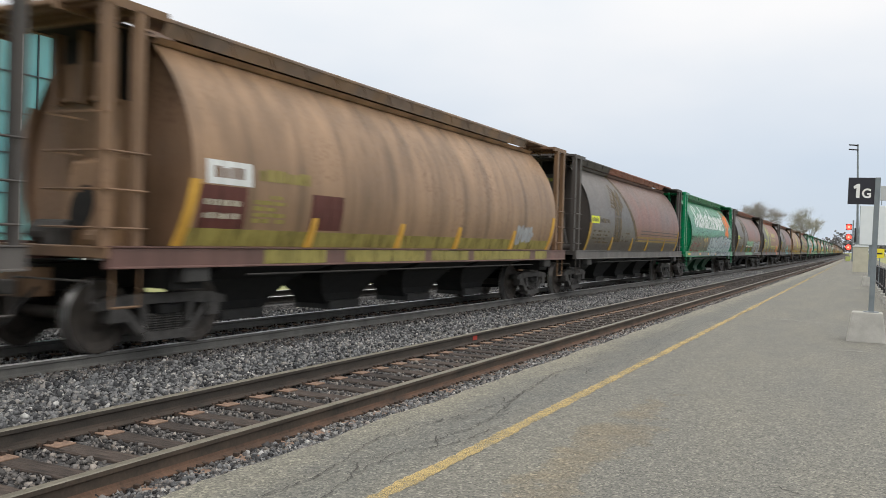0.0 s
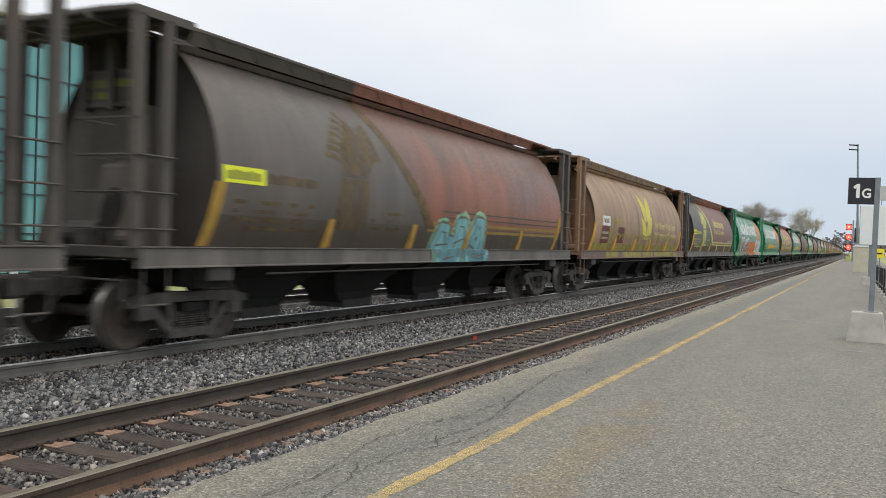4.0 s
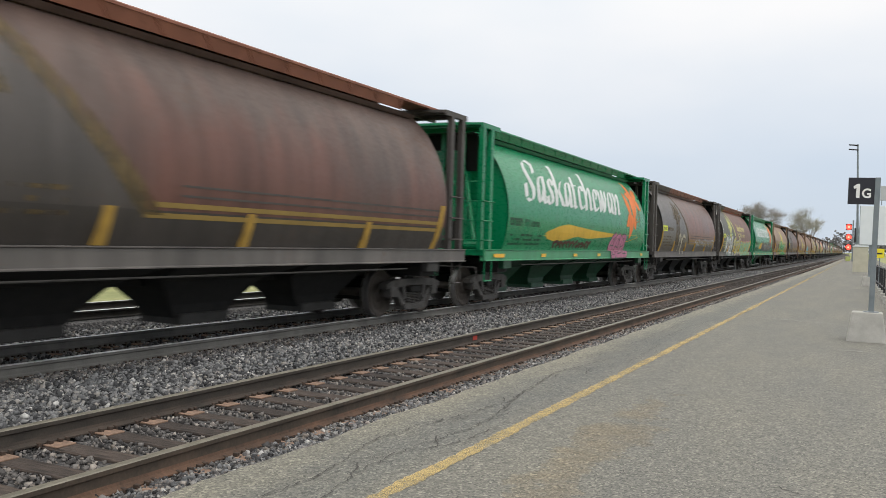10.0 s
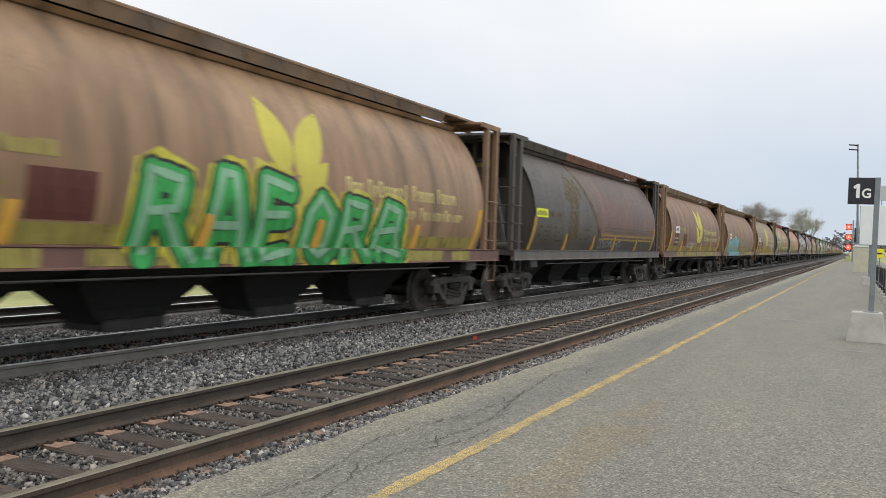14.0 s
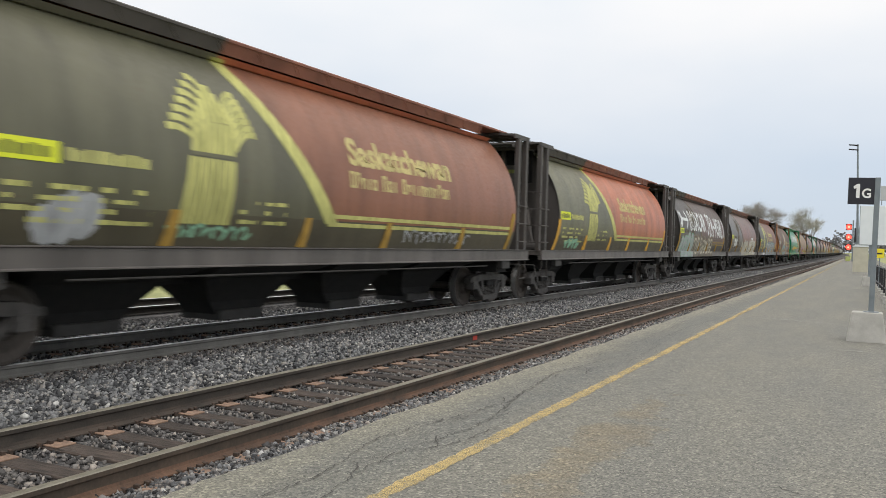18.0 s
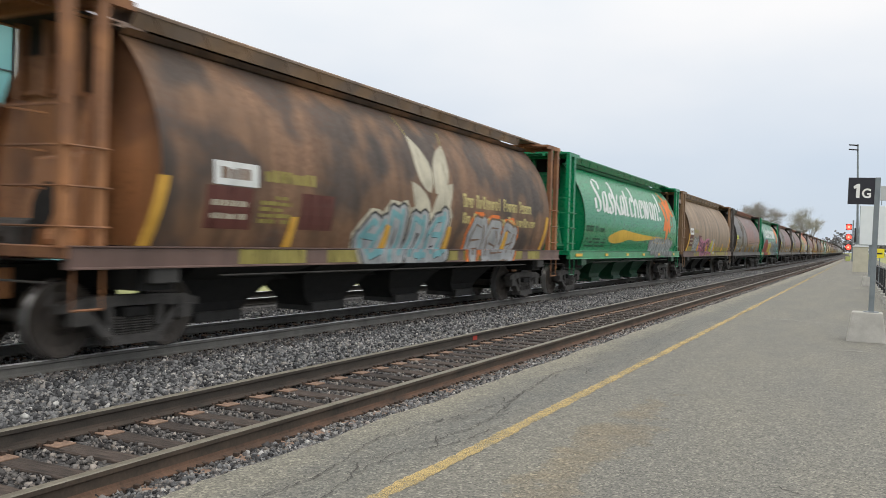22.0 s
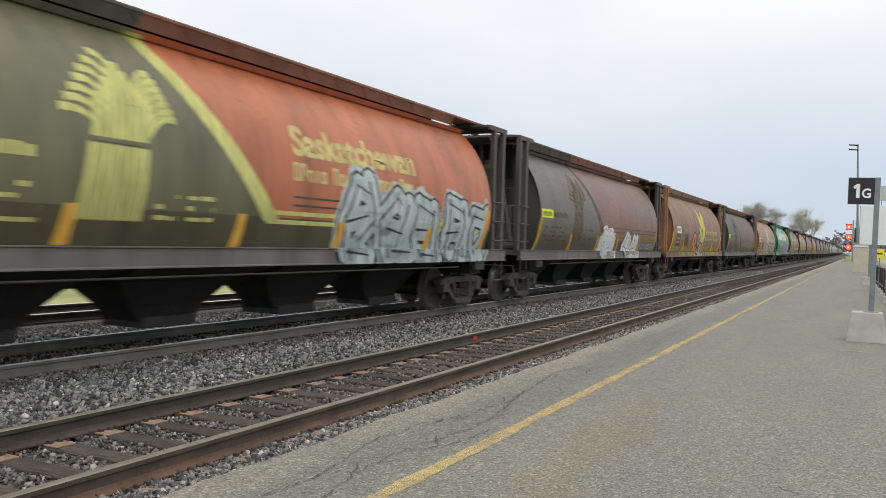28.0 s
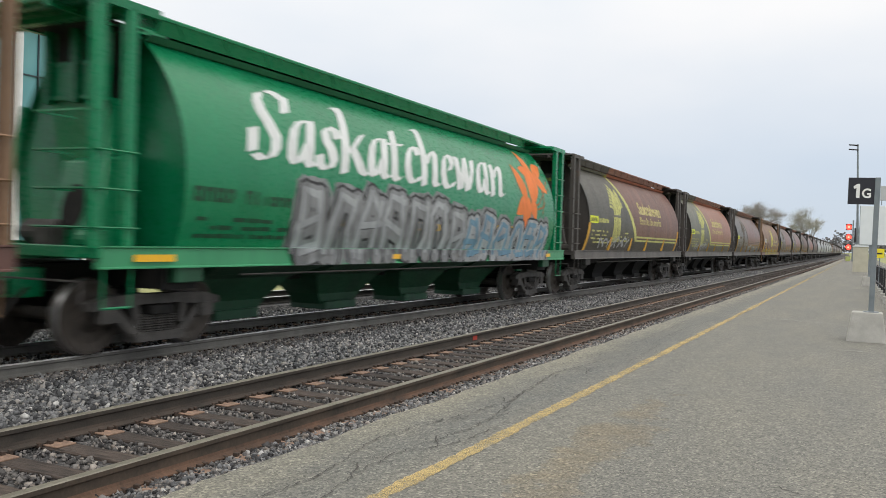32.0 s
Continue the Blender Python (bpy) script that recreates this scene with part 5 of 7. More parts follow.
M_LOT = plain("car_park_asphalt", (0.085, 0.085, 0.085), (0.15, 0.148, 0.145), 0.4, 0.9, 0.0, 0.3, 20.0)
tagged(link_mesh("car_park", boxes((-95, -36.5, 31.5, 95, -0.86, 0.10)), M_LOT), "grey asphalt car park beyond the tracks", "car park", kind="structure")


def tree(name, x, y, height, spread, seed, leaves=0, leaf_mat=None, label="", lean=0.0, deep=6, bark=None, base=-0.87):
    """Tapered trunk, forking limbs down to twigs, and small leaf clumps where it has them."""
    rng = random.Random(seed)
    wood, tips = bmesh.new(), []

    def limb(p, d, length, r, depth):
        q = p + d * length
        rod(wood, p, q, r, 6 if depth < 2 else 4, r * 0.66, caps=False)
        if depth >= deep or r < 0.006:
            tips.append(q)
            return
        if depth >= 3:
            tips.append(q)
        for i in range(2 if depth > 0 and rng.random() < 0.35 else 3):
            a = rng.uniform(0, 6.283)
            k = rng.uniform(0.25, 0.75) * spread
            nd = (d + Vector((math.cos(a) * k, math.sin(a) * k, rng.uniform(-0.12, 0.28)))).normalized()
            limb(q, nd, length * rng.uniform(0.62, 0.88), max(0.013 * height / 8, r * rng.uniform(0.50, 0.66)) if height > 12 else r * rng.uniform(0.5, 0.66), depth + 1)

    limb(Vector((0, 0, 0)), Vector((lean, 0, 1)).normalized(), height * 0.26, height * 0.022, 0)
    t = tagged(empty(name, pose(x, y, base)), label, "tree")
    part("trunk", wood, bark or M_BARK, t)
    if leaves:
        bm = bmesh.new()
        for p in tips:
            for i in range(leaves):
                c = p + Vector((rng.gauss(0, 0.62), rng.gauss(0, 0.62), rng.gauss(0, 0.5)))
                s = rng.uniform(0.04, 0.10)
                e1 = Vector((rng.uniform(-1, 1), rng.uniform(-1, 1), rng.uniform(-1, 1))) * s
                e2 = Vector((rng.uniform(-1, 1), rng.uniform(-1, 1), rng.uniform(-1, 1))) * s
                bm.faces.new([bm.verts.new(c + e) for e in (e1, e2, -e1, -e2)])
        part("crown", bm, leaf_mat, t)
    return t


M_BARK = plain("grey_bark", (0.055, 0.045, 0.038), (0.13, 0.11, 0.095), 6.0, 0.95, 0.0, 0.4)
# buds and twigs of the far trees, lightened to carry the distance haze
M_BUD = plain("spring_buds", (0.26, 0.25, 0.17), (0.36, 0.345, 0.25), 1.0, 0.9)
M_TWIG = plain("twig_haze", (0.26, 0.245, 0.23), (0.36, 0.34, 0.315), 1.0, 0.95, 0.0, 0.0)
M_FIR = plain("conifer_needles", (0.018, 0.028, 0.016), (0.045, 0.058, 0.032), 1.0, 0.9)
# bark for far trees: aerial haze is mixed into its colour
M_BARKFAR = plain("hazed_far_bark", (0.19, 0.17, 0.155), (0.29, 0.27, 0.245), 6.0, 0.95, 0.0, 0.2)
tree("bare_tree", -27.0, 262.0, 17.0, 1.15, 11, 5, M_TWIG, "bare leafless tree with fine twigs beyond the train", deep=7, bark=M_BARKFAR)
tree("bare_tree", -31.0, 268.0, 15.5, 1.15, 12, 5, M_TWIG, "bare leafless tree with fine twigs beyond the train", deep=7, bark=M_BARKFAR)
tree("budding_tree", -14.0, 262.0, 13.4, 0.66, 13, 9, M_BUD, "tree with thin yellow-green spring buds", lean=0.06, bark=M_BARKFAR)
tree("budding_tree", -17.6, 268.0, 12.0, 0.75, 14, 9, M_BUD, "tree with thin yellow-green spring buds", bark=M_BARKFAR)
for i, (x, y, h) in enumerate(((-44, 40, 8.5), (-47, 46, 9.5), (-52, 52, 9.0), (-41, 52, 8.0), (-50, 61, 9.0), (-46, 34.5, 8.0))):
    tree("bare_tree", x, y, h, 1.0, 30 + i, label="small bare tree beside the car park", base=0.08)


def conifer(x, y, h, seed):
    rng = random.Random(seed)
    t = tagged(empty("conifer", pose(x, y, -0.87)), "dark narrow conifer in the distance", "tree")
    bm = bmesh.new()
    rod(bm, (0, 0, 0), (0, 0, h * 0.97), h * 0.018, 6, 0.02)
    part("trunk", bm, M_BARK, t)
    bm = bmesh.new()
    k = int(h * 26)
    for i in range(k):
        z = h * (0.12 + 0.88 * i / k)
        r = (h - z) * 0.20 * rng.uniform(0.5, 1.1) + 0.06
        a = i * 2.4
        q = Vector((math.cos(a) * r, math.sin(a) * r, -0.28 * r))
        w = Vector((-math.sin(a), math.cos(a), 0)) * (0.12 + 0.18 * r)
        p = Vector((0, 0, z))
        bm.faces.new([bm.verts.new(p), bm.verts.new(p + q * 0.7 + w), bm.verts.new(p + q), bm.verts.new(p + q * 0.7 - w)])
    part("crown", bm, M_FIR, t)
    return t


conifer(-33.8, 262, 14.6, 50)
# far woods that close the view
# woods greyed and lightened: the haze in front of them is painted in
M_WOODS = plain("far_woods", (0.135, 0.135, 0.140), (0.21, 0.207, 0.21), 0.15, 0.95, 0.0, 0.0, 1.2)


def woods(name, x0, x1, y, h, seed, depth=40.0, step=2.4):
    """Leafless crowns as clouds of small twig clumps on thin trunks, uneven in height."""
    rng = np.random.default_rng(seed)
    k = int((x1 - x0) / step)
    n = 44
    x = np.linspace(x0, x1, k) + rng.uniform(-step, step, k)
    yy = y + rng.uniform(0, depth, k)
    hh = h * rng.uniform(0.55, 1.0, k) * (0.85 + 0.2 * np.sin(x * 0.05) + 0.1 * np.sin(x * 0.21))
    q = rng.normal(0, 1, (k, n, 3))
    q *= (rng.uniform(0.2, 1, (k, n)) ** 0.5 / np.linalg.norm(q, axis=2))[:, :, None]
    c = np.stack([x[:, None] + q[:, :, 0] * 0.34 * hh[:, None], yy[:, None] + q[:, :, 1] * 0.34 * hh[:, None], -0.85 + hh[:, None] * (0.56 + 0.44 * q[:, :, 2])], 2).reshape(-1, 3)
    s = 0.068 * np.repeat(hh, n)[:, None]
    e1, e2 = rng.uniform(-1, 1, c.shape) * s, rng.uniform(-1, 1, c.shape) * s
    quads = np.stack([c + e1, c + e2, c - e1, c - e2], 1)
    t = np.stack([np.stack([x + a, yy, z], 1) for a, z in ((-0.2, x * 0 - 0.86), (0.2, x * 0 - 0.86), (0.1, hh * 0.6), (-0.1, hh * 0.6))], 1)
    v = np.concatenate([quads, t]).reshape(-1, 3)
    me = bpy.data.meshes.new(name)
    me.from_pydata([tuple(p) for p in v.tolist()], [], [(i, i + 1, i + 2, i + 3) for i in range(0, len(v), 4)])
    me.materials.append(M_WOODS)
    return tagged(new(name, me), "far line of grey-brown leafless woods", "woods", kind="stuff")


woods("far_woods", -420, 60, 780, 28, 1, 40.0, 1.5)
woods("far_woods", -900, -60, 300, 13, 2)
woods("far_woods", 40, 300, 500, 12, 3)
woods("far_woods", -300, -95, 120, 10, 5)


def pickup(x, y, turn, wagon=False):
    """White pickup truck, or a wagon with a closed back, parked."""
    M_W = plain("white_car_paint", (0.70, 0.71, 0.72), (0.78, 0.79, 0.80), 2.0, 0.3, 0.0, 0.0)
    M_G = plain("dark_car_glass", (0.02, 0.025, 0.03), (0.04, 0.05, 0.055), 2.0, 0.1, 0.0, 0.0)
    if wagon:
        c = tagged(empty("wagon", pose(x, y, -0.01, 0, 0, turn)), "white sport utility wagon with dark windows, parked", "car")
    else:
        c = tagged(empty("pickup_truck", pose(x, y, 0.10, 0, 0, turn)), "white crew-cab pickup truck parked on the car park", "pickup truck")
    bm = bmesh.new()
    prism(bm, [(-2.8, 0.55), (-2.85, 1.05), (-1.0, 1.12), (1.35, 1.12), (2.75, 1.02), (2.8, 0.55), (2.3, 0.42), (-2.4, 0.42)], -0.95, 0.95, "x")
    bmesh.ops.bevel(bm, geom=bm.edges[:], offset=0.05, segments=2, affect="EDGES", profile=0.5)
    part("body", bm, M_W, c)
    bm = bmesh.new()
    prism(bm, [(-2.75 if wagon else -1.0, 1.10), (-2.5 if wagon else -0.85, 1.78), (0.65, 1.80), (1.35, 1.10)], -0.82, 0.82, "x")
    bmesh.ops.bevel(bm, geom=bm.edges[:], offset=0.04, segments=2, affect="EDGES", profile=0.5)
    part("cab", bm, M_W, c)
    for s in (-1, 1):
        bm = bmesh.new()
        prism(bm, [(-0.82, 1.20), (-0.72, 1.68), (0.02, 1.70), (0.02, 1.20)], s * 0.815, s * 0.835, "x")
        part("window", bm, M_G, c)
        bm = bmesh.new()
        if wagon:
            prism(bm, [(-2.40, 1.20), (-2.28, 1.68), (-1.12, 1.70), (-1.12, 1.20)], s * 0.815, s * 0.835, "x")
            part("window", bm, M_G, c)
            bm = bmesh.new()
        prism(bm, [(0.12, 1.20), (0.12, 1.70), (0.60, 1.70), (1.08, 1.20)], s * 0.815, s * 0.835, "x")
        part("window", bm, M_G, c)
        for yy in (-1.75, 1.85):
            bm = bmesh.new()
            rod(bm, (s * 0.72, yy, 0.38), (s * 0.97, yy, 0.38), 0.38, 18)
            w = part("wheel", bm, M_BLACKPAINT, c)
            bm = bmesh.new()
            rod(bm, (s * 0.965, yy, 0.38), (s * 0.985, yy, 0.38), 0.22, 12)
            part("rim", bm, M_GALV, w)
    return c


pickup(-28.6, 28.3, -9, True)
pickup(-50.5, 41.0, 65)
# dark shed beyond the car park
shed = tagged(empty("shed"), "low dark shed beyond the car park", "shed")
part("wall", boxes((-70, -58, 66, 90, 0.05, 2.4)), M_BLACKPAINT, shed)
bm = bmesh.new()
prism(bm, [(-70.4, 2.35), (-57.6, 2.35), (-64, 3.6)], 65.6, 90.4)
part("roof", bm, M_GALV, shed)

# ---------- lettering, emblems and graffiti on the cars ----------
def on_car(bm, lift):
    """Lays a flat drawing in (y, z) onto the car's side: the shell above, the sill below."""
    for z in [1.13, 1.40, 1.408, 4.140, 4.148, 4.226] + [1.5 + 0.14 * i for i in range(21)]:
        geom = bm.verts[:] + bm.edges[:] + bm.faces[:]
        bmesh.ops.bisect_plane(bm, geom=geom, plane_co=(0, 0, z), plane_no=(0, 0, 1))
    for y in (-7.14, 7.18):
        bmesh.ops.bisect_plane(bm, geom=bm.verts[:] + bm.edges[:] + bm.faces[:], plane_co=(0, y, 0), plane_no=(0, 1, 0))
    off = [f for f in bm.faces if f.calc_center_median().z < 1.13 or f.calc_center_median().z > 1.404 and not -7.14 < f.calc_center_median().y < 7.18]
    bmesh.ops.delete(bm, geom=off, context="FACES")
    for v in bm.verts:
        z = v.co.z
        v.co.x = (1.640 if z < 1.404 else 0.897 + 1.125 * (z - 4.150) if 4.144 < z < 4.2255 else seen_side(z)) + lift
    bmesh.ops.recalc_face_normals(bm, faces=bm.faces[:])
    return bm


def drawing(polys, lift=0.006):
    bm = bmesh.new()
    for p in polys:
        f = bm.faces.new([bm.verts.new((0, y, z)) for y, z in p])
        if len(p) > 4:
            bmesh.ops.triangulate(bm, faces=[f])
    bmesh.ops.remove_doubles(bm, verts=bm.verts[:], dist=0.0004)
    return on_car(bm, lift)


def rect(y0, y1, z0, z1):
    return [(y0, z0), (y1, z0), (y1, z1), (y0, z1)]


def ellipse(y, z, a, b, k=20, turn=0.0):
    c, s = math.cos(turn), math.sin(turn)
    return [(y + a * math.cos(q) * c - b * math.sin(q) * s, z + a * math.cos(q) * s + b * math.sin(q) * c) for q in (6.28318 * i / k for i in range(k))]


def petal(y, z, ang, length, wide, k=9):
    """A leaf or petal from (y, z), pointing along ang degrees."""
    a = radians(ang)
    up, across = [], []
    for i in range(k + 1):
        f = i / k
        w = wide * math.sin(math.pi * f ** 0.8) ** 0.9
        up.append((f * length, w))
    pts = up + [(u, -w) for u, w in up[-2:0:-1]]
    return [(y + u * math.cos(a) - w * math.sin(a), z + u * math.sin(a) + w * math.cos(a)) for u, w in pts]


def stroke(pts, w0, w1=None):
    """A band along a line of points, as quads."""
    w1 = w0 if w1 is None else w1
    out, k = [], len(pts) - 1
    rows = []
    for i, (y, z) in enumerate(pts):
        a, b = pts[max(0, i - 1)], pts[min(k, i + 1)]
        d = math.hypot(b[0] - a[0], b[1] - a[1]) or 1.0
        ny, nz = -(b[1] - a[1]) / d, (b[0] - a[0]) / d
        w = w0 + (w1 - w0) * i / k
        rows.append(((y + ny * w, z + nz * w), (y - ny * w, z - nz * w)))
    for r, s in zip(rows, rows[1:]):
        out.append([r[0], s[0], s[1], r[1]])
    return out


def lettering(body, y0, y1, z0, z1, shear=0.0, offset=0.0, lift=0.006, spacing=1.0):
    bm = text_bm(body, offset, shear, spacing)
    w, h = max(v.co.x for v in bm.verts), max(v.co.y for v in bm.verts)
    for v in bm.verts:
        v.co = Vector((0, y0 + v.co.x * (y1 - y0) / w, z0 + v.co.y * (z1 - z0) / h))
    return on_car(bm, lift)


def bars(y0, y1, z0, z1, seed, fill=0.75, lo=0.05, hi=0.16):
    """Writing too small to read: short upright bars."""
    rng = random.Random(seed)
    out, y = [], y0
    while y < y1:
        w = rng.uniform(lo, hi)
        if rng.random() < fill:
            out.append(rect(y, min(y + w, y1), z0, z1 - (z1 - z0) * rng.choice((0, 0, 0.15))))
        y += w + rng.uniform(0.02, 0.05)
    return out


def word(y0, y1, z0, z1, seed, letters):
    """A word drawn as plain letter-sized bars, the first one taller."""
    rng = random.Random(seed)
    w = (y1 - y0) / letters
    out = []
    for i in range(letters):
        a, b, hi = y0 + i * w, y0 + (i + 0.84) * w, z0 + (z1 - z0) * (1.0 if i == 0 else rng.choice((0.68, 0.68, 0.72, 0.98)))
        t = w * 0.27
        if rng.random() < 0.2 and i:
            out.append(rect((a + b) / 2 - t * 0.6, (a + b) / 2 + t * 0.6, z0, hi))
            continue
        out += [rect(a, a + t, z0, hi), rect(b - t, b, z0 + rng.choice((0, 0.3)) * (hi - z0), hi), rect(a + t, b - t, hi - t, hi)]
        if rng.random() < 0.5:
            out.append(rect(a + t, b - t, z0, z0 + t))
    return out


def paint(name, c, spread=0.25, rough=0.6, worn=0.0, thin=0.0):
    """Paint film: mottled, worn through in specks by worn, sprayed thin and cloudy by thin."""
    m, n, l, b = shader(name, rough)
    v = coords(n)
    f, g = noise_of(n, l, v, 1.3), noise_of(n, l, v, 9.0, 4.0)
    st = n.new("ShaderNodeMapping")
    st.inputs["Scale"].default_value = (1.0, 3.0, 0.5)
    l.new(v, st.inputs[0])
    k = noise_of(n, l, st.outputs[0], 3.0, 5.0, 0.65)
    h = sums(n, l, "ADD", sums(n, l, "MULTIPLY", f, 0.5), sums(n, l, "ADD", sums(n, l, "MULTIPLY", g, 0.2), sums(n, l, "MULTIPLY", k, 0.3)))
    l.new(ramp(n, l, h, [(0.34, tuple(x * (1 - spread) for x in c)), (0.62, c)]), b.inputs["Base Color"])
    if worn or thin:
        low = max(0.0, 1 - 2.2 * worn)
        a = ramp(n, l, k, [(0.34, (low,) * 3), (0.52, (1, 1, 1))])
        if thin:
            a = sums(n, l, "MULTIPLY", a, ramp(n, l, noise_of(n, l, v, 2.4, 4.0, 0.6), [(0.36, (1 - thin,) * 3), (0.60, (1, 1, 1))]))
        l.new(a, b.inputs["Alpha"])
    return m


P_WHITE = paint("white_paint", (0.74, 0.76, 0.76), 0.15, 0.6, 0.10)
P_CREAM = paint("cream_paint", (0.60, 0.56, 0.44), 0.3, 0.6, 0.12, 0.15)
P_ORANGE = paint("orange_paint", (0.80, 0.20, 0.035), 0.15, 0.6, 0.08)
P_RUSTOR = paint("dull_orange_paint", (0.40, 0.14, 0.035), 0.3, 0.6, 0.25)
P_GOLD = paint("gold_paint", (0.72, 0.45, 0.045), 0.25, 0.6, 0.08)
P_PALEY = paint("pale_yellow_paint", (0.60, 0.59, 0.20), 0.3, 0.6, 0.14)
P_DULLY = paint("faded_yellow_paint", (0.135, 0.092, 0.036), 0.3, 0.6, 0.46, 0.35)
P_LETY = paint("cream_yellow_paint", (0.62, 0.53, 0.22), 0.25, 0.6, 0.15)
P_OLIVEMARK = paint("olive_marking", (0.20, 0.22, 0.03), 0.2)
P_TAG = paint("bright_yellow_tag", (0.72, 0.78, 0.03), 0.1)
P_MAROON = paint("maroon_paint", (0.115, 0.030, 0.022), 0.25, 0.6, 0.12)
P_BANDY = paint("dirty_yellow_band", (0.37, 0.315, 0.080), 0.5, 0.6, 0.2)
P_WEAKG = paint("faint_green_lettering", (0.004, 0.055, 0.022))
P_BLACK = paint("black_paint_stroke", (0.02, 0.02, 0.022))
P_DKGREY = paint("dark_grey_spray", (0.15, 0.15, 0.15), 0.4, 0.6, 0.15, 0.25)
P_GREY = paint("grey_spray", (0.30, 0.31, 0.32), 0.4, 0.6, 0.15, 0.15)
P_SILVER = paint("silver_spray", (0.46, 0.48, 0.50), 0.3, 0.6, 0.12, 0.15)
P_CYAN = paint("cyan_spray", (0.22, 0.50, 0.55), 0.3, 0.6, 0.12, 0.15)
P_BLUE = paint("blue_spray", (0.20, 0.38, 0.52), 0.4, 0.6, 0.12, 0.15)
P_PINK = paint("pink_spray", (0.62, 0.22, 0.36), 0.3, 0.6, 0.12, 0.15)
P_LEAF = paint("green_spray", (0.05, 0.45, 0.11), 0.4, 0.6, 0.12, 0.15)
P_PALEG = paint("pale_green_spray", (0.30, 0.56, 0.38), 0.3, 0.6, 0.12, 0.15)
P_RED = paint("red_spray", (0.40, 0.055, 0.045), 0.5, 0.6, 0.2, 0.25)
P_YEL = paint("yellow_spray", (0.62, 0.56, 0.06), 0.3, 0.6, 0.12, 0.15)
P_PALEW = paint("pale_blue_spray", (0.50, 0.58, 0.60), 0.2, 0.6, 0.12, 0.15)
P_LILAC = paint("grey_lilac_spray", (0.36, 0.33, 0.37), 0.3, 0.6, 0.12, 0.1)
P_NAVY = paint("navy_spray", (0.025, 0.055, 0.10), 0.3, 0.6, 0.1)
P_MUD = paint("muddy_overspray", (0.235, 0.215, 0.175), 0.45, 0.6, 0.15, 0.2)
P_DKGREEN = paint("dark_green_spray", (0.03, 0.16, 0.045), 0.4, 0.6, 0.12, 0.1)
P_BROWNG = paint("brown_spray", (0.22, 0.13, 0.08), 0.4, 0.6, 0.12, 0.15)


def put(car, name, bm, material, label="", shared=None):
    if shared is not None:
        if shared not in MESH:
            me = bpy.data.meshes.new(name)
            bm().to_mesh(me)
            me.materials.append(material)
            MESH[shared] = me
        ob = new(name, MESH[shared])
        ob.parent = car
    else:
        ob = part(name, bm, material, car)
    if label:
        ob["label"] = label
    if name in ("marking", "paint_patch"):
        tagged(ob, kind="stuff")
    return ob


def moved(polys, dy):
    return [[(y + dy, z) for y, z in p] for p in polys]


def lily_polys():
    """Six-petalled lily over a broad trumpet."""
    return [petal(4.90, 2.72, 121, 1.05, 0.24), petal(5.75, 3.45, 124, 0.75, 0.20), petal(5.55, 3.45, 172, 0.72, 0.15), petal(5.85, 3.48, 18, 0.90, 0.18), petal(5.75, 3.50, -32, 0.98, 0.18),
            petal(5.70, 3.72, -112, 1.25, 0.40), petal(4.95, 2.75, -154, 1.00, 0.22), petal(5.05, 2.80, -118, 1.10, 0.26), petal(5.20, 2.75, -62, 0.62, 0.22)]


def stem_polys():
    return [p for a in ([(6.20, 2.95), (6.60, 3.25), (7.10, 3.52)], [(6.10, 3.00), (6.60, 3.06), (6.95, 3.25)], [(5.40, 2.56), (5.75, 2.66), (6.20, 2.95)], [(6.20, 2.95), (6.15, 2.65), (5.98, 2.35)],
                        [(5.6, 2.50), (6.0, 2.56), (6.25, 2.72)]) for p in stroke(a, 0.028, 0.016)]


def bang_polys():
    return [[(4.00, 3.10), (4.25, 3.09), (4.80, 3.90), (4.50, 3.92)], ellipse(4.02, 2.80, 0.16, 0.10, 14)]


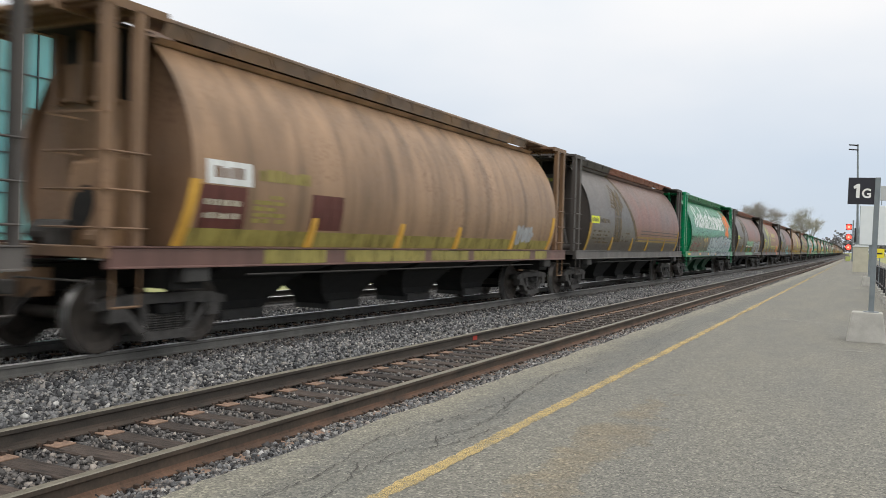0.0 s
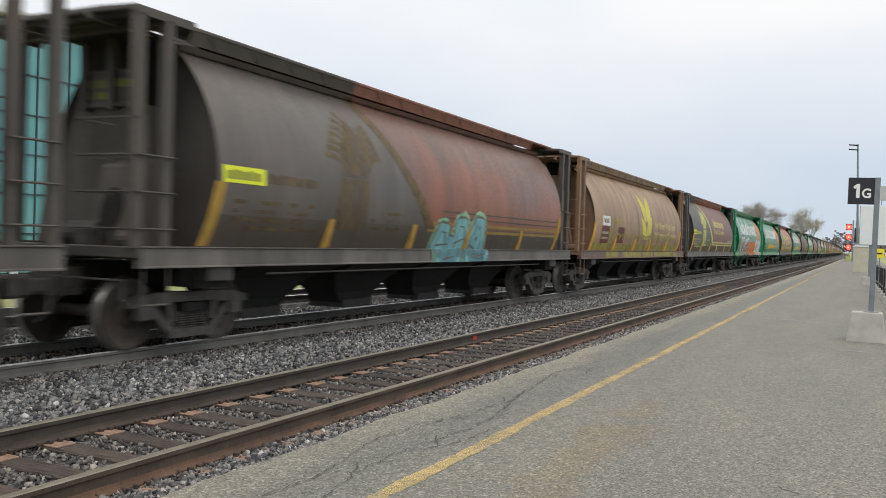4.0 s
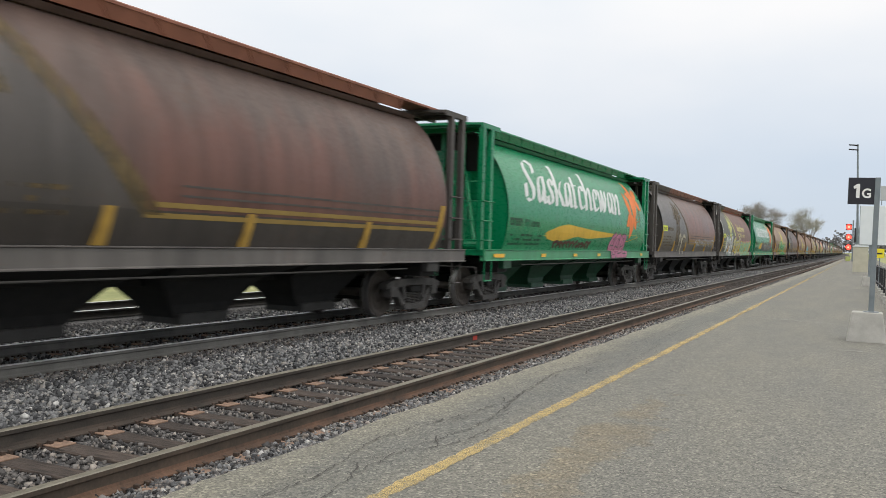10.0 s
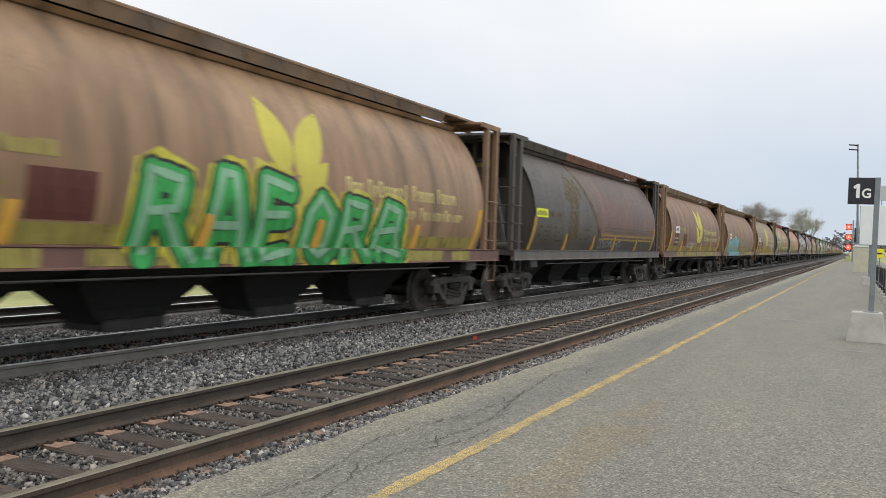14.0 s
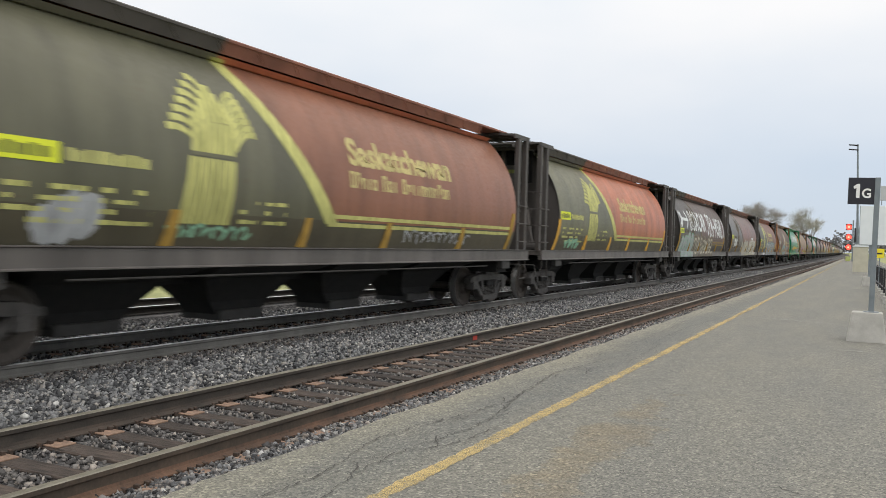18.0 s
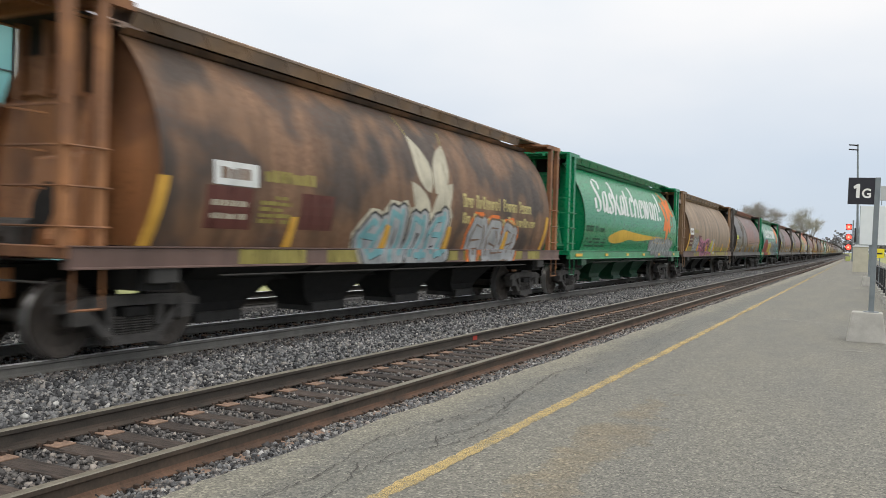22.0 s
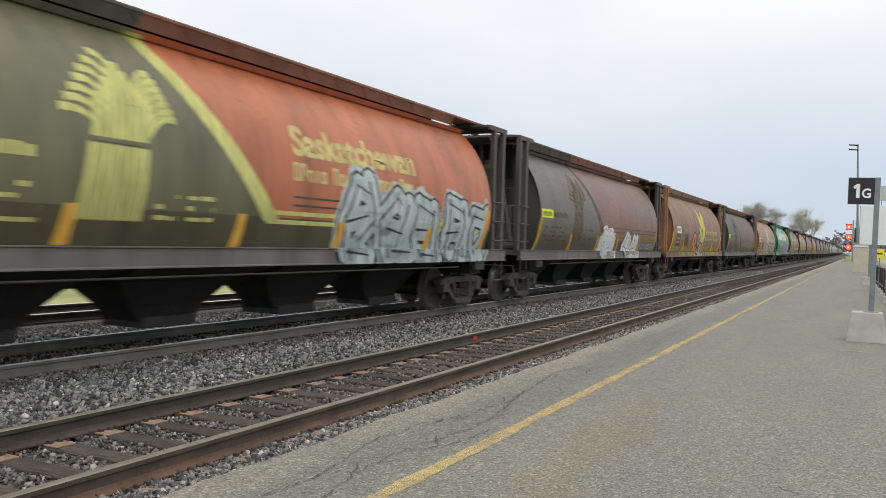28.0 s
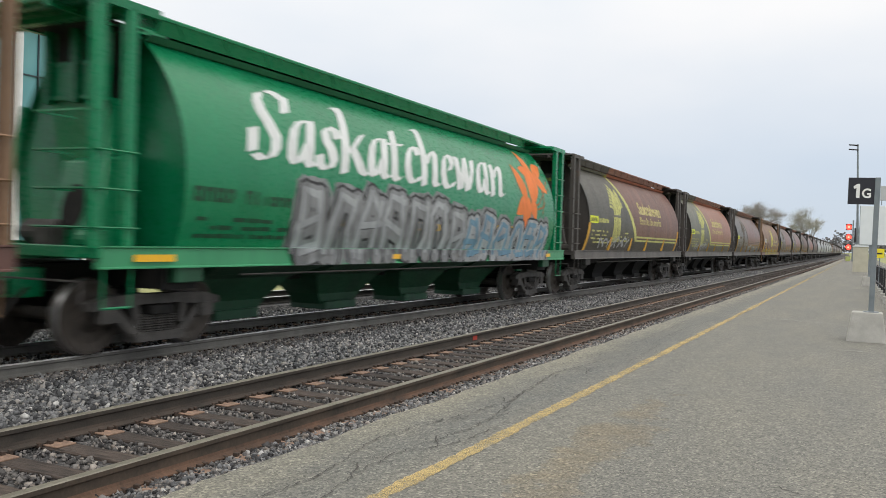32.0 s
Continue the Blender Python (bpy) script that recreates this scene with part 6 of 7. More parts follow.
# letters written with a broad nib: (advance, strokes), heights in x-heights
NIB = {
    "S": (0.74, [[(0.76, 1.36), (0.60, 1.46), (0.44, 1.47), (0.28, 1.38), (0.21, 1.20), (0.26, 1.00), (0.40, 0.76), (0.54, 0.50), (0.55, 0.26), (0.46, 0.08), (0.32, 0.03), (0.18, 0.12)], [(0.78, 1.40), (0.74, 1.06)], [(0.10, 0.62), (0.12, 0.16)]]),
    "a": (0.66, [[(0.46, 0.97), (0.30, 0.96), (0.18, 0.78), (0.12, 0.48), (0.14, 0.18), (0.24, 0.05), (0.36, 0.22), (0.46, 0.52)], [(0.53, 1.0), (0.50, 0.55), (0.49, 0.12), (0.58, 0.03), (0.68, 0.12)]]),
    "s": (0.53, [[(0.48, 0.74), (0.44, 0.92), (0.30, 0.97), (0.19, 0.86), (0.22, 0.66), (0.34, 0.46), (0.40, 0.24), (0.32, 0.06), (0.20, 0.03), (0.08, 0.12), (0.06, 0.32)]]),
    "k": (0.70, [[(-0.06, 1.47), (0.10, 1.50), (0.14, 1.40), (0.14, 0.0)], [(0.26, 0.50), (0.46, 0.78), (0.62, 0.98)], [(0.32, 0.60), (0.46, 0.34), (0.60, 0.08), (0.74, 0.04)]]),
    "t": (0.42, [[(0.18, 1.28), (0.14, 0.60), (0.14, 0.14), (0.24, 0.02), (0.36, 0.12)], [(-0.08, 0.90), (0.44, 0.95)]]),
    "c": (0.55, [[(0.50, 0.78), (0.46, 0.95), (0.32, 0.96), (0.19, 0.78), (0.13, 0.46), (0.18, 0.16), (0.30, 0.03), (0.44, 0.07), (0.54, 0.22)]]),
    "h": (0.70, [[(-0.06, 1.47), (0.10, 1.50), (0.14, 1.40), (0.14, 0.0)], [(0.22, 0.58), (0.34, 0.86), (0.48, 0.97), (0.56, 0.86), (0.52, 0.46), (0.51, 0.12), (0.60, 0.03), (0.70, 0.12)]]),
    "e": (0.57, [[(0.20, 0.46), (0.38, 0.54), (0.50, 0.74), (0.46, 0.94), (0.32, 0.96), (0.19, 0.78), (0.13, 0.46), (0.18, 0.16), (0.30, 0.03), (0.44, 0.07), (0.54, 0.22)]]),
    "w": (0.88, [[(0.04, 0.96), (0.13, 0.92), (0.16, 0.50), (0.20, 0.04)], [(0.24, 0.06), (0.46, 0.90)], [(0.47, 1.0), (0.48, 0.50), (0.52, 0.04)], [(0.56, 0.06), (0.74, 0.60), (0.80, 0.98)]]),
    "n": (0.72, [[(0.02, 0.94), (0.12, 0.98), (0.15, 0.86), (0.14, 0.0)], [(0.22, 0.58), (0.34, 0.86), (0.48, 0.97), (0.56, 0.86), (0.52, 0.46), (0.51, 0.12), (0.60, 0.03), (0.72, 0.12)]]),
}


def nib_word(body, y0, y1, z0, x_height, slant=0.42, wide=0.138, thin=0.032):
    """A word in a slanting broad-nib hand: thick uprights, thin joins."""
    k = (y1 - y0) / sum(NIB[c][0] for c in body)
    out, at = [], y0
    for c in body:
        for ln in NIB[c][1]:
            pts = [(at + k * x + slant * h * x_height, z0 + h * x_height) for x, h in ln]
            for (ya, za), (yb, zb) in zip(pts, pts[1:]):
                w = wide if abs(zb - za) > 0.6 * abs(yb - ya - slant * (zb - za)) else wide * 0.85
                out.append([(ya - w, za - thin), (ya + w, za + thin), (yb + w, zb + thin), (yb - w, zb - thin)])
        at += k * NIB[c][0]
    return out


def swoosh_polys():
    """A brush stroke: ragged thick start, long thinning tail and a thin second strand."""
    def top(y):
        return 2.18 - 0.055 * abs(y + 2.3) ** 1.0 * (1.0 if y > -2.3 else 0) - (0.10 * (-2.3 - y) ** 1.5 if y < -2.3 else 0) + (0.004 * (y + 2.3) ** 2 if y > -2.3 else 0)

    def low(y):
        return 1.66 + (0.035 * (y + 3.3) if y < -0.6 else 0.0945 + 0.042 * (y + 0.6)) + 0.09 * math.exp(-((y + 1.4) / 0.8) ** 2) + 0.16 * max(0.0, -3.4 - y) ** 1.5
    out, n = [], 54
    rng = random.Random(8)
    for i in range(n):
        a, b = -4.15 + 10.3 * i / n, -4.15 + 10.3 * (i + 1) / n
        out.append([(a, top(a)), (b, top(b)), (b, min(low(b), top(b) - 0.012)), (a, min(low(a), top(a) - 0.012))])
    for i in range(5):
        z = 1.76 + 0.03 * i
        out.append([(-4.15, z), (-4.15, z + 0.035), (-4.25 - rng.uniform(0, 0.25), z + 0.01)])
    return out + stroke([(2.6, 1.80), (3.4, 1.745), (4.4, 1.735), (5.2, 1.78), (6.4, 1.95)], 0.022, 0.008)


def sheaf_polys():
    """Gathered stalks below, ears fanning out in curved layers above."""
    out = []
    for j in range(8):
        a = -1 + j / 3.5
        low = [(-4.06 + 0.13 * f + a * (0.50 - 0.05 * f), 1.71 + 0.89 * f) for f in (0, 0.25, 0.5, 0.75, 1)]
        out += stroke(low, 0.056, 0.052)
        high = [(-3.92 + 0.13 * f + a * (0.42 + 0.05 * f * f), 2.67 + 0.45 * f) for f in (0, 0.33, 0.66, 1)]
        out += stroke(high, 0.051, 0.052)
        k = abs(a) ** 1.4
        inner = [(-3.79 + 0.02 * f + a * (0.47 - 0.16 * f), 3.12 + f * (0.56 - 0.42 * k)) for f in (0, 0.33, 0.66, 1)]
        out += stroke(inner, 0.054, 0.045)
    for j in range(7):          # ears: level at the tip, lower ones reach further out
        f = j / 6
        for tip, rise, stem in (((-4.12 - 0.71 * f ** 0.8, 3.70 - 0.76 * f), 0.09, -3.80 - 0.30 * f), ((-3.14 + 0.27 * f ** 0.7, 3.58 - 0.56 * f), 0.07, -3.56 + 0.14 * f)):
            pts = []
            for i in range(9):
                u = i / 8
                y = stem + (tip[0] - stem) * u
                z = tip[1] - 0.02 + rise * math.sin(1.9 * u + 0.9) - 0.30 * (1 - u) ** 2
                pts.append((y, z))
            out += stroke(pts, 0.030, 0.050)
    return out


def band_polys():
    n, out = 26, []
    def wide(z):
        d = 4.28 - z
        return 0.135 * math.sqrt(1 + (0.97 * d) ** 2 / (d * d + 0.1))
    for i in range(n):
        za, zb = 4.28 - (4.28 - 1.80) * i / n, 4.28 - (4.28 - 1.80) * (i + 1) / n
        out.append([(sweep_y(za) - wide(za), za), (sweep_y(za) + wide(za), za), (sweep_y(zb) + wide(zb), zb), (sweep_y(zb) - wide(zb), zb)])
    return out


def line_polys():
    return [rect(-0.78, 7.1, 1.900, 1.968), rect(-0.90, 7.1, 1.762, 1.830)]


def redline_polys():
    return [rect(-0.3, 7.1, 2.05, 2.08), rect(-0.3, 7.1, 2.18, 2.21)]


def small_rows(seed, y0, y1, z0, z1, rows):
    out = []
    for i in range(rows):
        z = z1 - (z1 - z0) * (i + 0.5) / rows
        out += bars(y0, y1, z - 0.03, z + 0.03, seed + i, 0.8, 0.06, 0.30)
    return out


def leaf_polys():
    return [petal(0.20, 2.54, 111, 1.24, 0.33), petal(0.40, 2.54, 51, 1.42, 0.33), petal(0.16, 1.87, 131, 1.14, 0.30), petal(0.22, 1.87, 42, 1.42, 0.30)]


def whisker_polys():
    return stroke([(-0.20, 3.55), (-0.34, 4.05)], 0.02) + stroke([(1.20, 3.55), (1.48, 3.95)], 0.02)


GLYPHS = [[[(0, 0), (0.25, 1), (0.5, 1), (0.75, 0)], [(0.15, 0.4), (0.6, 0.4)]],
          [[(0, 0), (0, 1), (0.55, 0.85), (0.1, 0.5), (0.65, 0.25), (0, 0)]],
          [[(0.7, 0.85), (0.2, 1), (0, 0.5), (0.2, 0), (0.7, 0.15), (0.65, 0.5), (0.4, 0.45)]],
          [[(0, 1), (0, 0)], [(0.65, 1), (0.1, 0.5), (0.7, 0)]],
          [[(0.65, 0.9), (0.1, 0.85), (0.1, 0.55), (0.6, 0.45), (0.6, 0.1), (0, 0.1)]],
          [[(0, 1), (0.1, 0), (0.6, 0.02)], [(0.1, 0.5), (0.5, 0.6)], [(0, 1), (0.6, 0.95)]],
          [[(0, 0), (0.1, 1), (0.35, 0.4), (0.6, 1), (0.75, 0)]],
          [[(0, 1), (0.1, 0.1), (0.55, 0.05), (0.65, 1)]],
          [[(0, 1), (0.7, 0.95)], [(0.35, 1), (0.3, 0)]],
          [[(0.1, 0.2), (0.1, 0.8), (0.4, 1), (0.68, 0.75), (0.68, 0.2), (0.35, 0), (0.1, 0.2)]],
          [[(0, 0), (0.05, 1), (0.55, 0.9), (0.5, 0.55), (0.08, 0.5)], [(0.3, 0.5), (0.7, 0)]],
          [[(0, 0), (0.05, 1)], [(0.62, 0), (0.66, 1)], [(0.05, 0.5), (0.65, 0.52)]],
          [[(0.1, 1), (0.7, 1)], [(0.45, 1), (0.45, 0.15), (0.2, 0), (0, 0.2)]],
          [[(0.05, 1), (0.05, 0), (0.6, 0)]],
          [[(0.35, 1), (0.35, 0)]],
          [[(0.05, 0.5), (0.6, 0.5)]],
          [[(0.68, 0.85), (0.3, 1), (0.05, 0.65), (0.08, 0.2), (0.4, 0), (0.7, 0.15)]]]


def angular(rng):
    """Interlocking angular strokes of one sprayed letter-like form."""
    u = rng.uniform
    out = [[(u(0.0, 0.25), u(0.0, 0.12)), (u(-0.05, 0.2), u(0.4, 0.65)), (u(0.1, 0.4), u(0.88, 1.0)), (u(0.5, 0.8), u(0.8, 1.0))],
           [(u(0.55, 0.85), u(0.85, 1.0)), (u(0.6, 0.85), u(0.35, 0.6)), (u(0.45, 0.9), u(0.0, 0.15))]]
    if rng.random() < 0.7:
        out.append([(u(0.05, 0.2), u(0.35, 0.55)), (u(0.6, 0.8), u(0.3, 0.6))])
    if rng.random() < 0.5:
        out.append([(u(0.1, 0.3), u(0.0, 0.1)), (u(0.6, 0.95), u(0.0, 0.15))])
    return out


def scribble(rng):
    """One loop of a quick hand-sprayed tag."""
    a, b, c = rng.uniform(0.3, 0.55), rng.uniform(0.6, 1.0), rng.uniform(0, 1)
    return [[(0.95 * q / 11 + a * 0.4 * math.sin(q * 1.15 + c), 0.5 + 0.5 * b * math.cos(q * 0.95 + c * 3)) for q in range(12)]]


def graffiti(car, y0, y1, z0, z1, letters, fill, edge, seed, back=None, shine=None, thick=0.15, label="spray-painted graffiti", shapes=()):
    """Sprayed letters too wild to read: a cloud, an outline and a fill, one over the other."""
    rng = random.Random(seed)
    w, h = (y1 - y0) / letters, z1 - z0
    lines = []
    for i in range(letters):
        g = GLYPHS[shapes[i]] if i < len(shapes) else scribble(rng) if edge is None else angular(rng)
        ox, lean = y0 + i * w, rng.uniform(-0.12, 0.18)
        hh = h * rng.uniform(0.78, 1.0)
        for ln in g:
            pts = [(ox + w * (0.12 + 0.98 * p[0] + rng.uniform(-0.05, 0.05)) + lean * p[1] * h * 0.4, z0 + hh * (0.08 + 0.84 * p[1] + rng.uniform(-0.05, 0.05))) for p in ln]
            fine = []
            for a, b in zip(pts, pts[1:]):
                fine += [(a[0] + (b[0] - a[0]) * t / 3, a[1] + (b[1] - a[1]) * t / 3) for t in range(3)]
            lines.append(fine + [pts[-1]])
    t = min(thick, w * 0.30) if edge is None else min(max(thick, 0.30), w * 0.34)
    if back is not None:
        pol = []
        for ln in lines:
            pol += stroke(ln, t * 0.62 + 0.13)
            for y, z in ln[::2]:
                r = t * 0.62 + rng.uniform(0.06, 0.20)
                pol.append(ellipse(y + rng.uniform(-0.08, 0.08), z + rng.uniform(-0.06, 0.06), r, r * rng.uniform(0.6, 1.0), 7, rng.uniform(0, 3)))
        put(car, "graffiti_cloud", drawing(pol, 0.0050), back)

    def body(width, dy=0.0, dz=0.0):
        out = []
        for ln in lines:
            moved = [(y + dy, z + dz) for y, z in ln]
            out += stroke(moved, width)
            for y, z in moved[::3]:
                out.append(ellipse(y, z, width * 1.05, width * 1.05, 8))
        return out
    piece = put(car, "graffiti", drawing(body(t * 0.62), 0.0095), fill, label)
    if edge is not None:
        put(piece, "graffiti_outline", drawing(body(t * 0.62 + 0.05), 0.0072), edge)
        put(piece, "graffiti_crease", drawing([q for ln in lines for q in stroke(ln, 0.028, 0.014)], 0.0105), edge)
    if shine is not None:
        put(piece, "graffiti_shine", drawing(body(t * 0.20, -0.02, 0.05), 0.0115), shine)
    return piece


def patch(car, y0, y1, z0, z1, material, seed, blobs=16, name="paint_patch", label=""):
    y0, y1 = y0 - slack(NUMBER[car]), y1 - slack(NUMBER[car])
    rng = random.Random(seed)
    pol, y = [], y0
    while y < y1:           # upright roller strokes side by side, ragged above and below
        w = rng.uniform(0.14, 0.34)
        a, b2 = z0 + rng.uniform(-0.1, 0.06), z1 + rng.uniform(-0.35, 0.12) * (z1 - z0)
        lean = rng.uniform(-0.05, 0.05)
        pol.append([(y, a), (y + w, a + rng.uniform(-0.02, 0.02)), (y + w + lean, b2 - 0.06), (y + w * 0.7 + lean, b2), (y + w * 0.25 + lean, b2 - 0.01), (y + lean, b2 - 0.07)])
        y += w * rng.uniform(0.8, 1.0)
    return put(car, name, drawing(pol, 0.0056 + 0.0001 * (seed % 5)), material, label)


def dress(k, car, kind):
    if kind == "green":
        bang = k in (2, 8, 9, 16, 28, 29, 31)
        put(car, "lettering", lambda: drawing(nib_word("Saskatchewan", -6.00, 3.70, 2.68, 0.79), 0.007), P_WHITE, "white lettering reading Saskatchewan", "green_text")
        if bang:
            put(car, "exclamation_mark", lambda: drawing(bang_polys(), 0.007), P_WHITE, "", "green_bang")
        em = put(car, "lily_emblem", lambda: drawing(moved(lily_polys(), 0.42), 0.0062), P_ORANGE, "orange lily emblem", "lily")
        put(em, "lily_stem", lambda: drawing(moved(stem_polys(), 0.42), 0.0056), P_RUSTOR, "", "stem")
        put(car, "swoosh", lambda: drawing(swoosh_polys(), 0.0050), P_GOLD, "golden-yellow painted swoosh", "swoosh")
        put(car, "marking", lambda: drawing(word(-7.0, -6.15, 2.02, 2.22, 3, 4) + word(-5.95, -4.85, 2.02, 2.22, 4, 6) + small_rows(5, -6.9, -4.6, 1.5, 1.85, 3), 0.0042), P_WEAKG, "faint dark markings", "green_marks")
    elif kind in ("olive", "olive2", "olive3", "brown", "brown2"):
        strong = not kind.startswith("brown")
        put(car, "wheat_sheaf", lambda: drawing(moved([[(-3.92 + 0.90 * (y + 3.92), z) for y, z in p] for p in sheaf_polys()], 0.24), 0.0060), P_PALEY if strong else P_DULLY, "painted wheat sheaf", "sheaf" + str(strong))
        put(car, "sheaf_tie", lambda: drawing([rect(-4.09, -3.26, 2.625, 2.675)], 0.0075), M_OLIVE if strong else M_DARK, "", "tie" + str(strong))
        put(car, "curved_stripe", lambda: drawing(band_polys(), 0.0055), P_PALEY if strong else P_DULLY, "", "band" + str(strong))
        put(car, "stripe", lambda: drawing(line_polys()[:1], 0.0050), P_PALEY if strong else P_STRIPE, "", "line1" + str(strong))
        put(car, "stripe", lambda: drawing(line_polys()[1:], 0.0050), P_PALEY if strong else P_STRIPE, "", "line2" + str(strong))
        if not strong or k in (10, 34):
            put(car, "dark_stripe", lambda: drawing(redline_polys(), 0.0046), M_DARK, "", "redline")
        put(car, "number_tag", lambda: drawing([rect(-7.06, -6.14, 2.31, 2.55)], 0.0065), P_TAG, "bright yellow number tag", "tag")
        put(car, "marking", lambda: drawing(bars(-6.98, -6.22, 2.36, 2.50, 12, 1.0, 0.10, 0.15), 0.0080), P_OLIVEMARK, "", "tagbars")
        put(car, "marking", lambda: drawing(bars(-6.04, -4.85, 2.35, 2.50, 8, 1.0, 0.09, 0.13), 0.0058), P_PALEY if strong else P_DULLY, "", "num" + str(strong))
        put(car, "marking", lambda: drawing(small_rows(20, -6.8, -5.75, 1.62, 2.12, 4) + small_rows(30, -5.55, -4.75, 1.62, 2.12, 4) + small_rows(40, -3.12, -2.72, 1.70, 2.12, 3) + small_rows(50, -2.55, -2.05, 1.70, 2.12, 3), 0.0058), P_PALEY if strong else P_DULLY, "", "rows" + str(strong))
        if strong:
            put(car, "lettering", lambda: lettering("Saskatchewan", -0.26, 3.72, 2.84, 3.34, 0.0, 0.036), P_LETY, "cream lettering reading Saskatchewan", "sask_small")
            put(car, "marking", lambda: drawing(word(-0.30, 0.62, 2.45, 2.74, 60, 5) + word(0.78, 1.38, 2.45, 2.74, 61, 3) + word(1.52, 3.58, 2.45, 2.74, 62, 11), 0.006), P_LETY, "", "sask_sub")
    elif kind in ("tan", "tan2", "tan3", "tan4", "rust"):
        if kind != "rust":
            put(car, "yellow_band", lambda: drawing([rect(-7.15, 7.25, 1.42, 1.66)], 0.0040), P_BANDY, "grimy yellow band along the foot of the shell", "tanband")
        put(car, "sill_patch", lambda: drawing([rect(y, y + w, 1.165, 1.375) for y, w in ((-5.6, 1.6), (-3.4, 2.9), (-0.2, 1.8), (1.9, 3.6), (5.9, 0.9))], -0.016), P_BANDY, "", "tansill")
        near = k in (0, 29, 38)       # tag and panel sit close to the leading stake
        dy, ly = (-0.70 if near else 0.0), (0.42 if k == 36 else 0.0)
        lay = str(near)
        put(car, "number_tag", lambda: drawing([rect(-6.20 + dy, -5.26 + dy, 2.27, 2.60)], 0.006), P_MAROON if k == 17 else P_WHITE, "dark number tag" if k == 17 else "white number tag", "tantag" + lay + str(k == 17))
        put(car, "marking", lambda: drawing(bars(-6.05 + dy, -5.45 + dy, 2.36, 2.52, 70, 1.0, 0.10, 0.15), 0.0075), P_BANDY if k == 17 else P_BROWNG, "", "tantag2" + lay + str(k == 17))
        put(car, "maroon_panel", lambda: drawing([rect(-6.33 + dy, -5.36 + dy, 1.66, 2.25)], 0.0046), P_MAROON, "", "mar1" + lay)
        put(car, "maroon_panel", lambda: drawing([rect(-4.20 + 0.4 * dy, -3.29 + 0.4 * dy, 1.69, 2.26)], 0.0046), P_MAROON, "", "mar2" + lay)
        put(car, "marking", lambda: drawing(small_rows(84, -5.20 + dy, -4.45 + dy, 1.75, 2.2, 5) + bars(-5.10 + dy, -3.85 + dy, 2.38, 2.56, 81, 1.0, 0.11, 0.16), 0.0060), P_BANDY, "", "tanrows" + lay)
        put(car, "marking", lambda: drawing(bars(-6.22 + dy, -5.48 + dy, 1.80, 1.88, 82, 1.0, 0.06, 0.12) + bars(-6.22 + dy, -5.48 + dy, 1.98, 2.06, 83, 1.0, 0.06, 0.12), 0.0062), P_CREAM, "", "tanpanel" + lay)
        if k not in (0, 29):
            em = put(car, "wheat_emblem", lambda: drawing(moved(leaf_polys(), ly), 0.006), P_STRIPE if k == 20 else P_YELD if kind != "rust" and k != 38 else P_CREAM, "yellow wheat-ear emblem", "leaf" + kind + str(k in (20, 38)) + str(ly))
            put(em, "wheat_whisker", lambda: drawing(moved(whisker_polys(), ly), 0.0058), P_BANDY, "", "whisk" + kind + str(ly))
            if k != 20:
                put(car, "marking", lambda: drawing(word(1.75, 2.30, 2.34, 2.64, 90, 3) + word(2.45, 3.90, 2.34, 2.64, 91, 8) + word(4.05, 4.95, 2.34, 2.64, 92, 5) + word(5.10, 5.95, 2.34, 2.64, 93, 5) + word(1.75, 2.15, 1.98, 2.22, 94, 2) + word(2.30, 4.20, 1.98, 2.22, 95, 10) + word(4.35, 6.30, 1.98, 2.22, 96, 11), 0.006), P_LETY, "", "tanwords")


P_YELD = paint("leaf_yellow_paint", (0.60, 0.54, 0.09), 0.25)
P_STRIPE = paint("ochre_stripe_paint", (0.30, 0.20, 0.05), 0.3)
for k, car in CARS.items():
    if -1 <= k <= 46:
        dress(k, car, CAR_KIND[k])

# cars with graffiti of their own
NUMBER = {car: k for k, car in CARS.items()}


def g(car, y0, y1, *rest, **named):
    d = -slack(NUMBER[car])
    return graffiti(car, y0 + d, y1 + d, *rest, **named)


g(CARS[0], 3.9, 5.0, 1.55, 2.1, 3, P_SILVER, None, 1)
patch(CARS[2], -7.4, -5.2, 1.42, 1.95, P_RED, 71, label="red sprayed patch")
patch(CARS[2], -7.25, -1.9, 1.42, 2.22, P_MUD, 2, label="grey-brown overpainted patch")
put(CARS[2], "paint_patch", drawing([rect(-7.2, -1.2, 1.17, 1.375)], -0.012), P_GREY, "grey paint on the sill")
g(CARS[2], -2.1, 6.5, 1.16, 2.36, 10, P_PALEW, P_NAVY, 3, None, None, 0.2)
put(CARS[3], "paint_patch", drawing([rect(-2.4, 1.75, 1.42, 1.70)], 0.0052), P_DKGREEN, "green sprayed band")
put(CARS[3], "paint_patch", drawing(bars(-2.5, 2.0, 1.16, 1.38, 72, 1.0, 0.3, 0.7), -0.012), P_PALEG, "pale green paint on the sill")
put(CARS[3], "paint_patch", drawing([rect(-2.4, 1.7, 1.70, 1.98)], 0.0048), P_BLACK, "black sprayed band")
put(CARS[3], "paint_patch", drawing(bars(-2.2, 1.5, 1.78, 1.92, 73, 0.75, 0.25, 0.6), 0.0060), P_WHITE, "white blocks on a black band")
g(CARS[3], -2.6, 1.6, 1.80, 2.34, 7, P_PALEG, None, 4, None, None, 0.12)
g(CARS[3], 2.0, 6.4, 1.38, 2.2, 6, P_SILVER, P_BLACK, 5, thick=0.13, shapes=(16, 11, 5, 5, 8, 9))
g(CARS[4], 4.2, 5.5, 1.17, 2.1, 2, P_ORANGE, P_SILVER, 6)
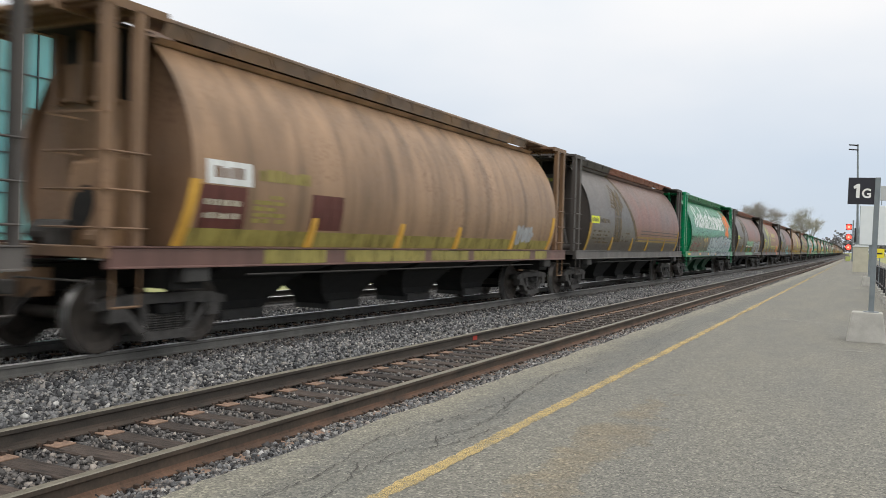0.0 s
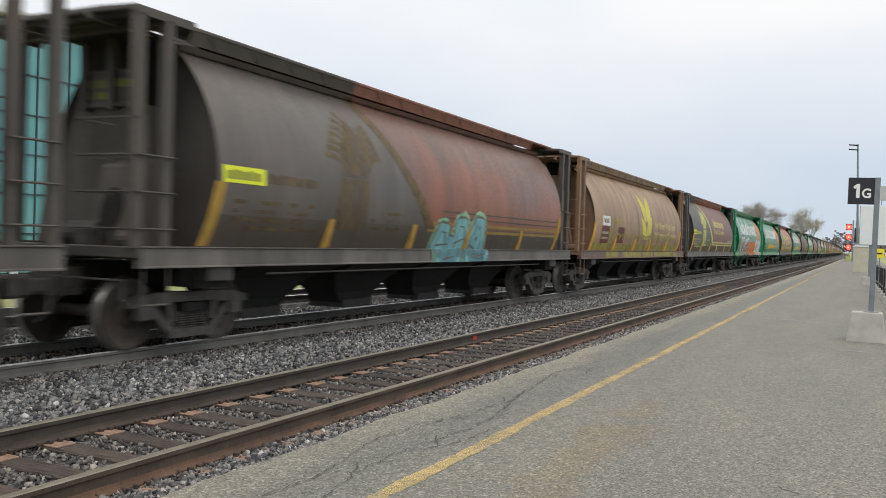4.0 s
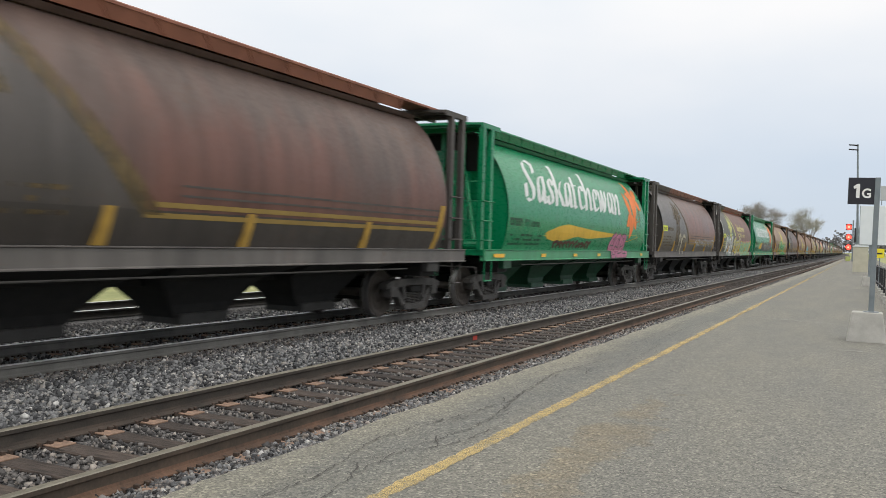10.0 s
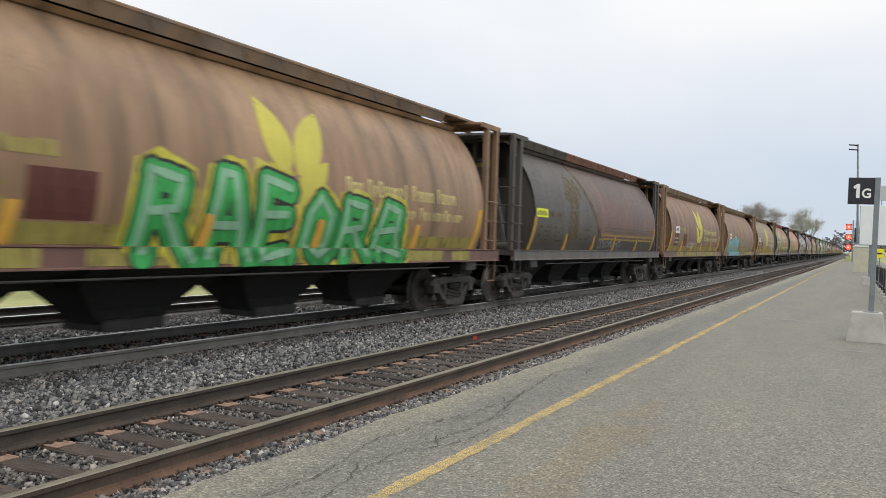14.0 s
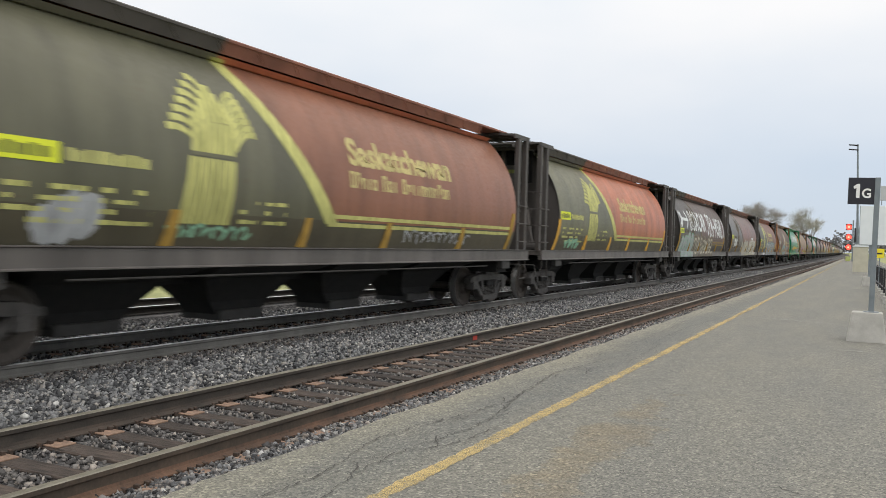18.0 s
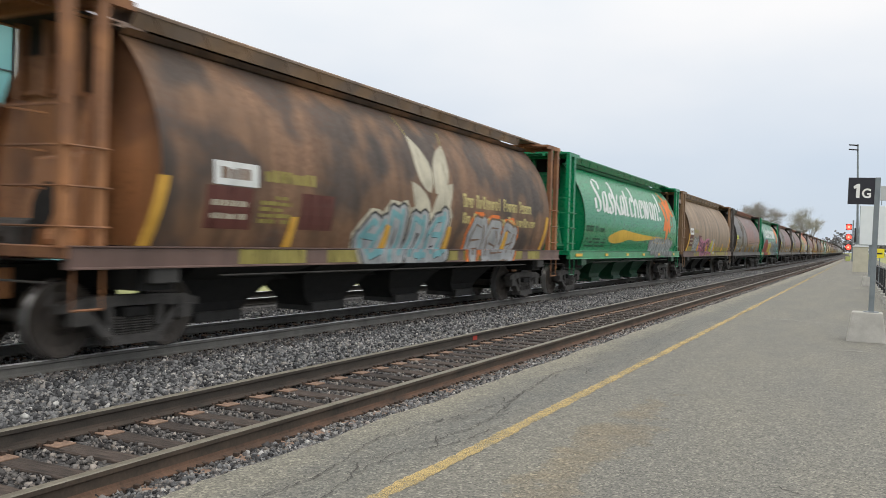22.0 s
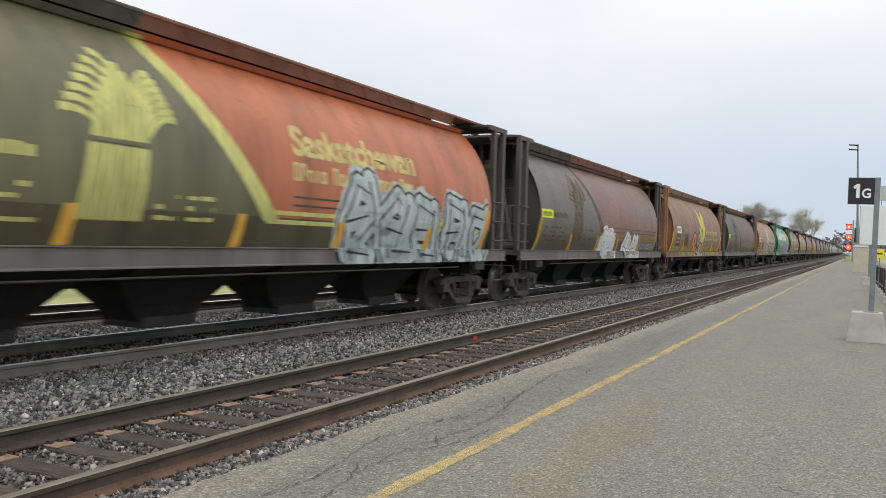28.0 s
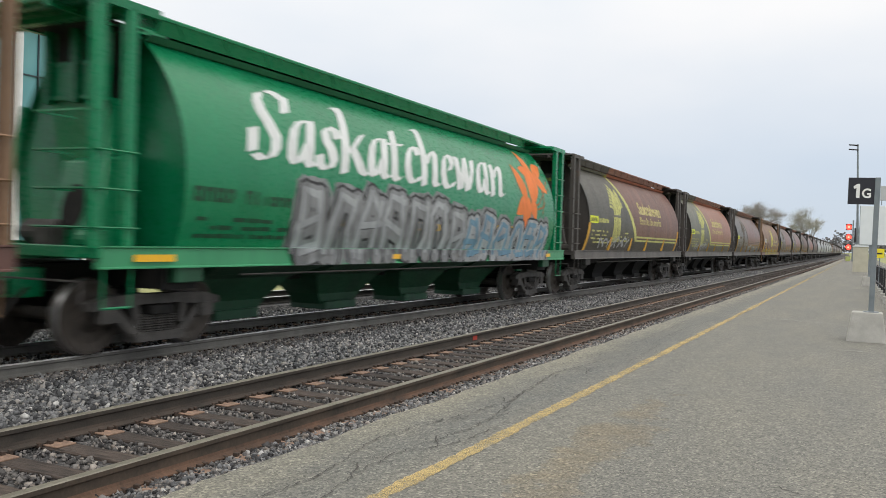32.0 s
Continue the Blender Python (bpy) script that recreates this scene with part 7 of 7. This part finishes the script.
put(CARS[4], "paint_patch", drawing([rect(-5.4, -4.7, 1.17, 1.37)], -0.015), P_RED, "red paint on the sill")
g(CARS[5], -1.0, 1.5, 1.12, 2.1, 3, P_CYAN, P_DKGREY, 7, P_PALEG)
g(CARS[6], -6.0, 5.5, 1.75, 2.1, 12, P_BANDY, None, 8, thick=0.06)
g(CARS[7], 4.6, 6.1, 1.85, 2.2, 4, P_SILVER, None, 9, thick=0.06)
g(CARS[8], -6.3, -1.6, 1.14, 2.45, 4, P_BROWNG, P_WHITE, 10, P_WHITE, P_SILVER)
g(CARS[8], -2.2, 2.6, 1.3, 2.2, 5, P_ORANGE, P_BROWNG, 11, P_CREAM)
g(CARS[8], 2.7, 6.3, 1.14, 2.4, 4, P_WHITE, P_DKGREY, 12, thick=0.24, shapes=(3, 9, 6, 0))
g(CARS[9], 4.2, 6.2, 1.5, 2.0, 4, P_SILVER, None, 13, thick=0.07)
g(CARS[12], -6.0, -4.3, 1.5, 2.2, 2, P_DKGREY, None, 14)
g(CARS[13], 2.05, 4.15, 1.2, 2.1, 3, P_PINK, P_DKGREY, 15, thick=0.24)
g(CARS[13], -4.0, -0.3, 1.45, 1.75, 6, P_MAROON, None, 16, thick=0.07)
g(CARS[14], -4.0, -2.6, 1.14, 2.4, 1, P_CREAM, None, 17, thick=0.1)
g(CARS[14], 0.5, 6.6, 1.6, 2.15, 8, P_SILVER, None, 18, thick=0.06)
put(CARS[15], "marking", drawing([rect(-7.13, -6.93 + 0.04 * (i % 3), 2.62 + 0.12 * i + 0.03 * (i % 2), 2.665 + 0.12 * i + 0.03 * (i % 2)) for i in range(12)], 0.006), P_WHITE)
g(CARS[15], -6.2, -2.9, 1.2, 2.45, 3, P_SILVER, P_MAROON, 19, P_PALEG, P_WHITE)
g(CARS[15], -2.5, 0.7, 1.2, 2.45, 4, P_CREAM, P_BLACK, 20, None, P_YEL)
g(CARS[15], 1.0, 6.3, 1.2, 2.1, 6, P_PALEG, P_YEL, 21, P_PINK)
patch(CARS[16], -2.6, 6.2, 1.5, 2.3, P_DKGREY, 22, 26, label="dark grey overspray")
g(CARS[16], -1.0, 6.0, 1.4, 2.2, 7, P_GREY, None, 23, thick=0.09)
g(CARS[17], -2.9, 3.6, 1.14, 2.45, 6, P_LEAF, P_BLACK, 24, P_YEL, P_PALEG, 0.30, shapes=(10, 0, 5, 9, 10))
g(CARS[18], -1.0, 2.0, 1.45, 1.8, 5, P_GREY, None, 25, thick=0.05)
g(CARS[19], -3.0, -0.5, 1.5, 2.0, 4, P_SILVER, None, 26, thick=0.05)
g(CARS[20], -6.5, -1.5, 1.14, 2.3, 5, P_CYAN, P_BLUE, 27, P_CYAN)
g(CARS[20], 0.2, 1.9, 1.4, 2.2, 2, P_GREY, P_DKGREY, 28)
g(CARS[20], 4.7, 5.9, 1.5, 2.0, 2, P_GREY, P_DKGREY, 29)
g(CARS[21], 2.0, 6.1, 1.5, 2.2, 6, P_CREAM, None, 30, thick=0.08)
g(CARS[22], -6.3, -5.75, 1.55, 1.9, 2, P_SILVER, None, 31, P_SILVER, thick=0.06)
g(CARS[22], -4.6, -2.9, 1.5, 1.75, 4, P_PALEG, None, 66, thick=0.04)
g(CARS[22], 1.6, 4.6, 1.5, 1.8, 6, P_SILVER, None, 67, thick=0.03)
g(CARS[23], -6.6, -5.2, 1.45, 1.8, 2, P_PALEG, None, 32, thick=0.1)
put(CARS[24], "lettering", lettering("BOXCAR", -4.40, 0.45, 2.46, 3.50, 0.0, 0.03), P_WHITE, "white hand-painted lettering reading BOXCAR")
g(CARS[24], 0.75, 7.2, 2.22, 3.66, 9, P_WHITE, None, 33, thick=0.14, label="white hand-painted strokes", shapes=(12, 5, 6, 15, 6, 4, 11, 13, 14))
put(CARS[24], "arrow", drawing([rect(-6.4, -4.8, 2.93, 3.08)] + stroke([(-5.3, 3.4), (-4.75, 3.0), (-5.3, 2.6)], 0.09) + stroke([(-6.9, 3.35), (-6.45, 3.0), (-6.9, 2.65)], 0.09) + stroke([(-6.6, 3.35), (-6.2, 3.0), (-6.6, 2.65)], 0.09), 0.008), P_WHITE, "white painted arrow")
g(CARS[24], -6.9, -3.6, 1.14, 2.3, 4, P_SILVER, P_PALEG, 34, P_MUD)
g(CARS[24], -3.4, 2.6, 1.2, 2.2, 7, P_MUD, P_BROWNG, 35, P_MUD, P_CREAM, 0.2)
g(CARS[25], -6.0, -4.6, 1.75, 2.35, 3, P_WHITE, None, 36, thick=0.1)
g(CARS[25], -2.0, 1.9, 1.12, 2.1, 4, P_CREAM, P_SILVER, 37, P_CREAM)
g(CARS[25], 2.5, 6.35, 1.40, 2.22, 4, P_CREAM, P_WHITE, 38, P_CREAM, None, 0.24)
g(CARS[25], 3.4, 4.8, 2.32, 2.55, 5, P_WHITE, None, 90, thick=0.06)
put(CARS[25], "paint_star", drawing([[(4.86 + 0.05 * math.cos(q + 1.57), 1.82 + 0.05 * math.sin(q + 1.57)), (4.86 + r * math.cos(q - 0.12), 1.82 + r * math.sin(q - 0.12)), (4.86 + r * math.cos(q + 0.12), 1.82 + r * math.sin(q + 0.12)), (4.86 + 0.05 * math.cos(q - 1.57), 1.82 + 0.05 * math.sin(q - 1.57))][::-1] for q, r in ((0.15, 0.44), (0.95, 0.34), (1.62, 0.42), (2.4, 0.36), (3.2, 0.46), (4.0, 0.38), (4.75, 0.36), (5.5, 0.38))], 0.018), P_MAROON, "dark purple sprayed star")
put(CARS[25], "paint_patch", drawing(bars(2.2, 6.6, 1.15, 1.375, 91, 1.0, 0.4, 0.9), -0.013), P_CREAM, "cream paint on the sill")
g(CARS[26], -2.3, 5.3, 1.16, 2.25, 7, P_SILVER, P_DKGREY, 39, P_CYAN)
put(CARS[26], "paint_patch", drawing(bars(-5.5, -3.0, 1.15, 1.37, 5, 0.9, 0.1, 0.3), -0.014), P_WHITE, "white paint on the sill")
g(CARS[27], -2.6, 0.8, 1.12, 2.2, 4, P_SILVER, P_BLACK, 40, P_CREAM, P_CYAN)
g(CARS[27], 2.0, 4.8, 1.15, 2.1, 3, P_SILVER, P_BROWNG, 41, P_ORANGE)
g(CARS[28], 1.9, 6.3, 1.14, 2.05, 6, P_SILVER, None, 42, P_GREY, thick=0.09)
g(CARS[29], -6.0, -4.7, 1.45, 2.15, 3, P_SILVER, P_DKGREY, 43, P_GREY)
patch(CARS[29], -0.9, 0.0, 1.35, 2.15, P_YEL, 43, 9, label="yellow sprayed cloud")
patch(CARS[29], -0.1, 0.45, 1.3, 2.1, P_SILVER, 47, 9, label="silver sprayed cloud")
g(CARS[29], -4.3, -0.5, 1.12, 2.3, 5, P_BLACK, None, 44, P_PINK, None, 0.07)
g(CARS[30], -7.0, -3.6, 1.45, 1.85, 4, P_SILVER, None, 46, thick=0.07)
g(CARS[30], 2.0, 6.0, 1.5, 2.2, 6, P_SILVER, None, 47, thick=0.05)
g(CARS[31], -7.1, -3.6, 1.16, 2.5, 3, P_RED, P_BLACK, 48, P_CYAN, None, 0.40)
g(CARS[31], -3.4, -0.8, 1.14, 2.3, 3, P_YEL, P_RED, 49, P_WHITE, None, 0.2)
g(CARS[31], -0.4, 2.7, 1.16, 2.4, 4, P_GREY, P_BLACK, 50, P_PALEW, None, 0.2)
g(CARS[31], 2.9, 6.9, 1.14, 2.4, 5, P_DKGREY, P_BLACK, 51, P_BLUE, P_CYAN, 0.2)
g(CARS[32], -6.5, 6.0, 1.4, 1.9, 9, P_SILVER, None, 52, thick=0.05)
g(CARS[33], -6.0, -3.0, 1.5, 2.1, 3, P_BANDY, None, 53, thick=0.1)
g(CARS[34], 0.6, 7.0, 1.12, 2.7, 5, P_PALEW, P_BLACK, 54, P_PALEW, None, 0.34)
g(CARS[35], -1.4, 0.2, 1.12, 2.1, 2, P_WHITE, P_SILVER, 55, P_WHITE)
g(CARS[35], 1.5, 3.7, 1.15, 2.1, 2, P_WHITE, P_GREY, 56)
g(CARS[35], 4.0, 7.0, 1.42, 1.75, 5, P_SILVER, None, 57, thick=0.05)
g(CARS[37], -0.8, 5.2, 1.5, 2.3, 6, P_GREY, None, 58, thick=0.05)
g(CARS[38], -2.9, 0.9, 1.4, 2.2, 4, P_SILVER, P_DKGREY, 59, P_GREY)
g(CARS[38], 1.4, 6.2, 1.4, 2.25, 5, P_GREY, P_BLACK, 60, None, P_SILVER)
g(CARS[39], -4.8, 1.6, 1.14, 2.55, 7, P_GREY, P_BLACK, 61, P_GREY, P_SILVER)
g(CARS[39], 1.4, 6.9, 1.14, 2.25, 6, P_SILVER, P_BLACK, 62, P_GREY, P_BLUE)
for y, z, a, b2, col, inner, what in ((-1.55, 1.98, 0.60, 0.46, P_ORANGE, P_BROWNG, "orange sprayed ring"), (-0.35, 2.00, 0.52, 0.44, P_LILAC, P_BROWNG, "grey-lilac sprayed ring"), (-0.95, 1.48, 0.46, 0.30, P_ORANGE, P_ORANGE, "orange sprayed round"), (0.35, 1.60, 0.42, 0.34, P_SILVER, P_GREY, "pale sprayed round")):
    ring = put(CARS[36], "graffiti", drawing([ellipse(y, z, a, b2)], 0.0066 + 0.0004 * (a * 10 % 3)), P_BLACK, what)
    put(ring, "graffiti_fill", drawing([ellipse(y, z, a - 0.11, b2 - 0.09)], 0.0088 + 0.0003 * (a * 10 % 3)), col)
    put(ring, "graffiti_core", drawing([ellipse(y + 0.03, z, (a - 0.11) * 0.42, (b2 - 0.09) * 0.45)], 0.0102 + 0.0003 * (a * 10 % 3)), inner)
put(CARS[36], "paint_patch", drawing(bars(-1.5, 0.9, 1.16, 1.375, 75, 1.0, 0.25, 0.5), -0.012), P_SILVER, "pale paint on the sill")
g(CARS[40], -6.0, -2.0, 1.45, 2.0, 4, P_SILVER, None, 63, thick=0.06)
g(CARS[41], -6.0, -2.0, 1.45, 2.0, 4, P_SILVER, None, 64, thick=0.07)
g(CARS[42], -1.0, 5.0, 1.45, 2.0, 5, P_SILVER, None, 65, thick=0.07)


# ---------- what moves ----------
def car_pose(k, t):
    y = CAR * (k - 1) - travel(t) + POST + slack(k)
    return Matrix.Translation((FAR_X + bend(y), y, 0)) @ pose(0, 0, 0, 0, 0, math.degrees(BEND * max(0.0, y)))


def motions():
    times = [2.0 * i for i in range(17)]
    for k, car in CARS.items():
        walk(car, [(t, car_pose(k, t)) for t in times])
    spins = {}
    for car in CARS.values():
        for tr in car.children:
            if not tr.name.startswith("truck"):
                continue
            for ws in tr.children:
                if not ws.name.startswith("wheelset"):
                    continue
                side_y = round(ws.location.y, 2)
                if side_y not in spins:
                    rows = []
                    for f in range(32 * FPS + 1):
                        t = f / FPS
                        rows.append((t, Matrix.Translation((0, side_y, R_WHEEL)) @ Matrix.Rotation(travel(t) / R_WHEEL, 4, "X")))
                    walk(ws, rows)
                    spins[side_y] = ws
                else:
                    src = spins[side_y].animation_data
                    ws.rotation_mode = "QUATERNION"
                    own = ws.animation_data_create()
                    own.action, own.action_slot = src.action, src.action_slot


motions()
